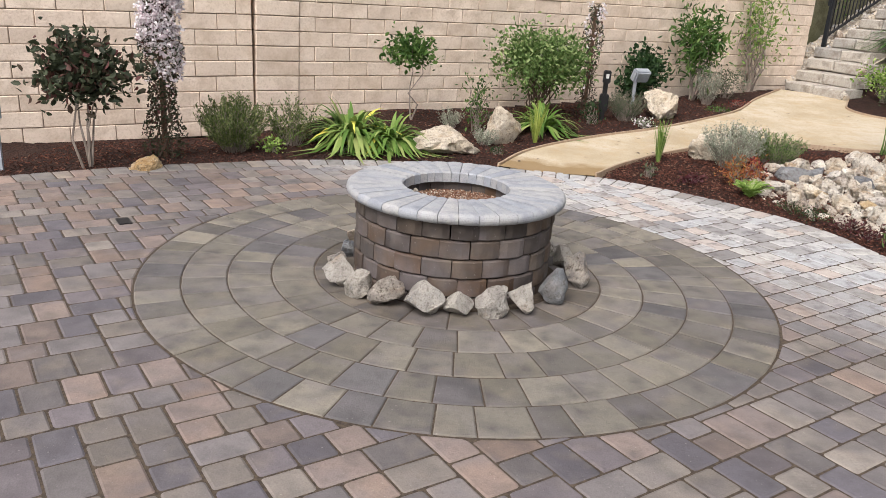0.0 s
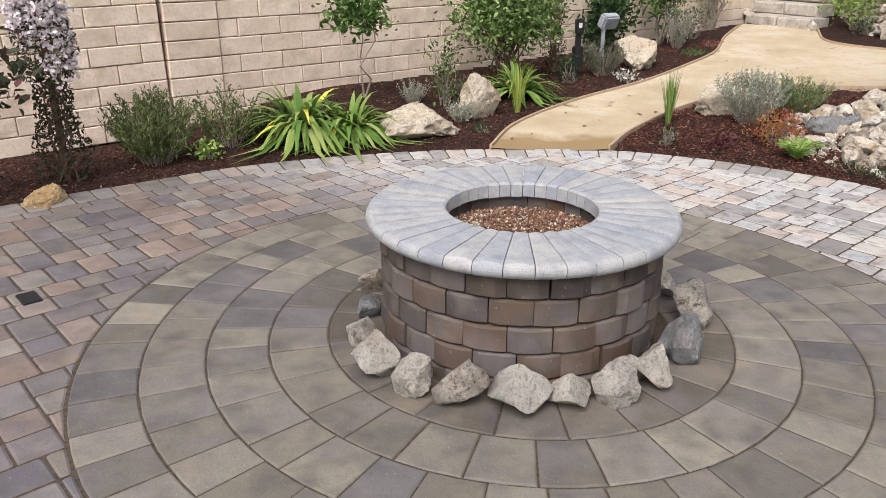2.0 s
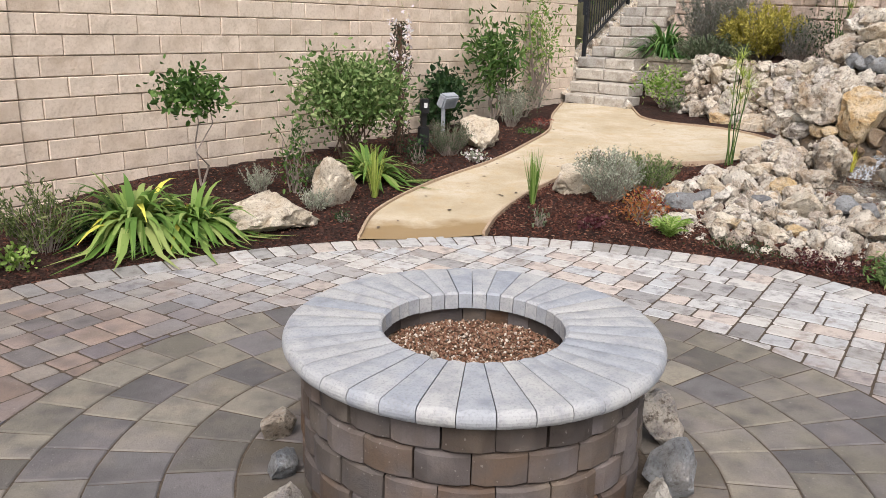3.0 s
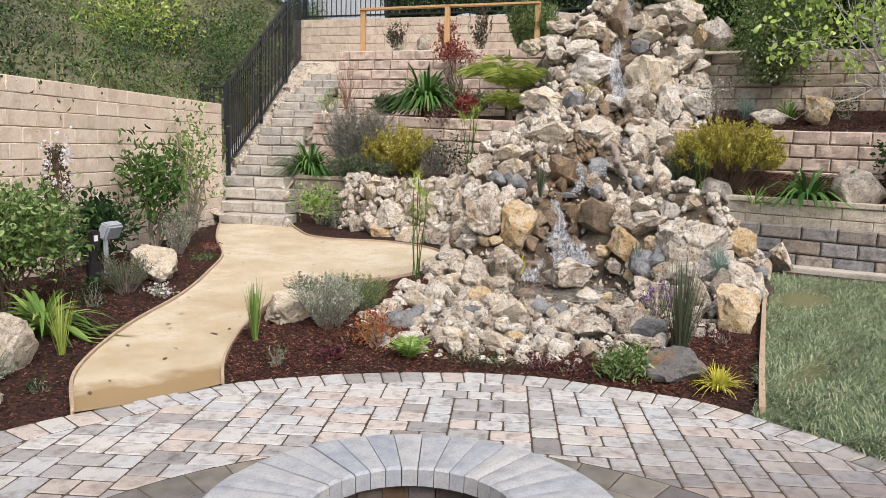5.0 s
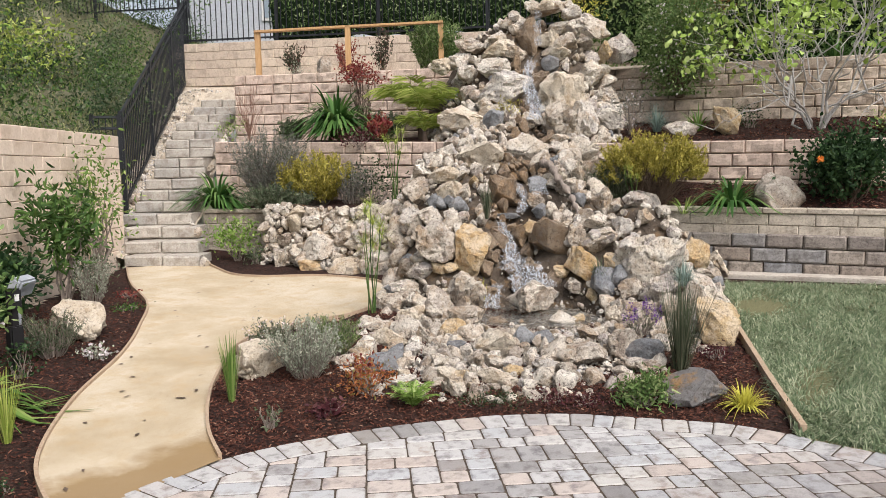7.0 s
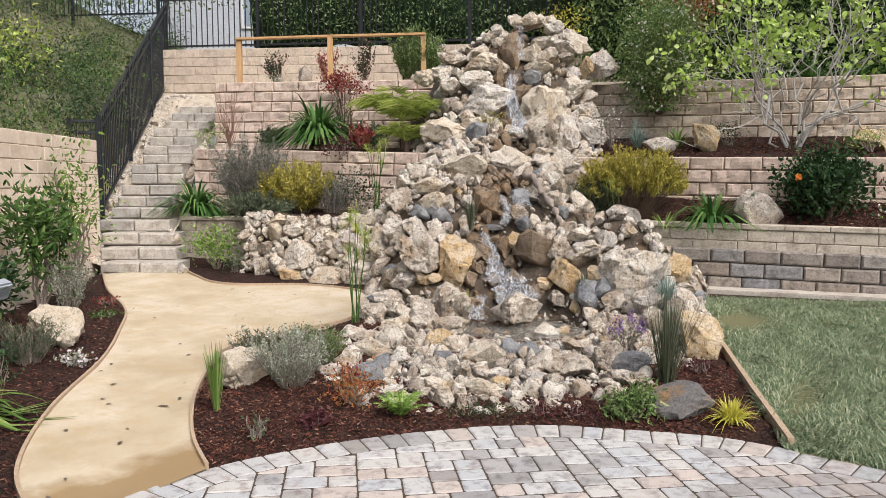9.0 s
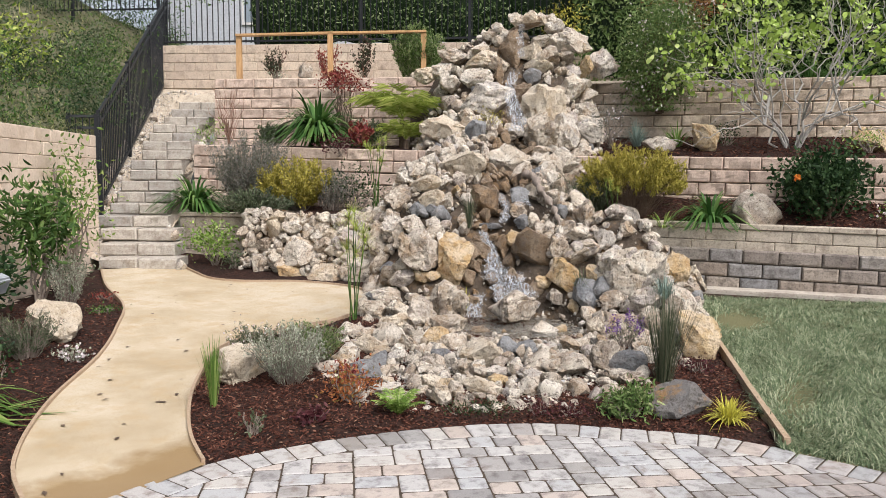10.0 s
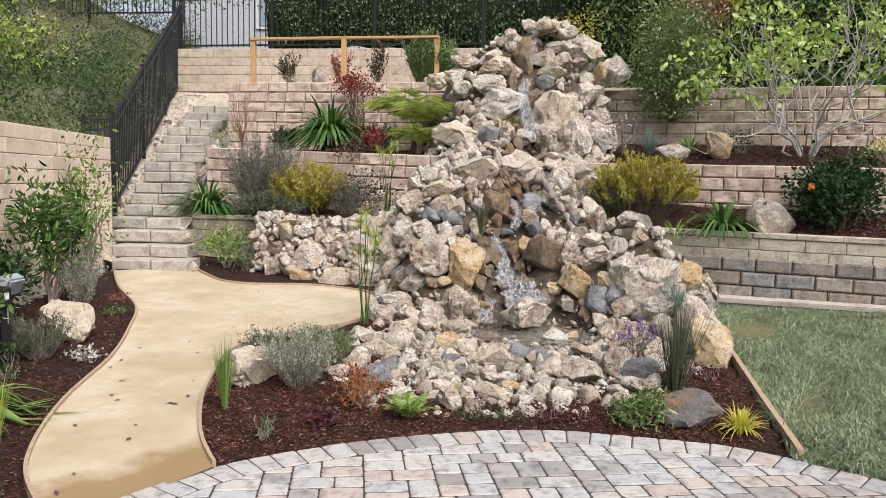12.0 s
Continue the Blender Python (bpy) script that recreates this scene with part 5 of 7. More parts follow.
stone(6.54, -0.61, 0.19, 0.164, 0.087, BIGTANS)
stone(6.71, -0.40, 0.24, 0.138, 0.099, CREAMS)
stone(6.36, -0.78, 0.14, 0.066, 0.066, BIGROCKS)
stone(6.03, -0.53, 0.17, 0.134, 0.089, CREAMS)
stone(5.72, -0.67, 0.15, 0.128, 0.111, BIGROCKS)
stone(5.45, -0.52, 0.13, 0.146, 0.081, GREYS)
stone(6.12, -0.26, 0.19, 0.081, 0.072, BIGTANS)
stone(7.22, -0.13, 0.36, 0.074, 0.074, CREAMS)
stone(6.24, -0.06, 0.21, 0.110, 0.083, OCHRES)
stone(6.63, 0.06, 0.25, 0.156, 0.078, BIGTANS)
stone(5.69, -0.01, 0.17, 0.101, 0.067, GREYS)
stone(5.67, 0.28, 0.21, 0.147, 0.137, CREAMS, "cream block of stone at the front of the pool")
stone(5.41, 0.14, 0.16, 0.064, 0.080, BIGTANS)
stone(5.94, 0.49, 0.20, 0.102, 0.084, GREYS)
stone(5.91, 0.63, 0.19, 0.084, 0.067, GREYS)
stone(7.23, 0.30, 0.08, 0.085, 0.053, BIGTANS)
stone(5.76, -0.32, 0.16, 0.077, 0.051, BIGROCKS)
stone(5.25, -0.36, 0.10, 0.047, 0.031, CREAMS)
stone(5.14, -0.07, 0.11, 0.076, 0.061, CREAMS)
stone(5.14, 0.03, 0.11, 0.046, 0.061, OCHRES)
stone(5.21, 0.11, 0.12, 0.046, 0.046, BIGROCKS)
stone(5.10, 0.25, 0.11, 0.137, 0.068, CREAMS)
stone(5.25, 0.38, 0.12, 0.078, 0.039, OCHRES)
stone(5.09, -0.38, 0.08, 0.106, 0.053, BIGROCKS)
stone(5.17, -0.18, 0.11, 0.054, 0.062, BIGTANS)
stone(5.39, -0.02, 0.14, 0.064, 0.048, BIGROCKS)
stone(5.43, -0.13, 0.15, 0.072, 0.048, BIGROCKS)
stone(5.30, 0.60, 0.13, 0.095, 0.063, BIGROCKS)
stone(7.24, 1.74, 0.64, 0.322, 0.235, BIGROCKS, "large pale boulder above the pool")
stone(7.53, 2.21, 0.66, 0.149, 0.149, OCHRES)
stone(9.00, 2.85, 0.37, 0.125, 0.167, CREAMS)
stone(7.44, 1.16, 0.57, 0.187, 0.165, OCHRES, "ochre boulder streaked by water")
stone(7.36, 1.40, 0.61, 0.087, 0.087, OCHRES)
stone(7.47, 1.49, 0.73, 0.111, 0.067, BIGROCKS)
stone(7.55, 1.35, 0.79, 0.156, 0.123, BIGROCKS)
stone(7.66, 1.09, 0.80, 0.113, 0.158, BIGTANS)
stone(7.20, 1.28, 0.44, 0.118, 0.160, GREYS)
stone(7.20, 1.43, 0.50, 0.097, 0.097, GREYS)
stone(7.04, 1.49, 0.39, 0.116, 0.105, BIGTANS)
stone(6.94, 1.72, 0.39, 0.168, 0.147, BIGROCKS)
stone(6.48, 1.43, 0.25, 0.146, 0.127, BIGTANS)
stone(6.56, 1.29, 0.23, 0.089, 0.098, CREAMS)
stone(6.56, 0.83, 0.21, 0.117, 0.088, BIGROCKS)
stone(6.65, 0.99, 0.19, 0.059, 0.059, OCHRES)
stone(6.15, 1.98, 0.24, 0.156, 0.252, OCHRES, "tall sandy yellow boulder at the corner of the mound")
stone(7.40, 2.33, 0.40, 0.091, 0.057, GREYS)
stone(7.38, 2.22, 0.49, 0.113, 0.079, BIGTANS)
stone(5.49, 0.90, 0.18, 0.217, 0.128, BIGTANS, "rounded tan-grey boulder at the front of the pool")
stone(5.65, 1.18, 0.18, 0.120, 0.128, BIGTANS)
stone(5.56, 1.32, 0.15, 0.152, 0.102, GREYS, "mauve-grey stone under purple flowers")
stone(6.13, 1.54, 0.18, 0.084, 0.084, BIGTANS)
stone(5.92, 1.62, 0.13, 0.055, 0.055, BIGROCKS)
stone(5.35, 1.23, 0.11, 0.131, 0.065, BIGTANS)
stone(7.02, 2.03, 0.39, 0.118, 0.086, BIGROCKS)
stone(6.95, 2.12, 0.33, 0.128, 0.096, BIGROCKS)
stone(7.39, 1.04, 0.37, 0.077, 0.087, BIGTANS)
stone(7.22, 1.19, 0.32, 0.054, 0.064, OCHRES)
stone(7.52, 0.94, 0.51, 0.078, 0.066, OCHRES)
stone(8.80, -0.56, 0.95, 0.116, 0.154, BIGROCKS)
stone(8.56, -0.47, 0.87, 0.075, 0.150, BIGTANS)
stone(7.55, -0.23, 0.76, 0.202, 0.246, BIGTANS)
stone(8.52, -0.30, 0.99, 0.149, 0.124, BIGROCKS)
stone(8.62, -0.22, 1.14, 0.088, 0.075, GREYS)
stone(8.59, -0.10, 1.15, 0.100, 0.062, GREYS)
stone(8.43, -0.08, 1.00, 0.098, 0.098, BIGROCKS)
stone(8.42, 0.03, 1.00, 0.061, 0.061, BIGROCKS)
stone(8.20, 0.06, 0.88, 0.091, 0.060, OCHRES)
stone(7.56, 0.11, 0.72, 0.158, 0.269, OCHRES, "upright ochre boulder beside the lower fall")
stone(7.44, -0.10, 0.56, 0.076, 0.054, OCHRES)
stone(7.61, -0.37, 0.63, 0.111, 0.100, BIGROCKS)
stone(8.36, -0.57, 0.53, 0.086, 0.086, GREYS)
stone(7.05, 0.60, 0.31, 0.265, 0.165, BIGTANS[2:3], "brown and cream boulder standing in the pool")


def scatter(count, lo, hi, dmin, dmax, meshes, lab="", tries=60000):
    made = 0
    for _ in range(tries):
        if made >= count:
            break
        d = rk.uniform(dmin, dmax)
        l, r = lerp_table(BL, d), lerp_table(BR, d)
        b = rk.uniform(l - 0.05, r + 0.05)
        z = mound_z(d, b)
        slope = math.hypot((mound_z(d + 0.05, b) - z) / 0.05, (mound_z(d, b + 0.05) - z) / 0.05)
        if rk.random() > math.sqrt(1 + min(slope, 5.0) ** 2) / 5.1:
            continue
        s = rk.uniform(lo, hi)
        ch = lerp_table(CHAN, d)
        wet = d > 6.5 and abs(b - ch) < (0.30 if d > 7.9 else 0.42)
        if wet and (s > 0.13 or rk.random() < 0.5):
            continue
        if s > 0.04 and math.hypot((d - 6.78) / 0.66, (b - 0.72) / 0.58) < 1 and (s > 0.062 or rk.random() < 0.75):
            continue
        if d < 6.5 and s > 0.075 and rk.random() < 0.75:
            continue
        p = hp(d, b, z)
        if any((p - q).length < 0.73 * (s + t) for q, t in placed) or any((p - q).length < 0.45 * (t0 + t1) + 0.5 * s for q, t0, t1 in big):
            continue
        placed.append((p, s))
        set_rock(d, b, z + s * 0.22, s, WETS if wet else meshes, (rk.uniform(1.05, 1.45), rk.uniform(0.85, 1.05), rk.uniform(0.75, 1.0)))
        made += 1
    return made


scatter(60, 0.10, 0.15, 4.9, 12.7, ROCKS + TANS)
scatter(330, 0.060, 0.095, 4.8, 12.7, ROCKS + TANS + GREYS[:1])
scatter(900, 0.030, 0.056, 4.75, 12.7, SMALLROCKS)
chips = Soup()
for _ in range(8000):
    d = rk.uniform(4.75, 12.6) if rk.random() < 0.22 else rk.uniform(4.8, 7.4)
    b = rk.uniform(lerp_table(BL, d), lerp_table(BR, d))
    vs, fs = pebble_shape(rk, rk.uniform(0.008, 0.028))
    c = hp(d, b, mound_z(d, b) - 0.02)
    chips.add([v + c for v in vs], fs)
tagged(part("pebble_fill", chips.mesh("pebble_fill", M_PALEPEBBLE), rockery), kind="stuff")

# low dry-stone wall that joins the mound to the planting pocket by the steps
rock_wall = thing("rock_wall", None, "low dry-stone wall of stacked pale rocks", "rock wall", kind="structure")
RW_A, RW_B = hp(9.55, -2.42), hp(8.75, -0.62)


def rw_point(u, v):
    p = RW_A.lerp(RW_B, u)
    lean = 0.34 * v
    return Vector((p.x + HF.x * lean, p.y + HF.y * lean, 0.33 + 0.76 * v + 0.03 * math.sin(u * 9)))


# the dry wall's core has the same rubble with gap shade in its colour
part("core", grid_mesh("core", 30, 12, lambda u, v: rw_point(u, v) + Vector((HF.x, HF.y, 0)) * 0.06, M_RUBBLESHADE), rock_wall)
laid = []


def wall_stone(u, v, half, high, meshes):
    """A stone of the dry wall: its place along and up the wall, half its width and half its height."""
    p = rw_point(u, v) + Vector((HF.x, HF.y, 0)) * 0.04
    laid.append((p, (half + high) * 0.5))
    me = rk.choice(meshes)
    ext = [max(abs(q.co[i]) for q in me.vertices) for i in range(3)]
    part("rock", me, rock_wall, pose(p.x, p.y, p.z, rk.uniform(-12, 12), rk.uniform(-14, 14), SQUARE + rk.choice((0, 180)) + rk.uniform(-15, 15)) @ Matrix.Diagonal((half * 1.28 / ext[0], 0.5 * (half + high) / ext[1], high * 1.28 / ext[2], 1)))


wall_stone(0.250, 0.858, 0.172, 0.086, CREAMS)
wall_stone(0.388, 0.819, 0.113, 0.099, BIGROCKS)
wall_stone(0.356, 0.678, 0.127, 0.113, BIGROCKS)
wall_stone(0.245, 0.632, 0.114, 0.143, CREAMS)
wall_stone(0.474, 0.692, 0.125, 0.125, BIGROCKS)
wall_stone(0.558, 0.802, 0.083, 0.111, BIGTANS)
wall_stone(0.635, 0.659, 0.109, 0.096, CREAMS)
wall_stone(0.784, 0.892, 0.108, 0.095, BIGROCKS)
wall_stone(0.887, 0.885, 0.112, 0.094, CREAMS)
wall_stone(0.718, 0.969, 0.096, 0.055, BIGROCKS)
wall_stone(0.871, 1.016, 0.081, 0.040, BIGROCKS)
wall_stone(0.927, 0.988, 0.067, 0.048, BIGROCKS)
wall_stone(0.464, 0.354, 0.271, 0.182, BIGROCKS)
wall_stone(0.249, 0.156, 0.118, 0.141, BIGROCKS)
wall_stone(0.144, 0.106, 0.108, 0.177, BIGTANS)
wall_stone(0.177, 0.400, 0.137, 0.137, BIGTANS)
wall_stone(0.603, 0.506, 0.136, 0.150, BIGTANS)
wall_stone(0.711, 0.684, 0.076, 0.068, BIGROCKS)
wall_stone(0.764, 0.575, 0.121, 0.134, BIGROCKS)
wall_stone(0.771, 0.284, 0.120, 0.106, BIGROCKS)
wall_stone(0.701, 0.322, 0.054, 0.054, CREAMS)
wall_stone(0.683, 0.206, 0.054, 0.067, BIGROCKS)
wall_stone(0.610, 0.033, 0.248, 0.135, CREAMS)
wall_stone(0.381, 0.027, 0.166, 0.111, OCHRES)
wall_stone(0.837, 0.087, 0.215, 0.131, BIGROCKS)
wall_stone(0.964, 0.440, 0.204, 0.256, BIGTANS)
wall_stone(0.331, 0.336, 0.084, 0.098, BIGTANS)
wall_stone(0.541, 0.200, 0.109, 0.082, BIGTANS)
wall_stone(0.649, 0.380, 0.095, 0.081, BIGROCKS)
wall_stone(0.839, 0.568, 0.080, 0.080, BIGROCKS)
wall_stone(0.555, 0.667, 0.096, 0.083, BIGROCKS)
wall_stone(0.445, 0.894, 0.098, 0.062, BIGROCKS)
wall_stone(0.649, 0.896, 0.096, 0.082, BIGROCKS)
for lo, hi, count in ((0.06, 0.085, 30), (0.035, 0.055, 160)):
    made = 0
    for _ in range(6000):
        if made >= count:
            break
        u, v = rk.uniform(0, 1), rk.uniform(0.02, 1.0)
        s = rk.uniform(lo, hi)
        p = rw_point(u, v)
        if any((p - q).length < 0.74 * (s + t) for q, t in laid):
            continue
        laid.append((p, s))
        made += 1
        part("rock", rk.choice(ROCKS + TANS if s > 0.07 else SMALLROCKS), rock_wall, pose(p.x, p.y, p.z, rk.uniform(-180, 180), rk.uniform(-180, 180), rk.uniform(0, 360)) @ Matrix.Diagonal((s * 1.2, s * 0.95, s * 0.9, 1)))


# water: the upper spout, cascades down the channel, and the pool
def stream(course, w0, w1, sheets, label, jump=0.03, ragged=0.3):
    """A fall of water along a course of places: thin torn sheets, one before the other, and loose runnels beside them."""
    fall = part("water_fall", None, rockery, None, label)
    pts = spline([hp(*q) for q in course], 8)

    def layer(name, k, side, wide, start, end, mat, nu, nv):
        def fn(u, v):
            t = start + (end - start) * v
            q = along(pts, t)
            w = w0 + (w1 - w0) * t
            edge = 1 + ragged * noise.noise(Vector((t * 9, k * 4, round(u) * 7)))
            off = (side + (u - 0.5) * wide * edge) * w + 0.03 * noise.noise(Vector((t * 4, k * 5, w0)))
            near = jump * (0.75 + 0.5 * rough_at(k, t)) + 0.02 * noise.noise(Vector((u * 6, t * 5, k)))
            return q + Vector((HR.x * off - HF.x * near, HR.y * off - HF.y * near, 0.015 * noise.noise(Vector((u * 5, t * 14, k)))))

        part(name, grid_mesh(name, nu, nv, fn, mat), fall)

    for k in range(sheets):
        start = rk.uniform(0.0, 0.15)
        layer("sheet", k, rk.uniform(-0.10, 0.10), rk.uniform(0.65, 1.0), start, rk.uniform(0.85, 1.0), M_WATER, 16, 40)
    for k in range(sheets * 5):
        start = rk.uniform(0.0, 0.75)
        layer("runnel", 20 + k, rk.uniform(-0.55, 0.55), rk.uniform(0.05, 0.11), start, min(1.0, start + rk.uniform(0.12, 0.35)), M_WATER, 4, 14)


def rough_at(k, t):
    return 0.6 + 0.6 * noise.noise(Vector((k * 3.1, t * 7, 2)))


stream([(12.46, 1.13, 3.84), (12.36, 1.12, 3.5), (12.15, 1.10, 3.22)], 0.12, 0.13, 1, "thin clear curtain of water under the top spout", 0.34)
stream([(12.1, 1.05, 3.16), (11.94, 0.94, 2.87), (11.71, 0.97, 2.52), (11.54, 1.03, 2.33), (11.37, 0.98, 2.14)], 0.13, 0.30, 2, "white narrow fall of water", 0.32)
stream([(9.21, 0.60, 1.36), (8.86, 0.68, 1.19), (8.61, 0.61, 1.03)], 0.08, 0.12, 2, "white water over a ledge", 0.27)
stream([(9.20, 0.87, 1.42), (8.65, 0.85, 1.20)], 0.16, 0.22, 1, "pale film of water over a blue-grey stone", 0.16)
stream([(8.50, 0.38, 0.98), (8.36, 0.45, 0.84), (8.13, 0.50, 0.68), (7.95, 0.50, 0.58)], 0.10, 0.24, 2, "white water streaming over wet rock", 0.22)
stream([(8.04, 0.48, 0.65), (7.77, 0.55, 0.56), (7.55, 0.62, 0.44), (7.40, 0.66, 0.30)], 0.38, 0.50, 2, "splashing white water above the pool", 0.15, 0.8)
stream([(7.53, 0.35, 0.42), (7.42, 0.30, 0.33), (7.25, 0.26, 0.22)], 0.14, 0.24, 2, "small white fall beside the pool boulder", 0.10)


def pool_point(u, v):
    a = 2 * math.pi * u
    r = v
    return hp(6.92 + 0.62 * r * math.cos(a), 0.62 + 0.52 * r * math.sin(a) * (1 + 0.15 * math.cos(3 * a)), 0.20 + 0.006 * noise.noise(Vector((a * 2, r * 9, 0))))


root_line = spline([hp(9.10, 0.92, 1.50), hp(8.94, 1.00, 1.46), hp(8.66, 1.05, 1.32), hp(8.44, 1.15, 1.15), hp(8.32, 1.19, 1.02), hp(8.25, 1.24, 0.88)], 6)
root_v, root_f = tube([q + Vector((0, 0, 0.05)) for q in root_line], [0.050 + 0.016 * math.sin(1.7 * i) - 0.0010 * i for i in range(len(root_line))], 9)
thing("driftwood", raw("driftwood", root_v, root_f, M_BARK, True), "gnarled grey-brown driftwood root lying on the rocks", "driftwood")
part("pool", grid_mesh("pool", 40, 10, pool_point, M_POOL), rockery, None, "shallow clear rippled pool").visible_shadow = False

# ---------------------------------------------------------------- iron fences, timber rail
picket = from_bm("picket", box_bm(0.016, 0.016, 1.0, at=(0, 0, 0.5)), M_IRON)


def iron_fence(a, b, high, label, gap=0.11, post_every=2.3, high_end=None):
    high *= 1.07
    grow_ = 1.07 * (high_end or high / 1.07) - high
    a, b = Vector(a), Vector(b)
    f = thing("iron_fence", None, label, "fence", Matrix.Translation(a))
    run = b - a
    flat = math.hypot(run.x, run.y)
    ang = math.degrees(math.atan2(run.y, run.x))
    n = int(flat / gap)
    for k in range(n + 1):
        p = run * (k / n)
        part("picket", picket, f, pose(p.x, p.y, p.z + 0.08, 0, 0, ang) @ Matrix.Diagonal((1, 1, high + grow_ * k / n - 0.08, 1)))
    for z in (0.12, high - 0.16, high):
        vs, fs = tube([Vector((0, 0, z)), run + Vector((0, 0, z + (grow_ if z > 0.2 else 0)))], [0.024, 0.024], 4)
        part("rail", raw("rail", vs, fs, M_IRON), f)
    m = max(1, round(flat / post_every))
    for k in range(m + 1):
        p = run * (k / m)
        hp_ = high + grow_ * k / m
        part("post", from_bm("post", box_bm(0.06, 0.06, hp_ + 0.14, 0.004, at=(0, 0, (hp_ + 0.14) / 2 - 0.10)), M_IRON), f, pose(p.x, p.y, p.z, 0, 0, ang))
    return f


iron_fence(hp(10.62, -4.50, 1.06), hp(16.0, -5.40, 3.42), 1.30, "raking black iron picket fence beside the steps", high_end=1.65)
iron_fence(hp(10.50, -4.84, 1.70), hp(10.60, -4.52, 1.70), 0.60, "short black iron fence panel above the wall end", 0.08)
iron_fence(hp(15.65, -5.42, 4.02), hp(14.0, 4.4, 3.92), 1.15, "black iron picket fence on top of the upper wall", 0.12)
iron_fence(hp(16.1, -5.42, 4.75), hp(19.0, -14.0, 5.2), 1.3, "black iron picket fence along the top of the hillside", 0.12)

rail_post = from_bm("post", box_bm(0.092, 0.092, 0.76, 0.005, at=(0, 0, 0.38)), M_WOOD)
timber = thing("timber_rail", None, "new redwood post-and-rail guard on the upper terrace", "railing", Matrix.Translation(hp(13.55, -3.38, 3.17)))
pa, pb, pc = hp(13.55, -3.38, 3.17), hp(13.45, -1.86, 3.20), hp(13.42, -0.33, 3.22)
tang = math.degrees(math.atan2((pc - pa).y, (pc - pa).x))
for p in (pa, pb, pc):
    part("post", rail_post, timber, Matrix.Translation(p - pa) @ pose(0, 0, 0, 0, 0, tang))
for p, q in ((pa, pb), (pb, pc)):
    mid, ln = (p + q) / 2 - pa, (q - p).length
    part("rail", from_bm("rail", box_bm(ln + 0.09, 0.12, 0.04, 0.004), M_WOOD), timber, Matrix.Translation(mid + Vector((0, 0, 0.78))) @ pose(0, 0, 0, 0, -math.degrees(math.asin((q - p).z / ln)), tang))

# ---------------------------------------------------------------- plants
pr = np.random.default_rng(77)


def unit(v):
    return v / np.maximum(np.linalg.norm(v, axis=-1, keepdims=True), 1e-9)


def leaves(centres, size, aspect=0.5, up=0.35, out=None, jitter=0.35, oval=True):
    """Folded leaves at the centres: vertices and faces for one mesh."""
    n = len(centres)
    d = unit(pr.normal(size=(n, 3)) + np.array((0, 0, up)) + (0 if out is None else out))
    side = unit(np.cross(d, unit(pr.normal(size=(n, 3)))))
    nrm = np.cross(d, side)
    s = (size * (1 + jitter * pr.uniform(-1, 1, n)))[:, None]
    base = centres - d * s * 0.5
    tip = base + d * s - nrm * s * 0.12
    if not oval:
        mid = base + d * s * 0.45
        left, right = mid + side * s * aspect * 0.5 + nrm * s * 0.10, mid - side * s * aspect * 0.5 + nrm * s * 0.10
        v = np.stack((base, left, tip, right), 1).reshape(-1, 3)
        o = 4 * np.arange(n)[:, None]
        f = np.concatenate((o + np.array((0, 2, 1)), o + np.array((0, 3, 2))), 1).reshape(-1, 3)
        return v, f
    rows = [base]
    for t, w, sg in ((0.28, 0.42, 1), (0.66, 0.40, 1), (1.0, 0.0, 0), (0.66, 0.40, -1), (0.28, 0.42, -1)):
        rows.append(base + d * s * t - nrm * s * 0.12 * t * t + (side * s * aspect * w * sg + nrm * s * 0.10 * (w > 0)))
    v = np.stack(rows, 1).reshape(-1, 3)
    o = 6 * np.arange(n)[:, None]
    f = np.concatenate([o + np.array(q) for q in ((0, 3, 2), (0, 2, 1), (0, 4, 3), (0, 5, 4))], 1).reshape(-1, 3)
    return v, f


def np_mesh(name, v, f, mat):
    me = bpy.data.meshes.new(name)
    v, f = np.asarray(v, dtype=np.float32), np.asarray(f, dtype=np.int32)
    me.vertices.add(len(v))
    me.vertices.foreach_set("co", v.ravel())
    k = f.shape[1]
    me.loops.add(f.size)
    me.loops.foreach_set("vertex_index", f.ravel())
    me.polygons.add(len(f))
    me.polygons.foreach_set("loop_start", np.arange(0, f.size, k, dtype=np.int32))
    me.update(calc_edges=True)
    me.materials.append(mat)
    return me


def blades(roots, dirs, length, width, droop, seg=5, spread=0.25):
    """Arching strips of leaf from roots; dirs are their first directions."""
    n = len(roots)
    L = (length * (1 + spread * pr.uniform(-1, 1, n)))[:, None]
    d = unit(dirs)
    flat = d.copy()
    flat[:, 2] = 0
    flat = unit(flat + 1e-4)
    side = unit(np.cross(d, np.array((0, 0, 1.0)) + 1e-3))
    dr = (droop * (1 + 0.5 * pr.uniform(-1, 1, n)))[:, None]
    rows = []
    for i in range(seg + 1):
        t = i / seg
        p = roots + d * L * t + flat * L * dr * 0.35 * t * t - np.array((0, 0, 1.0)) * L * dr * (t ** 2.4) * 0.9
        w = width * (1.0 - t ** 3) * (0.55 + 0.9 * t * (1 - t)) + 0.0006
        rows.append(np.stack((p - side * w, p + side * w), 1))
    v = np.stack(rows, 1).reshape(n, -1, 3)
    per = 2 * (seg + 1)
    q = np.array([(2 * i, 2 * i + 1, 2 * i + 3, 2 * i + 2) for i in range(seg)])
    f = (per * np.arange(n)[:, None, None] + q[None]).reshape(-1, 4)
    return v.reshape(-1, 3), f


def stems(points_list, r0, r1, sides=5):
    s = Soup()
    for pts in points_list:
        m = len(pts)
        s.add(*tube(pts, [r0 + (r1 - r0) * i / (m - 1) for i in range(m)], sides))
    return s


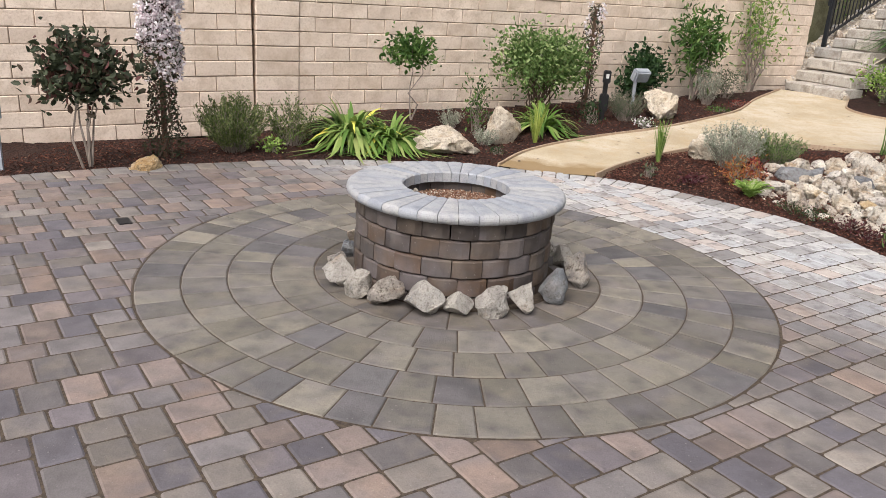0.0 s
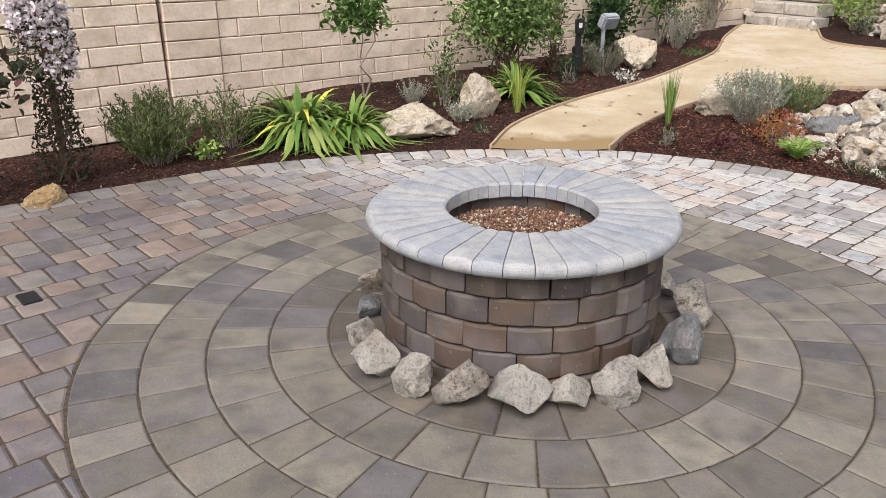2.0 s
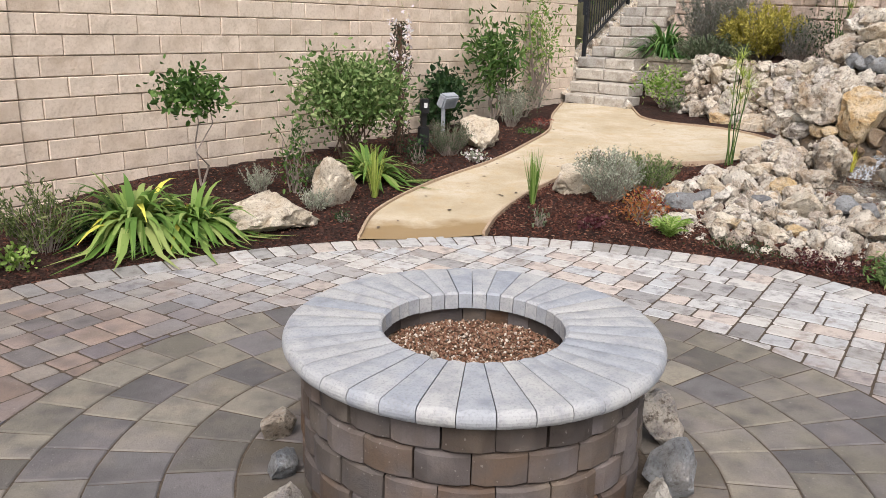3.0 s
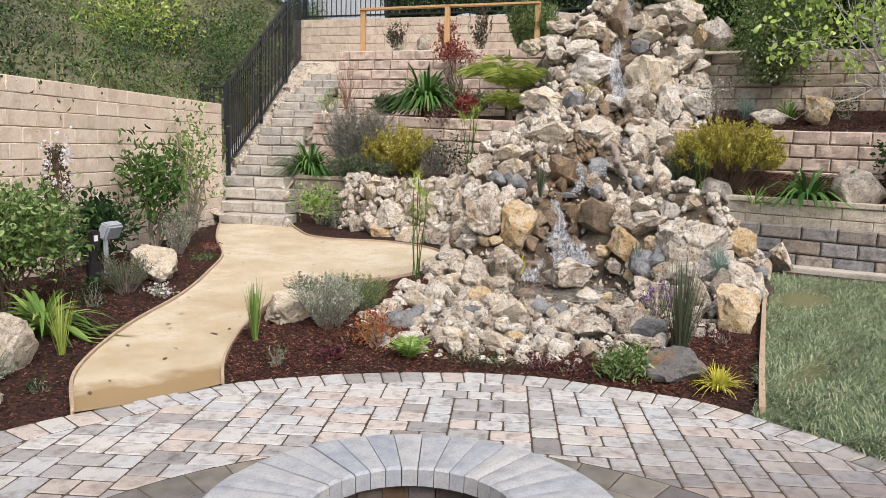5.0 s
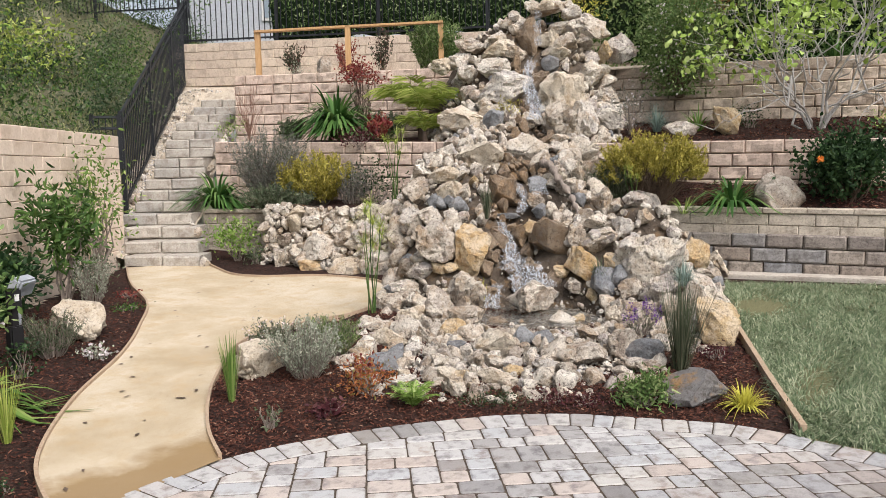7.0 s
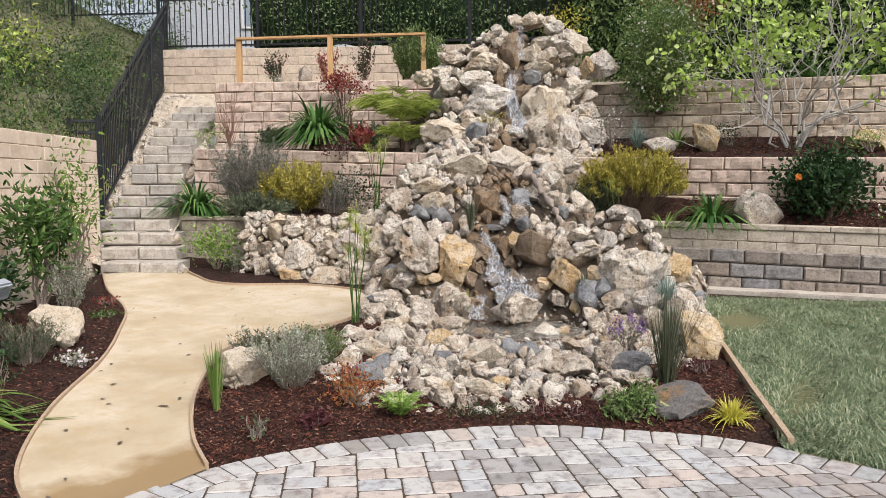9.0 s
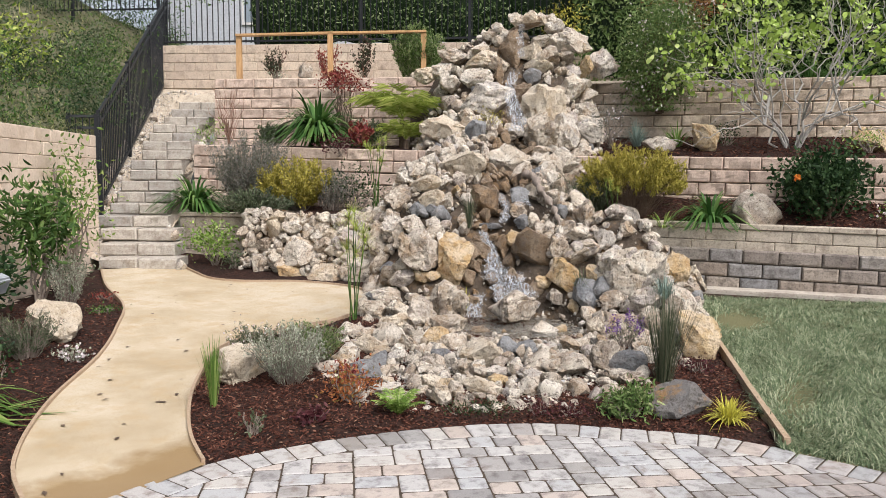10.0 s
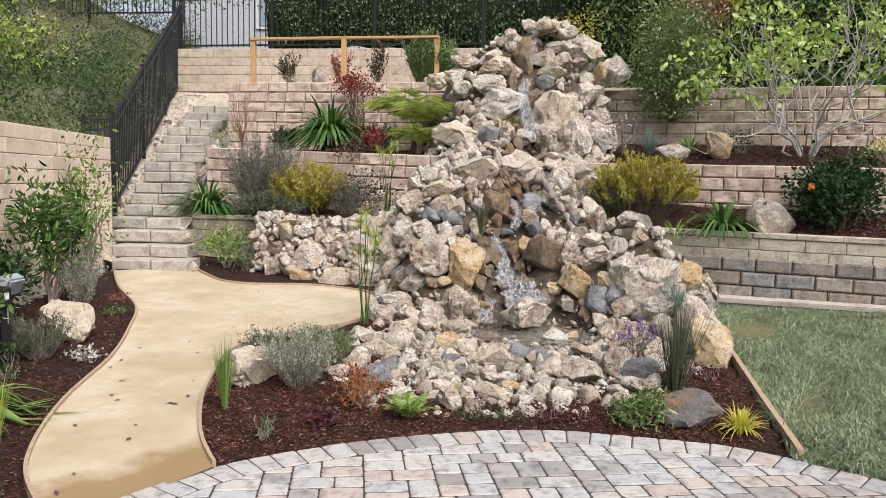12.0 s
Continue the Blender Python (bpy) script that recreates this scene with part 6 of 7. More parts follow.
def bend(a, b, n=5, wob=0.04, rise_=0.0):
    a, b = np.array(a, float), np.array(b, float)
    ln = np.linalg.norm(b - a)
    out = []
    for i in range(n):
        t = i / (n - 1)
        p = a + (b - a) * t + pr.normal(size=3) * wob * ln * math.sin(math.pi * t)
        p[2] += rise_ * ln * math.sin(math.pi * t)
        out.append(Vector(p))
    return out


def spot(p):
    """Place and turn of a plant; on the lower beds a plant given without height stands on the mulch."""
    if len(p) == 2:
        return pose(p[0], p[1], bed_z(p[0], p[1]) - 0.01)
    return pose(p[0], p[1], p[2])


def shrub(p, high, wide, mat, label, n=900, leaf=0.05, aspect=0.5, trunk=0.35, bark=None, clumps=16, flower=None, nflower=0, fsize=0.03, squash=1.0, stems_n=None, name="shrub", category="shrub", group="", shell=0.55):
    """A leafy shrub: stems, a crown of clumped leaves, and flowers."""
    ob = thing(name, None, label, category, spot(p), group)
    zc_, rz, rx = high * (trunk + 1) / 2, high * (1 - trunk) / 2, wide / 2
    c = unit(pr.normal(size=(clumps, 3))) * (shell + (1 - shell) * pr.random((clumps, 1))) * np.array((rx, rx, rz)) * 0.80
    c[:, 2] += zc_
    part("branchwork", stems([bend((pr.normal() * 0.02, pr.normal() * 0.02, -0.03), q, 5, 0.06) for q in c[: (stems_n or clumps)]], max(0.005, high * 0.012), 0.003).mesh("branchwork", bark or M_BARK), ob)
    which = pr.integers(0, clumps, n)
    spread_ = 0.30 * np.array((rx, rx, rz * squash)) * (1 + 4.0 / clumps)
    pts = c[which] + pr.normal(size=(n, 3)) * spread_
    pts[:, 2] = np.maximum(pts[:, 2], 0.02)
    v, f = leaves(pts, np.full(n, leaf), aspect, 0.3, out=0.8 * unit(pts - np.array((0, 0, zc_))))
    part("foliage", np_mesh("foliage", v, f, mat), ob)
    if flower:
        k = pr.integers(0, n, nflower)
        q = pts[k] + unit(pts[k] - np.array((0, 0, zc_ * 0.6))) * leaf * 0.8
        q = np.repeat(q, 6, axis=0) + pr.normal(size=(6 * nflower, 3)) * fsize * 0.25
        v, f = leaves(q, np.full(6 * nflower, fsize), 0.8, 0.2)
        part("blossom", np_mesh("blossom", v, f, flower), ob)
    return ob


def strap_plant(p, high, wide, mat, label, n=70, width=0.017, yellow=0, droop=0.55, group=""):
    """A clump of arching strap leaves."""
    ob = thing("strap_leaf_plant", None, label, "plant", spot(p), group)
    def clump(k, m):
        a = pr.uniform(0, 2 * math.pi, k)
        lean = pr.uniform(0.10, 1.0, k) ** 0.8
        d = np.stack((np.cos(a) * lean * wide / high * 0.62, np.sin(a) * lean * wide / high * 0.62, np.full(k, 1.0)), 1)
        r = np.stack((np.cos(a), np.sin(a), np.zeros(k)), 1) * pr.uniform(0, 0.22, k)[:, None] * wide * 0.4
        v, f = blades(r, d, high * 1.05, width, droop * (0.4 + lean), 6)
        v[:, 2] = np.maximum(v[:, 2], 0.0)
        return np_mesh("foliage", v, f, m)
    part("foliage", clump(n, mat), ob)
    if yellow:
        part("faded_foliage", clump(yellow, M_YELLOWLEAF), ob, None, "faded yellow leaves")
    return ob


def tuft(p, high, wide, mat, label, n=120, width=0.003, droop=0.25, name="grass_tuft", group=""):
    ob = thing(name, None, label, "grass", spot(p), group)
    a = pr.uniform(0, 2 * math.pi, n)
    lean = pr.random(n)
    d = np.stack((np.cos(a) * lean * wide / high * 0.5, np.sin(a) * lean * wide / high * 0.5, np.ones(n)), 1)
    r = np.stack((np.cos(a), np.sin(a), np.zeros(n)), 1) * pr.random(n)[:, None] * wide * 0.12
    v, f = blades(r, d, high, width, droop * (0.3 + lean), 5, 0.35)
    part("tussock", np_mesh("tussock", v, f, mat), ob)
    return ob


def twiggy(p, high, wide, mat, label, n=70, per=26, leaf=0.022, aspect=0.22, bark=None, tip=None, name="shrub", lean=1.0, ntip=10, group="", low=0.25):
    """A shrub of many thin upright stems set with narrow leaves."""
    ob = thing(name, None, label, "shrub", spot(p), group)
    lines, pts, out, tips = [], [], [], []
    for _ in range(n):
        a, r = pr.uniform(0, 2 * math.pi), math.sqrt(pr.random())
        h = high * pr.uniform(0.55, 1.0) * (1 - 0.25 * r * r)
        foot = np.array((math.cos(a), math.sin(a), 0)) * wide * 0.13 * r
        top = np.array((math.cos(a) * wide * 0.5 * r * lean, math.sin(a) * wide * 0.5 * r * lean, h))
        ln = bend(foot, top, 5, 0.035, 0.03)
        lines.append(ln)
        ar = np.array([tuple(q) for q in ln])
        t = low + (1 - low) * pr.random(per)
        k = np.minimum((t * 4).astype(int), 3)
        fr = (t * 4 - k)[:, None]
        pts.append(ar[k] * (1 - fr) + ar[k + 1] * fr + pr.normal(size=(per, 3)) * leaf * 0.35)
        out.append(np.repeat(unit((ar[4] - ar[0])[None]), per, 0))
        tips.append(ar[4])
    part("branchwork", stems(lines, 0.0035, 0.0012, 4).mesh("branchwork", bark or M_BARK), ob)
    q = np.concatenate(pts)
    v, f = leaves(q, np.full(len(q), leaf), aspect, 0.2, out=np.concatenate(out) * 1.2)
    part("foliage", np_mesh("foliage", v, f, mat), ob)
    if tip:
        tt = np.repeat(np.array(tips), ntip, 0) + pr.normal(size=(n * ntip, 3)) * np.array((0.008, 0.008, 0.03))
        v, f = leaves(tt, np.full(len(tt), 0.014), 0.7, 0.3)
        part("blossom", np_mesh("blossom", v, f, tip), ob)
    return ob


def fern(p, length, n, mat, label, name="fern", trunk=0.0, rise_=0.9, leaflets=26, lw=0.010, ll=0.30, category="fern"):
    """A crown of feathered fronds, each a part of its own."""
    ob = thing(name, None, label, category, spot(p))
    if trunk:
        part("trunk", stems([bend((0, 0, -0.05), (0, 0, trunk), 4, 0.02)], 0.05, 0.04, 8).mesh("trunk", M_DARKBARK), ob)
    for k in range(n):
        a = 2 * math.pi * (k + pr.uniform(-0.3, 0.3)) / n
        e = rise_ * (pr.uniform(0.55, 1.0) if trunk else pr.uniform(0.72, 1.2))
        L = length * pr.uniform(0.75, 1.1)
        s = Soup()
        spine = []
        for i in range(9):
            t = i / 8
            r = L * t * math.cos(min(1.3, e)) + (0.24 if trunk else 0.22) * L * t * t
            z = trunk + L * t * math.sin(min(1.3, e)) - (0.46 if trunk else 0.42) * L * t ** 2.2
            spine.append(Vector((math.cos(a) * r, math.sin(a) * r, max(z, 0.01))))
        s.add(*tube(spine, [0.006 - 0.0005 * i for i in range(9)], 4))
        sd = Vector((-math.sin(a), math.cos(a), 0))
        for i in range(leaflets):
            t = 0.15 + 0.85 * i / leaflets
            q = along(spine, t)
            fw = (along(spine, min(1, t + 0.05)) - along(spine, max(0, t - 0.05))).normalized()
            w = L * ll * math.sin(math.pi * (0.12 + 0.82 * t)) ** 0.8
            for sg in (-1, 1):
                tip = q + sd * (sg * w * 0.78) + fw * (w * 0.58) - Vector((0, 0, w * float(pr.uniform(0.10, 0.60))))
                mid = q.lerp(tip, 0.5) + Vector((0, 0, 0.06 * w))
                s.add([q, mid + fw * lw, tip, mid - fw * lw], [(0, 1, 2), (0, 2, 3)])
        part("frond", s.mesh("frond", mat), ob)
    return ob


def reeds(p, high, n, label, spread_=0.10):
    """Tall bare stalks that end in a mop of fine threads."""
    ob = thing("papyrus", None, label, "plant", spot(p))
    for _ in range(n):
        a = pr.uniform(0, 6.28)
        top = np.array((math.cos(a) * spread_ * pr.random() * 1.6, math.sin(a) * spread_ * pr.random() * 1.6, high * pr.uniform(0.6, 1.0)))
        stalk = part("stalk", stems([bend((pr.normal() * 0.02, pr.normal() * 0.02, -0.02), top, 5, 0.02)], 0.0065, 0.0035, 5).mesh("stalk", M_LEAF), ob)
        k = 46
        d = unit(pr.normal(size=(k, 3)) + np.array((0, 0, 0.9)))
        v, f = blades(np.repeat(top[None], k, 0), d, 0.16 * high, 0.0022, 0.3, 3)
        part("head", np_mesh("head", v, f, M_PALM), stalk, None, "feathery yellow-green head")
    return ob


def column_vine(p, high, r, label, nleaf=1500, nflower=520):
    """A flowering climber tied to a stake."""
    ob = thing("flowering_vine", None, label, "vine", spot(p))
    part("stake", from_bm("stake", box_bm(0.04, 0.04, high * 0.97, 0.004, at=(0, 0, high * 0.48)), M_STAKE), ob)
    part("branchwork", stems([[Vector((r * 0.5 * math.cos(t * 1.3 + k), r * 0.5 * math.sin(t * 1.3 + k), high * t / 9)) for t in range(10)] for k in range(5)], 0.007, 0.003).mesh("branchwork", M_DARKBARK), ob)
    z = high * pr.random(nleaf) ** 0.85
    a = pr.uniform(0, 6.28, nleaf)
    rr = r * (0.55 + 0.6 * pr.random(nleaf)) * (1 + 0.25 * np.sin(z * 9))
    q = np.stack((rr * np.cos(a), rr * np.sin(a), z), 1)
    v, f = leaves(q, np.full(nleaf, 0.035), 0.4, -0.2)
    part("foliage", np_mesh("foliage", v, f, M_LEAFPURPLE), ob)
    heads = 16
    hz_, ha = high * (0.42 + 0.60 * pr.random(heads) ** 0.6), pr.uniform(0, 6.28, heads)
    pick_ = pr.integers(0, heads, nflower)
    z = hz_[pick_] + pr.normal(size=nflower) * 0.06
    a = ha[pick_] + pr.normal(size=nflower) * 0.6
    rr = r * (0.8 + 0.55 * pr.random(nflower))
    q = np.repeat(np.stack((rr * np.cos(a), rr * np.sin(a), z), 1), 5, 0) + pr.normal(size=(5 * nflower, 3)) * 0.009
    v, f = leaves(q, np.full(len(q), 0.024), 0.75, 0.2)
    part("blossom", np_mesh("blossom", v, f, M_PETALW), ob, None, "white and pale pink star flowers")
    return ob


def lone_rock(p, size, meshes, stretch, label, turn=None, sink=0.35, name="boulder"):
    z = p[2] if len(p) == 3 else bed_z(p[0], p[1])
    t = turn or (float(pr.uniform(-15, 15)), float(pr.uniform(-15, 15)), float(pr.uniform(0, 360)))
    return thing(name, meshes[int(pr.integers(0, len(meshes)))], label, "rock", pose(p[0], p[1], z + size * stretch[2] * (0.78 - sink), *t) @ Matrix.Diagonal((size * stretch[0], size * stretch[1], size * stretch[2], 1)))


# -- bed along the garden wall, from the meter box to the steps
box_ob = thing("meter_box", None, "small grey utility box on two posts beside the wall", "utility box", spot((-3.42, 5.66)))
part("box", from_bm("box", box_bm(0.11, 0.10, 0.15, 0.012, at=(0, 0, 0.46)), M_GREYMETAL), box_ob)
part("cover", from_bm("cover", box_bm(0.08, 0.012, 0.10, 0.004, at=(0.02, -0.056, 0.47)), M_WHITE), box_ob, None, "pale cover plate")
for sx in (-0.035, 0.035):
    part("post", from_bm("post", box_bm(0.022, 0.022, 0.42, at=(sx, 0, 0.19)), M_GREYMETAL), box_ob)
thing("drain", from_bm("drain", box_bm(0.13, 0.08, 0.012, 0.003), M_BLACK), "small dark drain grate set into the pavers", "drain", pose(-2.03, 4.62, 0.001, 0, 0, -55))

shrub((-2.86, 6.00), 0.98, 0.60, M_LEAFPURPLE, "rose standard with dark bronze-green leaves on pale canes", 1900, 0.062, 0.6, 0.56, M_BARK, 14, stems_n=5, name="rose_tree", category="tree")
column_vine((-2.46, 6.52), 1.42, 0.135, "tall star jasmine column with white and pink blossoms", 3000, 900)
lone_rock((-2.43, 6.02), 0.13, OCHRES, (1.1, 0.8, 0.75), "small ochre stone at the patio's edge")
twiggy((-1.96, 6.84), 0.56, 0.66, M_ROSEMARY, "upright rosemary bush with narrow green leaves", 150, 52, 0.034, 0.24)
twiggy((-1.50, 7.16), 0.50, 0.54, M_ROSEMARY, "sparse twiggy lavender bush with pale bare stems", 44, 26, 0.036, 0.28)
shrub((-1.62, 6.86), 0.13, 0.24, M_LEAFBRIGHT, "small bright green ground plant", 160, 0.035, 0.6, 0.05)
shrub((-1.28, 7.38), 0.26, 0.34, M_LEAFDARK, "low dark green shrub behind the strap leaves", 320, 0.030, 0.5, 0.1)
strap_plant((-0.98, 7.36), 0.54, 0.80, M_STRAP, "large clump of light green arching strap leaves", 190, 0.036, 8, 1.0)
strap_plant((-0.62, 7.40), 0.46, 0.66, M_STRAP, "large clump of light green strap leaves with some yellow ones", 130, 0.034, 12, 1.0)
shrub((-1.02, 7.02), 0.07, 0.20, M_LEAF, "tiny green ground cover plant", 120, 0.022, 0.6, 0.05)
lone_rock((-0.06, 7.46), 0.25, CREAMS[:1], (1.25, 0.85, 0.66), "low broad cream boulder in the mulch", (4, -6, 25))
shrub((-0.50, 8.34), 0.86, 0.44, M_LEAF, "small standard rose with a green head on a bare stem", 620, 0.056, 0.62, 0.60, M_BARK, 9, stems_n=2, name="rose_tree", category="tree")
shrub((0.22, 8.18), 0.62, 0.30, M_LEAF, "slender young shrub with light green leaves", 300, 0.040, 0.5, 0.15)
twiggy((-0.05, 8.22), 0.26, 0.36, M_SILVER, "low silvery grey herb in the mulch", 40, 22, 0.022, 0.3)
twiggy((0.30, 7.78), 0.22, 0.30, M_SILVER, "low silvery grey herb beside the boulder", 36, 22, 0.022, 0.3)
twiggy((0.42, 8.46), 0.22, 0.30, M_GREYGREEN, "low grey-green herb near the wall", 36, 20, 0.022, 0.3)
shrub((0.42, 7.42), 0.10, 0.16, M_LEAFDARK, "tiny dark green plant in the mulch", 140, 0.018, 0.5, 0.05)
lone_rock((0.50, 7.96), 0.205, CREAMS[1:2], (0.95, 0.75, 1.15), "upright pointed grey-cream boulder", (5, 4, 60))
strap_plant((0.94, 8.52), 0.48, 0.62, M_STRAP, "clump of green arching strap leaves", 90, 0.030, 0, 0.95)
tuft((0.84, 8.02), 0.38, 0.20, M_PALM, "upright yellow-green grass tuft", 80, 0.003, 0.12)
shrub((0.92, 9.16), 0.96, 0.84, M_LEAFMID, "large rounded bush with fine mid-green leaves", 6200, 0.050, 0.55, 0.30, M_DARKBARK, 26, M_PETALW, 10, 0.03)
column_vine((1.56, 9.60), 1.30, 0.10, "jasmine vine tied to a dark stake with pale blossoms", 1100, 80)
shrub((1.55, 9.02), 0.26, 0.26, M_LEAFDARK, "small dark green plant beside the light", 200, 0.030, 0.6, 0.1)
shrub((2.42, 10.62), 0.66, 0.60, M_LEAFDARK, "dark green rose bush with broad leaves", 1100, 0.065, 0.65, 0.22, M_DARKBARK, 16)
twiggy((2.02, 9.36), 0.42, 0.52, M_GREYGREEN, "rounded grey-green lavender bush", 90, 30, 0.026, 0.22)
shrub((2.16, 9.04), 0.12, 0.28, M_SILVER, "low silver ground plant with white flowers", 160, 0.024, 0.6, 0.05, flower=M_PETALW, nflower=24, fsize=0.02)
lone_rock((2.52, 9.78), 0.235, CREAMS[2:3], (1.30, 0.80, 1.10), "squared cream boulder beside the path", (3, 2, 75))
shrub((3.24, 10.92), 1.30, 0.66, M_LEAF, "young citrus tree with glossy green leaves and pale stem", 820, 0.105, 0.30, 0.32, M_BARK, 20, stems_n=8, name="young_tree", category="tree")
twiggy((3.36, 10.66), 0.62, 0.42, M_SILVER, "open silver-leaved shrub near the wall", 60, 22, 0.028, 0.3)
shrub((3.80, 11.22), 0.42, 0.55, M_GREYGREEN, "soft grey-green mounded shrub", 500, 0.034, 0.5, 0.1)
shrub((3.38, 10.18), 0.08, 0.30, M_LEAF, "flat green ground cover plant", 140, 0.026, 0.6, 0.05)
shrub((3.82, 10.72), 0.10, 0.26, M_LEAFRED, "low dark red ground cover plant", 120, 0.024, 0.6, 0.05)
espalier = shrub((4.34, 11.88), 1.50, 0.78, M_STRAP, "climbing shrub trained on a pale stake beside the steps", 700, 0.062, 0.45, 0.22, M_BARK, 20, stems_n=14, name="young_tree", category="tree")
part("stake", from_bm("stake", box_bm(0.022, 0.022, 1.3, 0.003, at=(0, 0, 0.64)), M_BARK), espalier, pose(0, 0, 0, 0, -9, 0), "thin pale stake")
shrub((2.62, 10.92), 0.52, 0.44, M_LEAFDARK, "dark green shrub against the wall", 500, 0.050, 0.5, 0.2, M_DARKBARK, 12)

light_ob = thing("garden_light", None, "black transformer box on a stake beside the jasmine", "garden light", spot((1.74, 9.36)))
part("post", from_bm("post", box_bm(0.05, 0.05, 0.50, 0.004, at=(0, 0, 0.24)), M_BLACK), light_ob)
part("box", from_bm("box", box_bm(0.085, 0.07, 0.15, 0.010, at=(0, -0.02, 0.52)), M_BLACK), light_ob)
part("box", from_bm("box", box_bm(0.10, 0.08, 0.20, 0.010, at=(0, 0.0, 0.22)), M_BLACK), light_ob)
part("plate", from_bm("plate", box_bm(0.035, 0.004, 0.05, 0.001, at=(0, -0.058, 0.53)), M_WHITE), light_ob, None, "small white label plate")
flood = thing("floodlight", None, "grey landscape floodlight on a short stake", "floodlight", spot((2.30, 10.16)) @ pose(0, 0, 0, 0, 0, 205))
part("stake", from_bm("stake", box_bm(0.034, 0.034, 0.40, 0.003, at=(0.05, 0, 0.18)), M_GREYMETAL), flood)
part("housing", from_bm("housing", box_bm(0.23, 0.11, 0.16, 0.018), M_GREYMETAL), flood, pose(-0.02, 0, 0.43, -25, 0, 0))
part("lens", from_bm("lens", box_bm(0.16, 0.006, 0.10, 0.002), plain("lamp_glass", (0.45, 0.50, 0.55), 0.1)), flood, pose(-0.02, 0, 0.43, -25, 0, 0) @ pose(0, 0.052, 0), "pale glass lens")

# -- bed in front of the waterfall
tuft((1.98, 7.44), 0.37, 0.16, M_STRAP, "upright green and straw grass tuft beside the path", 95, 0.0034, 0.08)
lone_rock((2.56, 7.78), 0.24, CREAMS[3:4], (1.2, 0.8, 0.70), "cream boulder half hidden by a silver bush", (0, 8, 20))
twiggy((2.64, 7.36), 0.46, 0.62, M_SILVER, "dense silver-leaved bush with pale stems", 120, 26, 0.026, 0.26, tip=M_SILVER)
twiggy((3.12, 7.52), 0.38, 0.60, M_LEAFMID, "bright green rosemary-like shrub", 120, 34, 0.026, 0.2)
twiggy((2.92, 7.92), 0.34, 0.50, M_GREYGREEN, "grey-green shrub with tiny white flowers", 70, 26, 0.026, 0.25, tip=M_PETALW, ntip=2)
shrub((2.55, 6.78), 0.26, 0.32, M_RUST, "rust-orange leafed low shrub", 420, 0.030, 0.4, 0.05)
shrub((2.72, 6.92), 0.22, 0.22, M_LEAFRED, "small red-leafed shrub beside rocks", 200, 0.028, 0.5, 0.1)
fern((2.50, 6.38), 0.27, 17, M_LEAFBRIGHT, "bright green young fern in the mulch", rise_=1.25, leaflets=22, lw=0.0045, ll=0.20)
shrub((2.12, 6.78), 0.09, 0.20, M_LEAFWINE, "low dark wine-red ground plant", 150, 0.036, 0.6, 0.05)
shrub((1.78, 6.95), 0.20, 0.14, M_GREYGREEN, "tiny grey-green seedling in the mulch", 60, 0.03, 0.5, 0.1)
for q in ((2.76, 6.05), (2.86, 5.86)):
    shrub(q, 0.07, 0.34, M_LEAFDARK, "flat creeping green ground cover", 260, 0.016, 0.5, 0.0)
for q in ((2.98, 5.62), (3.04, 5.42)):
    shrub(q, 0.08, 0.28, M_LEAFWINE, "low purple-green creeping plant", 200, 0.020, 0.5, 0.0)
shrub((3.17, 5.08), 0.21, 0.30, M_LEAFMID, "leafy green perennial beside a boulder", 700, 0.042, 0.32, 0.0)
lone_rock((3.36, 4.82), 0.15, GREYRUST, (1.30, 0.85, 0.95), "rounded grey and rust boulder at the patio's edge", (0, 8, -62), 0.30)
tuft((3.32, 4.50), 0.18, 0.30, M_YELLOWLEAF, "bright yellow arching ornamental grass", 190, 0.005, 0.6)
tuft((4.00, 5.04), 0.58, 0.50, M_SEDGE, "tall dark reed-like grass clump", 230, 0.0026, 0.06)
shrub((4.35, 4.86), 0.14, 0.24, M_LEAFWINE, "small dark red perennial beside reeds", 160, 0.024, 0.5, 0.05)
reeds((4.42, 8.02), 1.05, 7, "tall papyrus stalks with feathery heads")
shrub((6.08, 11.34), 0.52, 0.62, M_LEAFBRIGHT, "variegated light green bush beside the steps", 600, 0.050, 0.55, 0.12)
shrub((6.0, 10.95), 0.26, 0.34, M_GREYGREEN, "low grey-green plant beside the steps", 240, 0.034, 0.5, 0.1)
tuft(hp(6.9, 1.92, 0.44), 0.24, 0.46, M_BLUEGRASS, "blue-grey fescue tuft growing among rocks", 200, 0.003, 0.55)
tuft(hp(7.2, 1.25, 0.42), 0.26, 0.24, M_GREYGREEN, "thin green grass tuft among wet rocks", 60, 0.003, 0.3)
tuft(hp(8.15, 0.27, 0.98), 0.34, 0.20, M_SEDGE, "green and straw rush beside the fall", 70, 0.004, 0.1)
tuft(hp(7.15, 0.20, 0.28), 0.20, 0.14, M_YELLOWLEAF, "small yellow-green rush at the pool", 40, 0.003, 0.2)
twiggy(hp(6.0, 1.38, 0.20), 0.28, 0.30, M_GREYGREEN, "sage with purple flower spikes among rocks", 24, 8, 0.024, 0.4, tip=M_PETALP, ntip=16)
twiggy(hp(9.2, 1.35, 1.25), 0.36, 0.42, M_GREYGREEN, "dry grey-green wiry plant among rocks", 50, 14, 0.022, 0.2)
shrub(hp(10.9, 0.60, 2.18), 0.29, 0.34, M_GOLD, "yellow-green succulent among the rocks", 160, 0.03, 0.5, 0.1)
shrub(hp(9.1, -0.45, 1.22), 0.10, 0.28, M_LEAFBRIGHT, "bright green moss-like plant on the rocks", 160, 0.024, 0.5, 0.0)

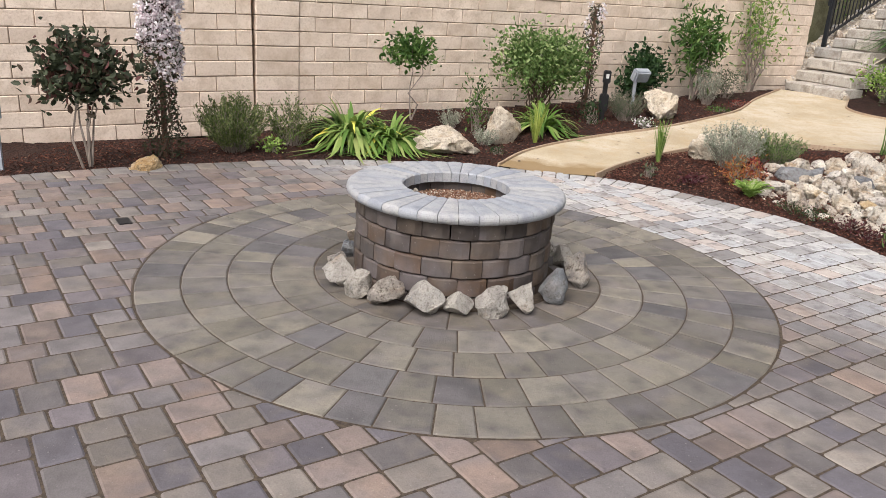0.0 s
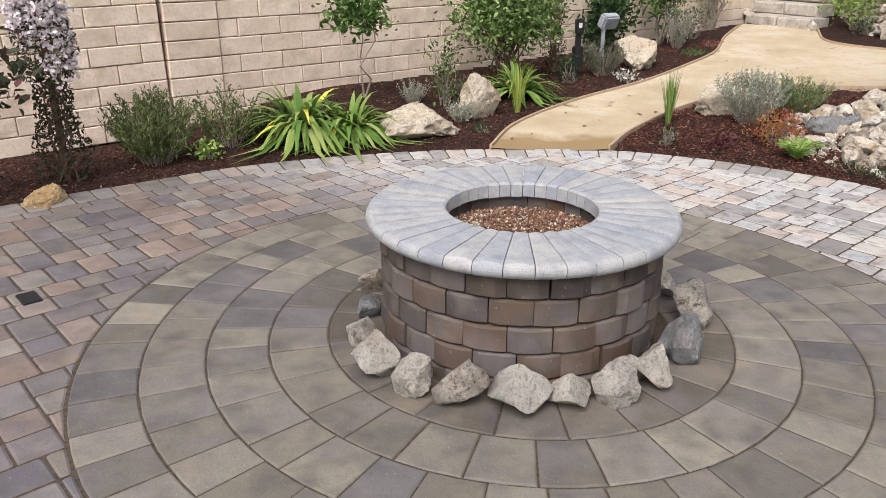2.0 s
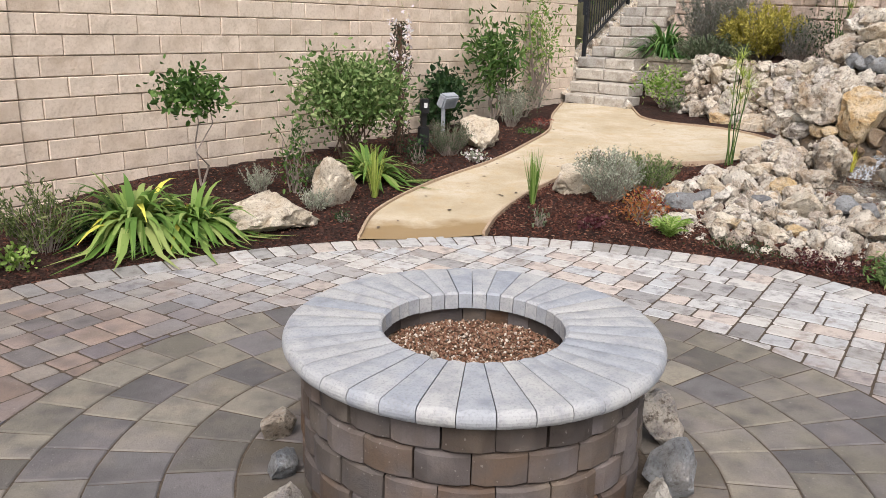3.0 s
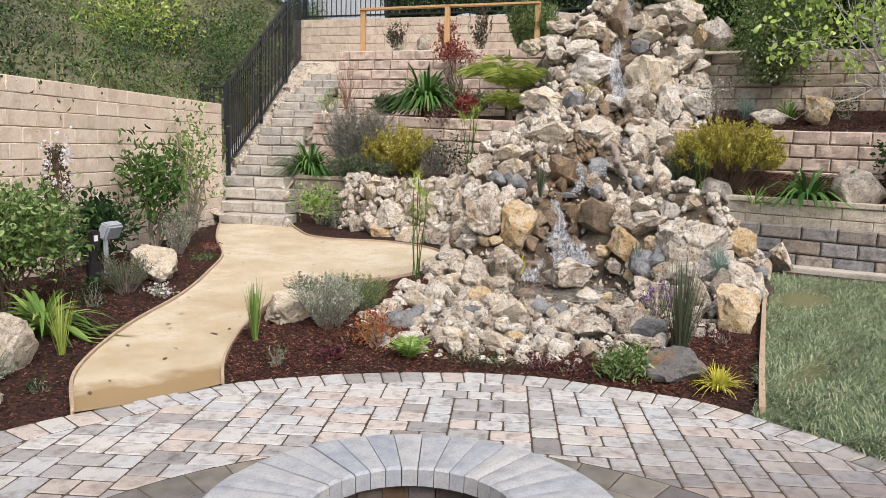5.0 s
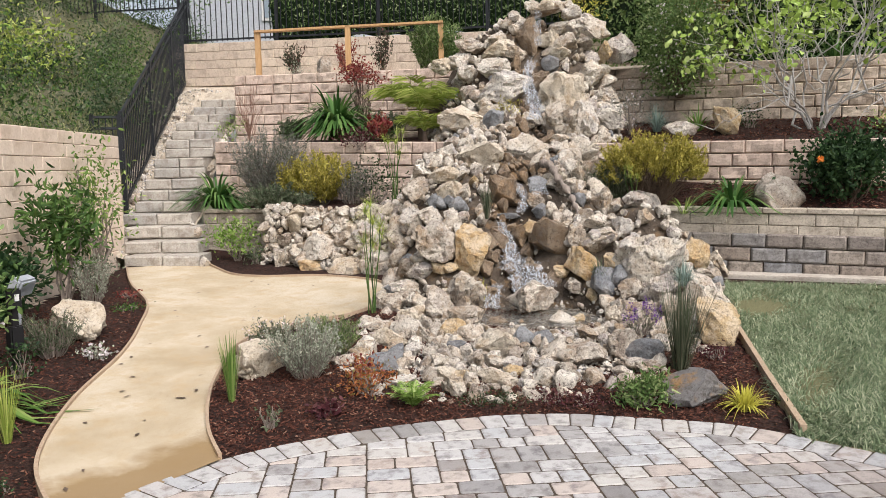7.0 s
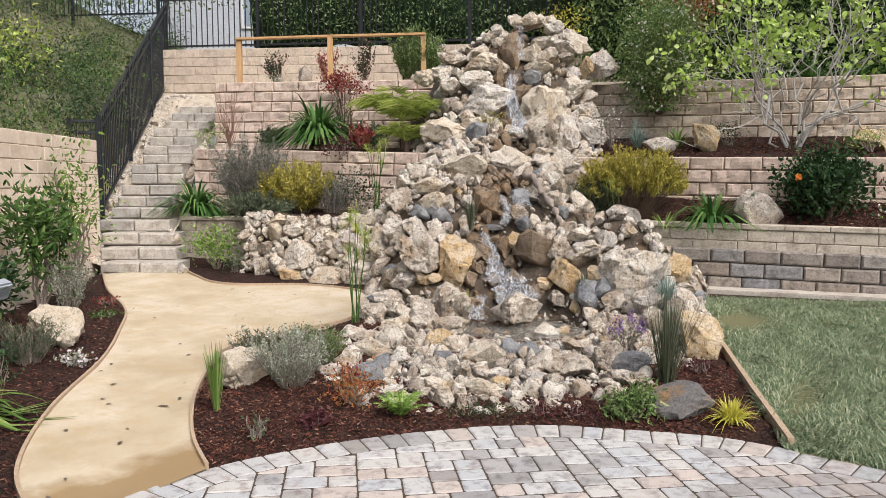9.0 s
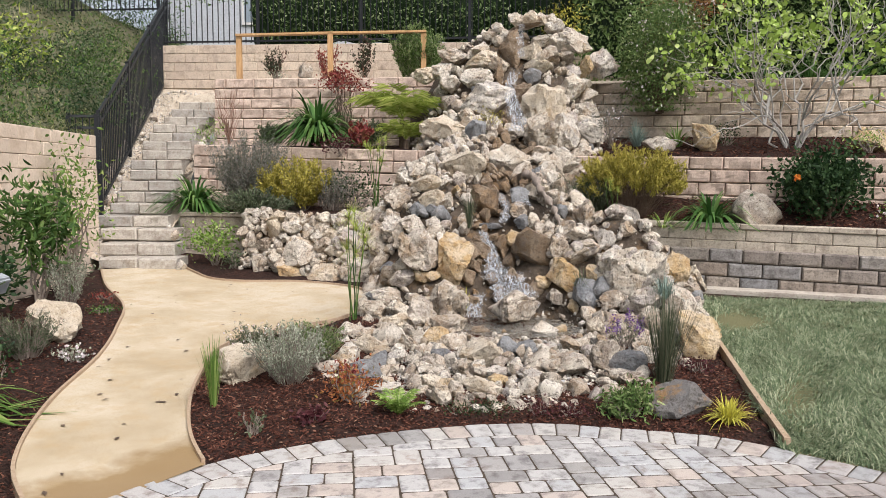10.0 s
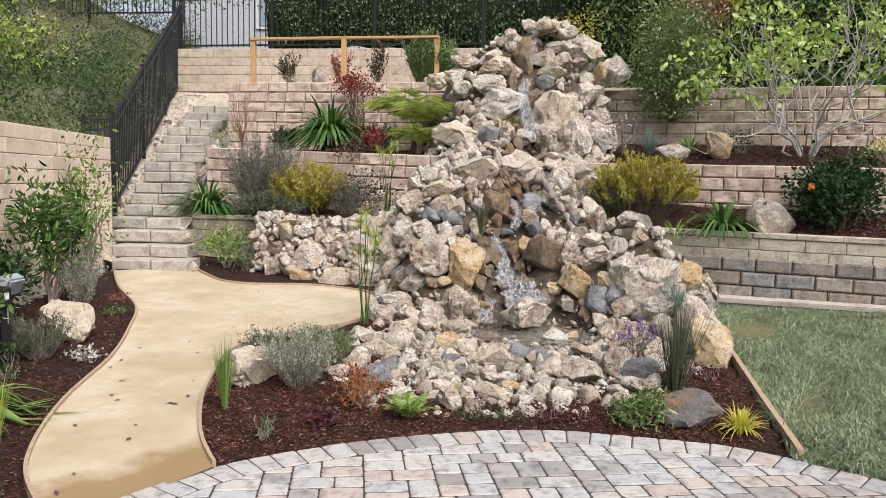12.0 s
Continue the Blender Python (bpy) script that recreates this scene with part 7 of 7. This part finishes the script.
# -- lower terrace
strap_plant(hp(10.95, -3.36, 1.05), 0.81, 0.94, M_STRAPDARK, "clump of arching green strap leaves beside the steps", 150, 0.026, 0, 1.0)
twiggy(hp(10.85, -2.58, 1.03), 1.27, 1.30, M_LAVENDER, "tall grey-purple lavender bush with dry flower spikes", 220, 60, 0.040, 0.26, tip=M_LAVENDER, ntip=8)
twiggy(hp(10.75, -1.98, 1.05), 0.86, 1.23, M_GOLD, "dense golden-yellow feathery shrub", 237, 74, 0.051, 0.31)
twiggy(hp(10.65, -1.45, 1.05), 0.73, 0.81, M_LAVENDER, "grey wiry shrub with bare twigs", 87, 30, 0.034, 0.28)
shrub(hp(10.6, -1.12, 1.05), 0.65, 0.65, M_LEAFDARK, "dark blue-green leafy shrub on the terrace", 500, 0.045, 0.4, 0.1)
reeds(hp(10.1, -0.84, 1.08), 1.0, 7, "tall papyrus stalks on the terrace")
shrub(hp(10.3, -0.55, 1.08), 0.39, 0.52, M_GREYGREEN, "low grey-green plant on the terrace", 260, 0.036, 0.4, 0.1)
twiggy(hp(10.2, -2.35, 1.0), 0.44, 1.17, M_GREYGREEN, "trailing grey-green plant over the low wall", 100, 44, 0.048, 0.35)
twiggy(hp(10.05, 2.34, 1.0), 1.06, 1.15, M_GOLD, "wide golden broom-like shrub", 250, 64, 0.046, 0.30, bark=M_DARKBARK, lean=1.3, low=0.72)
twiggy(hp(10.15, 1.85, 1.0), 0.65, 0.65, M_GREYGREEN, "dry grey-green shrub against the rocks", 75, 40, 0.048, 0.28)
reeds(hp(9.55, 2.02, 0.93), 0.62, 4, "short papyrus stalks beside the rocks")
lone_rock(tuple(hp(9.72, 2.22, 0.96)), 0.22, COBBLES, (1.15, 0.9, 0.95), "grey speckled boulder on the terrace")
strap_plant(hp(9.52, 3.16, 0.93), 0.73, 0.86, M_STRAPDARK, "clump of green strap leaves on the terrace", 85, 0.026, 0, 0.95)
strap_plant(hp(9.55, 2.62, 0.93), 0.31, 0.62, M_LEAFBRIGHT, "small low strap-leaf plant on the terrace", 36, 0.012)
lone_rock(tuple(hp(9.42, 3.62, 0.95)), 0.30, COBBLES[3:4], (1.0, 0.9, 1.05), "large grey-white pitted boulder on the terrace", sink=0.15)
shrub(hp(9.35, 4.42, 0.92), 0.98, 0.92, M_LEAFDARK, "dense dark green rose bush with one orange bloom", 3600, 0.066, 0.6, 0.18, M_DARKBARK, 34)
orange = hp(8.95, 3.92, 1.52)
v, f = leaves(np.array([orange]) + pr.normal(size=(26, 3)) * 0.014, np.full(26, 0.05), 0.8, 0.5)
thing("rose_bloom", np_mesh("rose_bloom", v, f, M_PETALO), "open orange rose bloom on the dark bush", "flower")
shrub(hp(9.2, 5.15, 0.92), 0.28, 0.42, M_LEAFBRIGHT, "low light green plant with white flowers", 260, 0.036, 0.5, 0.05, flower=M_PETALW, nflower=30, fsize=0.024)

# -- middle terrace
strap_plant(hp(12.0, -1.86, 2.02), 1.08, 1.0, M_STRAPDARK, "large dark green strap-leaf clump on the terrace", 330, 0.036, 0, 1.0)
shrub(hp(12.65, -1.55, 2.10), 1.22, 0.72, M_LEAFRED, "red and orange leafed shrub above the strap leaves", 620, 0.056, 0.5, 0.66, M_DARKBARK, 18)
shrub(hp(11.12, -1.42, 1.84), 0.28, 0.66, M_LEAFWINE, "dark red plant spilling over the terrace wall", 560, 0.036, 0.5, 0.0)
twiggy(hp(11.7, -1.2, 1.98), 0.46, 0.40, M_LEAFRED, "slender red-leafed shrub on the terrace", 25, 30, 0.068, 0.56)
twiggy(hp(12.0, -1.15, 2.0), 0.47, 0.65, M_GREYGREEN, "grey-green shrub on the terrace", 75, 40, 0.051, 0.35)
fern(hp(12.2, -0.62, 2.02), 0.98, 21, M_PALM, "pygmy date palm with arching yellow-green fronds", "palm", 0.42, 1.30, 24, 0.0046, 0.40, "palm")
fern(hp(11.9, -0.55, 2.0), 0.62, 12, M_PALM, "small date palm with arching fronds", "palm", 0.10, 1.35, 26, 0.0055, 0.44, "palm")
bare = thing("bare_shrub", None, "small leafless shrub with reddish twigs", "shrub", Matrix.Translation(hp(12.2, -3.22, 2.0)))
bl = []
for _ in range(26):
    a = pr.uniform(0, 6.28)
    bl.append(bend((0, 0, 0.15 * pr.random()), (math.cos(a) * 0.42 * pr.random(), math.sin(a) * 0.42 * pr.random(), pr.uniform(0.6, 1.05)), 5, 0.05))
part("branchwork", stems(bl, 0.007, 0.002, 4).mesh("branchwork", wood_material("red_twig", (0.22, 0.12, 0.09), (0.34, 0.22, 0.17))), bare)
shrub(hp(12.0, -3.42, 2.0), 0.39, 0.44, M_LEAFBRIGHT, "small pale variegated plant beside the steps", 240, 0.034, 0.5, 0.05)
twiggy(hp(12.2, -2.6, 2.0), 0.44, 0.52, M_GREYGREEN, "small grey-green shrub on the terrace", 50, 37, 0.051, 0.35)
lone_rock(tuple(hp(11.05, 3.55, 1.93)), 0.30, OCHRES, (1.0, 0.85, 0.95), "ochre boulder on the middle terrace", sink=0.15)
lone_rock(tuple(hp(11.2, 3.02, 1.95)), 0.21, ROCKS, (1.35, 0.8, 0.65), "pale flat boulder on the middle terrace")
tuft(hp(11.5, 2.74, 1.99), 0.42, 0.50, M_BLUEGRASS, "blue-grey grass mound on the terrace", 240, 0.004, 0.6)
shrub(hp(11.5, 2.38, 1.99), 0.68, 0.65, M_LAVENDER, "grey-pink flowering shrub beside the rocks", 480, 0.030, 0.5, 0.1, flower=M_PETALW, nflower=40, fsize=0.02)
strap_plant(hp(11.4, 3.28, 1.97), 0.47, 0.65, M_STRAP, "small strap-leaf plant on the terrace", 40, 0.014)
shrub(hp(11.2, 3.92, 1.95), 0.44, 0.47, M_LEAFDARK, "small dark blue-green shrub on the terrace", 300, 0.034, 0.5, 0.1)
lone_rock(tuple(hp(10.2, 5.45, 1.89)), 0.30, OCHRES, (1.5, 0.8, 0.7), "long ochre boulder on the middle terrace")
shrub(hp(9.9, 5.2, 1.87), 0.26, 0.59, M_LEAFBRIGHT, "low pale green plant beside a boulder", 200, 0.034, 0.5, 0.0)

# the fig, almost bare
fig = thing("fig_tree", None, "spreading fig tree with bare grey branches and sparse young leaves", "tree", Matrix.Translation(hp(10.75, 4.62, 1.91)))
limbs, ends = [], []


def grow(a, d, length, r, depth):
    b = a + d * length
    pts = [a]
    for i in range(1, 5):
        t = i / 4
        w = Vector(tuple(float(q) for q in pr.normal(size=3))) * length * 0.075
        pts.append(a.lerp(b, t) + Vector((0, 0, 0.10 * length * math.sin(math.pi * t))) + w * math.sin(math.pi * t))
    limbs.append((pts, r))
    if depth == 0:
        ends.extend([b, a.lerp(b, 0.6)])
        return
    for _ in range(3 if depth > 1 else 2):
        nd = (d + Vector(tuple(float(q) for q in pr.normal(size=3))) * 0.52 + Vector((0, 0, 0.20))).normalized()
        grow(pts[int(pr.integers(2, 5))], nd, length * float(pr.uniform(0.62, 0.85)), r * 0.58, depth - 1)


for k in range(9):
    a = 2 * math.pi * k / 9 + float(pr.uniform(-0.2, 0.2))
    e = float(pr.uniform(0.50, 1.35))
    grow(Vector((0.05 * math.cos(a), 0.05 * math.sin(a), -0.05)), Vector((math.cos(a) * math.cos(e), math.sin(a) * math.cos(e), math.sin(e))), float(pr.uniform(0.90, 1.25)), 0.022, 3)
ls = Soup()
for pts, r in limbs:
    ls.add(*tube(pts, [r * (1 - 0.10 * i) for i in range(5)], 6))
part("branchwork", ls.mesh("branchwork", wood_material("fig_bark", (0.30, 0.285, 0.265), (0.52, 0.50, 0.475))), fig)
en = np.array([tuple(e) for e in ends])
en = en[en[:, 2] > 0.55]
tufts = en[pr.permutation(len(en))[:190]]
pick = tufts[pr.integers(0, len(tufts), 1700)] + pr.normal(size=(1700, 3)) * 0.085
v, f = leaves(pick, np.full(1700, 0.085), 0.75, 0.4)
part("foliage", np_mesh("foliage", v, f, M_FIGLEAF), fig, None, "sparse bright green young leaves")

# -- upper terrace and the hedge behind the fence
shrub(hp(12.2, 3.22, 2.55), 1.80, 1.16, M_LEAFMID, "big rounded dense shrub with tiny white and pink flowers", 15000, 0.048, 0.45, 0.04, M_DARKBARK, 60, M_PETALW, 240, 0.030, shell=0.75)
shrub(hp(12.62, 3.66, 3.15), 1.80, 1.15, M_RUST, "reddish flowering shrub above the wall", 2400, 0.042, 0.4, 0.35, M_DARKBARK, 22, M_PETALW, 170, 0.028)
lone_rock(tuple(hp(13.5, -2.28, 3.18)), 0.18, COBBLES, (0.9, 0.8, 1.2), "upright grey boulder on the upper terrace", sink=0.1)
for d_, b_, h_, m_, lab in ((13.9, -2.85, 0.75, M_LEAFPURPLE, "thin purple-leafed young shrub with bare stems"), (13.9, -1.35, 0.95, M_LEAFPURPLE, "tall thin young shrub with dark leaves"), (14.2, -2.0, 0.8, M_LEAFRED, "thin red-leafed young shrub with bare stems")):
    twiggy(hp(d_, b_, 3.2), h_, 0.55, m_, lab, 24, 20, 0.055, 0.4, bark=M_DARKBARK)
twiggy(hp(13.7, -0.45, 3.1), 1.20, 1.05, M_LEAFMID, "feathery green asparagus fern behind the rail", 137, 68, 0.060, 0.28)
tuft(hp(13.9, -0.15, 3.2), 1.0, 0.8, M_LEAF, "tall green grass-like plant behind the rail", 160, 0.006, 0.4)
shrub(hp(13.6, -2.75, 3.18), 0.21, 0.39, M_SILVER, "small silver plant on the upper terrace", 140, 0.03, 0.5, 0.0)
shrub(hp(13.3, 2.0, 3.7), 0.72, 0.72, M_YELLOWLEAF, "yellow-flowered shrub behind the top of the fall", 400, 0.05, 0.4, 0.1, M_DARKBARK, 10)
tuft(hp(13.2, 1.75, 3.7), 0.6, 0.5, M_GOLD, "dry grass tuft behind the top of the fall", 120, 0.004, 0.4)
for k in range(9):
    b_ = 4.3 + 0.55 * k
    strap_plant(hp(12.35 - 0.42 * (b_ - 4.05) + 0.2, b_, 3.02 - 0.02 * b_), 0.62, 0.75, M_STRAPDARK, "strap-leaf plant along the top of the terrace wall", 50, 0.02, group="strap plants on the wall top")


def leaf_mass(name, label, pts, size, mat, category="hedge", aspect=0.45, up=0.1):
    v, f = leaves(pts, np.full(len(pts), size), aspect, up, oval=False)
    return thing(name, np_mesh(name, v, f, mat), label, category, kind="stuff")


def hedge(d0, b0, d1, b1, z0, high, thick, n, mat, label, size=0.085, core=True):
    """A leafy hedge; an added closed sheet inside it carries the inner shade in its colour."""
    t = pr.random(n)
    front = pr.random(n) < 0.7
    d = d0 + (d1 - d0) * t + thick * np.where(front, -0.5 + 0.25 * pr.random(n), pr.random(n) - 0.5)
    b = b0 + (b1 - b0) * t
    bump = np.array([0.28 * noise.noise(Vector((float(q) * 1.1, 0, 3))) for q in b])
    z = z0 + (high + bump) * pr.random(n) ** 0.8
    p = np.array([tuple(hp(float(q), float(r), float(s_))) for q, r, s_ in zip(d, b, z)])
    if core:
        # added filler sheet closes gaps between leaves; its near-black is painted shade
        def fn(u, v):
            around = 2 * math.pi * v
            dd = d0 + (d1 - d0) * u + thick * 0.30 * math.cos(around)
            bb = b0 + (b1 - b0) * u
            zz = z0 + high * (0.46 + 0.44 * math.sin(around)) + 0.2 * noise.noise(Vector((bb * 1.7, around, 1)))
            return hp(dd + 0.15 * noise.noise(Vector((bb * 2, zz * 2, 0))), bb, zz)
        thing("hedge_core", grid_mesh("hedge_core", 60, 14, fn, M_HEDGESHADE), "added near-black filler that stands for the shade inside the hedge", "hedge", kind="stuff")
    return leaf_mass("hedge", label, p, size, mat)


hedge(16.1, -3.7, 15.2, 4.6, 4.1, 2.5, 0.9, 15000, M_HEDGE, "dense dark green hedge behind the iron fence")
hedge(16.4, -5.4, 16.1, -3.6, 4.9, 1.9, 0.5, 900, M_HEDGE, "thin end of the hedge with gaps behind the iron fence", core=False)
hedge(14.6, 2.2, 12.6, 9.5, 3.0, 3.6, 1.2, 24000, M_LEAFMID, "tall dark green hedge above the terrace wall", 0.10)
hedge(13.6, 4.4, 11.8, 9.5, 3.0, 1.9, 0.7, 5200, M_HEDGE, "light green foliage above the terrace wall", 0.075, False)
hedge(21.0, -16.0, 18.0, -5.0, 5.4, 2.8, 1.6, 9000, M_HEDGE, "trees at the top of the hillside", 0.14, False)
house = thing("house", None, "pale grey-blue house beyond the hedge", "house", Matrix.Translation(hp(21.0, 0.0, 4.6)))
hang = math.degrees(math.atan2(HR.y, HR.x))
part("wall", from_bm("wall", box_bm(16.0, 0.3, 6.0, at=(0, 0, 2.6)), M_HOUSE), house, pose(0, 0, 0, 0, 0, hang))
roof_bm = box_bm(17.0, 5.0, 0.25, at=(0, 2.0, 5.7))
part("roof", from_bm("roof", roof_bm, plain("roof_tile", (0.25, 0.18, 0.15), 0.9)), house, pose(0, 0, 0, 0, 0, hang))
for wx in (-5.0, -2.2, 0.6):
    win = part("window", from_bm("window", box_bm(1.5, 0.08, 1.2, at=(wx, -0.17, 1.6)), M_WHITE), house, pose(0, 0, 0, 0, 0, hang))
    part("pane", from_bm("pane", box_bm(1.34, 0.03, 1.04, at=(wx, -0.21, 1.6)), plain("window_glass", (0.30, 0.36, 0.42), 0.1)), win)

# -- hillside growth
n = 9000
u_, v_ = pr.random(n), pr.random(n) ** 1.3 * 0.72
p = np.array([tuple(bank(float(a), float(b))) for a, b in zip(u_, v_)])
v, f = blades(p, pr.normal(size=(n, 3)) * 0.5 + np.array((0, 0, 1.0)), 0.46, 0.0055, 0.8, 4, 0.5)
thing("hillside_grass", np_mesh("hillside_grass", v, f, M_WILD), "long wild grass on the hillside", "grass", kind="stuff")
cl = 170
cu, cv = pr.random(cl), pr.random(cl) ** 1.2 * 0.7
cc = np.array([tuple(bank(float(a), float(b))) for a, b in zip(cu, cv)])
for m_, lab, share in ((M_LEAF, "green scrub growing on the hillside", 0), (M_GREYGREEN, "grey-green brush on the hillside", 1), (M_LEAFDARK, "dark green leafy scrub on the hillside", 2)):
    mine = cc[share::3]
    k = 30000
    q = mine[pr.integers(0, len(mine), k)] + np.abs(pr.normal(size=(k, 3))) * np.array((0, 0, 0.46)) + pr.normal(size=(k, 3)) * np.array((0.27, 0.27, 0.10))
    leaf_mass("scrub", lab, q, 0.060, m_, "scrub", 0.4, 0.5)
shrub(hp(12.4, -6.9, 2.6), 1.62, 1.95, M_PALM, "yellow-green leafy shrub on the hillside", 1500, 0.10, 0.4, 0.1, M_DARKBARK, 22)
shrub(hp(12.2, -7.3, 2.6), 1.43, 1.95, M_LEAFBRIGHT, "bright green leafy shrub on the hillside", 700, 0.12, 0.4, 0.1, M_DARKBARK, 18)
# vine on the raking fence
k = 420
t = pr.random(k)
q = np.array([tuple(hp(10.75 + 5.35 * float(a), -4.56 - 0.82 * float(a), 1.30 + 2.42 * float(a) + 1.2 * float(b))) for a, b in zip(t, pr.random(k))]) + pr.normal(size=(k, 3)) * 0.03
keepv = np.array([noise.noise(Vector((float(a[0]) * 2.2, float(a[1]) * 2.2, float(a[2]) * 2.2))) > -0.02 for a in q])
leaf_mass("fence_vine", "sparse climbing vine on the raking fence", q[keepv], 0.06, M_LEAF, "vine", 0.5)

# -- lawn blades
n = 120000
u_, v_ = pr.random(n) * 0.55, pr.random(n) ** 1.1
near_u = np.array([tuple(lawn_point(float(a), float(b))) for a, b in zip(u_, v_)])
thin = np.array([noise.noise(Vector((float(q[0]) * 1.9, float(q[1]) * 1.9, 8))) for q in near_u])
swirl = np.array([noise.noise(Vector((float(q[0]) * 2.6, float(q[1]) * 2.6, 3))) for q in near_u]) * 4.0
bare_ = np.exp(-((near_u[:, 0] - 6.35) / 0.55) ** 2 - ((near_u[:, 1] - 4.82) / 0.36) ** 2) * 1.25 + np.exp(-((near_u[:, 0] - 3.9) / 0.8) ** 2 - ((near_u[:, 1] - 4.15) / 0.16) ** 2)
keep_ = (bare_ * 0.95 + np.maximum(0, -thin - 0.25) * 0.5) < pr.random(n)
near_u, swirl = near_u[keep_], swirl[keep_]
lay = np.stack((np.cos(swirl), np.sin(swirl), np.zeros(len(swirl))), 1) * 0.75
v, f = blades(near_u, pr.normal(size=(len(near_u), 3)) * 0.45 + lay + np.array((0, 0, 0.9)), 0.075, 0.0036, 0.75, 3, 0.5)
thing("lawn_grass", np_mesh("lawn_grass", v, f, M_GRASS), "short soft green lawn blades", "grass", kind="stuff")

# -- loose bark chips
ch = Soup()
cr = random.Random(5)
count = 0
while count < 32000:
    if cr.random() < 0.62:
        x, y = cr.uniform(-3.6, 5.2), cr.uniform(4.3, 11.8)
    else:
        x, y = cr.uniform(1.4, 4.6), cr.uniform(4.4, 8.0)
    e = patio_edge(x, y)[0]
    if e > -0.015 or e < -4.6 or wall_distance(x, y) < 0.03 or in_path(x, y):
        continue
    d_, b_ = hill(x, y)
    side = (Vector((x, y)) - LAWN_EDGE[0]).cross((LAWN_EDGE[2] - LAWN_EDGE[0]).normalized())
    if side > -0.03:
        continue
    l, w = cr.uniform(0.005, 0.016), cr.uniform(0.0018, 0.0045)
    m = pose(x, y, bed_z(x, y) + cr.uniform(0.0, 0.012), cr.uniform(-35, 35), cr.uniform(-35, 35), cr.uniform(0, 360))
    ch.add([m @ Vector(q) for q in ((-l, -w, 0), (l, -w, 0), (l, w, 0), (-l, w, 0), (-l * 0.8, 0, 0.006), (l * 0.8, 0, 0.006))], [(0, 1, 5, 4), (2, 3, 4, 5), (1, 2, 5), (3, 0, 4)])
    count += 1
thing("bark_chips", ch.mesh("bark_chips", M_CHIP), "loose shredded red-brown bark chips", "mulch", kind="stuff")
tch = Soup()
for _ in range(7000):
    t1 = cr.random() < 0.5
    b_ = cr.uniform(1.8, 6.5)
    f0, f1 = (10.05 - 0.42 * (b_ - 1.7), 11.0 - 0.42 * (b_ - 1.6)) if t1 else (11.05 - 0.42 * (b_ - 1.6), 13.1 - 0.42 * (b_ - 1.8))
    v_ = cr.random()
    z_ = (0.98 + 0.38 * v_ if t1 else 1.84 + 0.42 * v_) - 0.02 * b_
    p = hp(f0 + (f1 - f0) * v_, b_, z_ + 0.008)
    l, w = cr.uniform(0.010, 0.030), cr.uniform(0.004, 0.009)
    m = pose(p.x, p.y, p.z, cr.uniform(-35, 35), cr.uniform(-35, 35), cr.uniform(0, 360))
    tch.add([m @ Vector(q) for q in ((-l, -w, 0), (l, -w, 0), (l, w, 0), (-l, w, 0), (-l * 0.8, 0, 0.008), (l * 0.8, 0, 0.008))], [(0, 1, 5, 4), (2, 3, 4, 5), (1, 2, 5), (3, 0, 4)])
thing("bark_chips", tch.mesh("bark_chips", M_CHIP), "loose red-brown bark chips on the terraces", "mulch", kind="stuff")
# dead leaves on the path
for k in range(36):
    u, w = cr.random() * 0.9 + 0.05, cr.random() * 0.7 + 0.05
    q = path_point(u, w)
    l = cr.uniform(0.016, 0.032)
    thing("dead_leaf", raw("dead_leaf", [(-l, 0, 0.002), (0, l * 0.45, 0.006), (l, 0, 0.004), (0, -l * 0.45, 0.006)], [(0, 3, 2), (0, 2, 1)], M_DARKBARK), "small dry brown leaf lying on the path", "leaf", pose(q[0], q[1], q[2] + 0.004, 0, 0, cr.uniform(0, 360)), "dry leaves on the path")

# ---------------------------------------------------------------- patio pieces nearest to the walk
for vs, fs, m in near_pieces:
    part("paver", raw("paver", vs, fs, M_PAVER), patio, m)
for k in range(len(RINGS) - 1):
    r1, r0 = RINGS[k], RINGS[k + 1]
    n = (54, 46, 38, 30, 22)[k]
    cuts = [2 * math.pi * (i + prng.uniform(-0.13, 0.13)) / n for i in range(n)]
    turn = prng.uniform(0, 1)
    for i in range(n):
        a0, a1 = cuts[i] + turn, (cuts[(i + 1) % n] + (2 * math.pi if i == n - 1 else 0)) + turn
        mid = (a0 + a1) / 2
        c = RING_C + Vector((math.cos(mid), math.sin(mid))) * ((r0 + r1) / 2)
        poly = [RING_C + Vector((math.cos(a), math.sin(a))) * r - c for r, a in ((r0, a0), (r1 - 0.001, a0), (r1, mid), (r1 - 0.001, a1), (r0, a1), (r0, mid))]
        if area(poly) < 0:
            poly = poly[::-1]
        vs, fs = slab(poly, chamfer=0.007, gap=0.0022)
        part("ring_paver", raw("ring_paver", vs, fs, M_RING if k < 4 else M_INNERRING), patio, pose(c.x, c.y, prng.uniform(-0.0003, 0.0018), prng.gauss(0, 0.25), prng.gauss(0, 0.25)))
for vs, fs, m in border_meshes:
    part("border_paver", raw("border_paver", vs, fs, M_BORDER), patio, m)
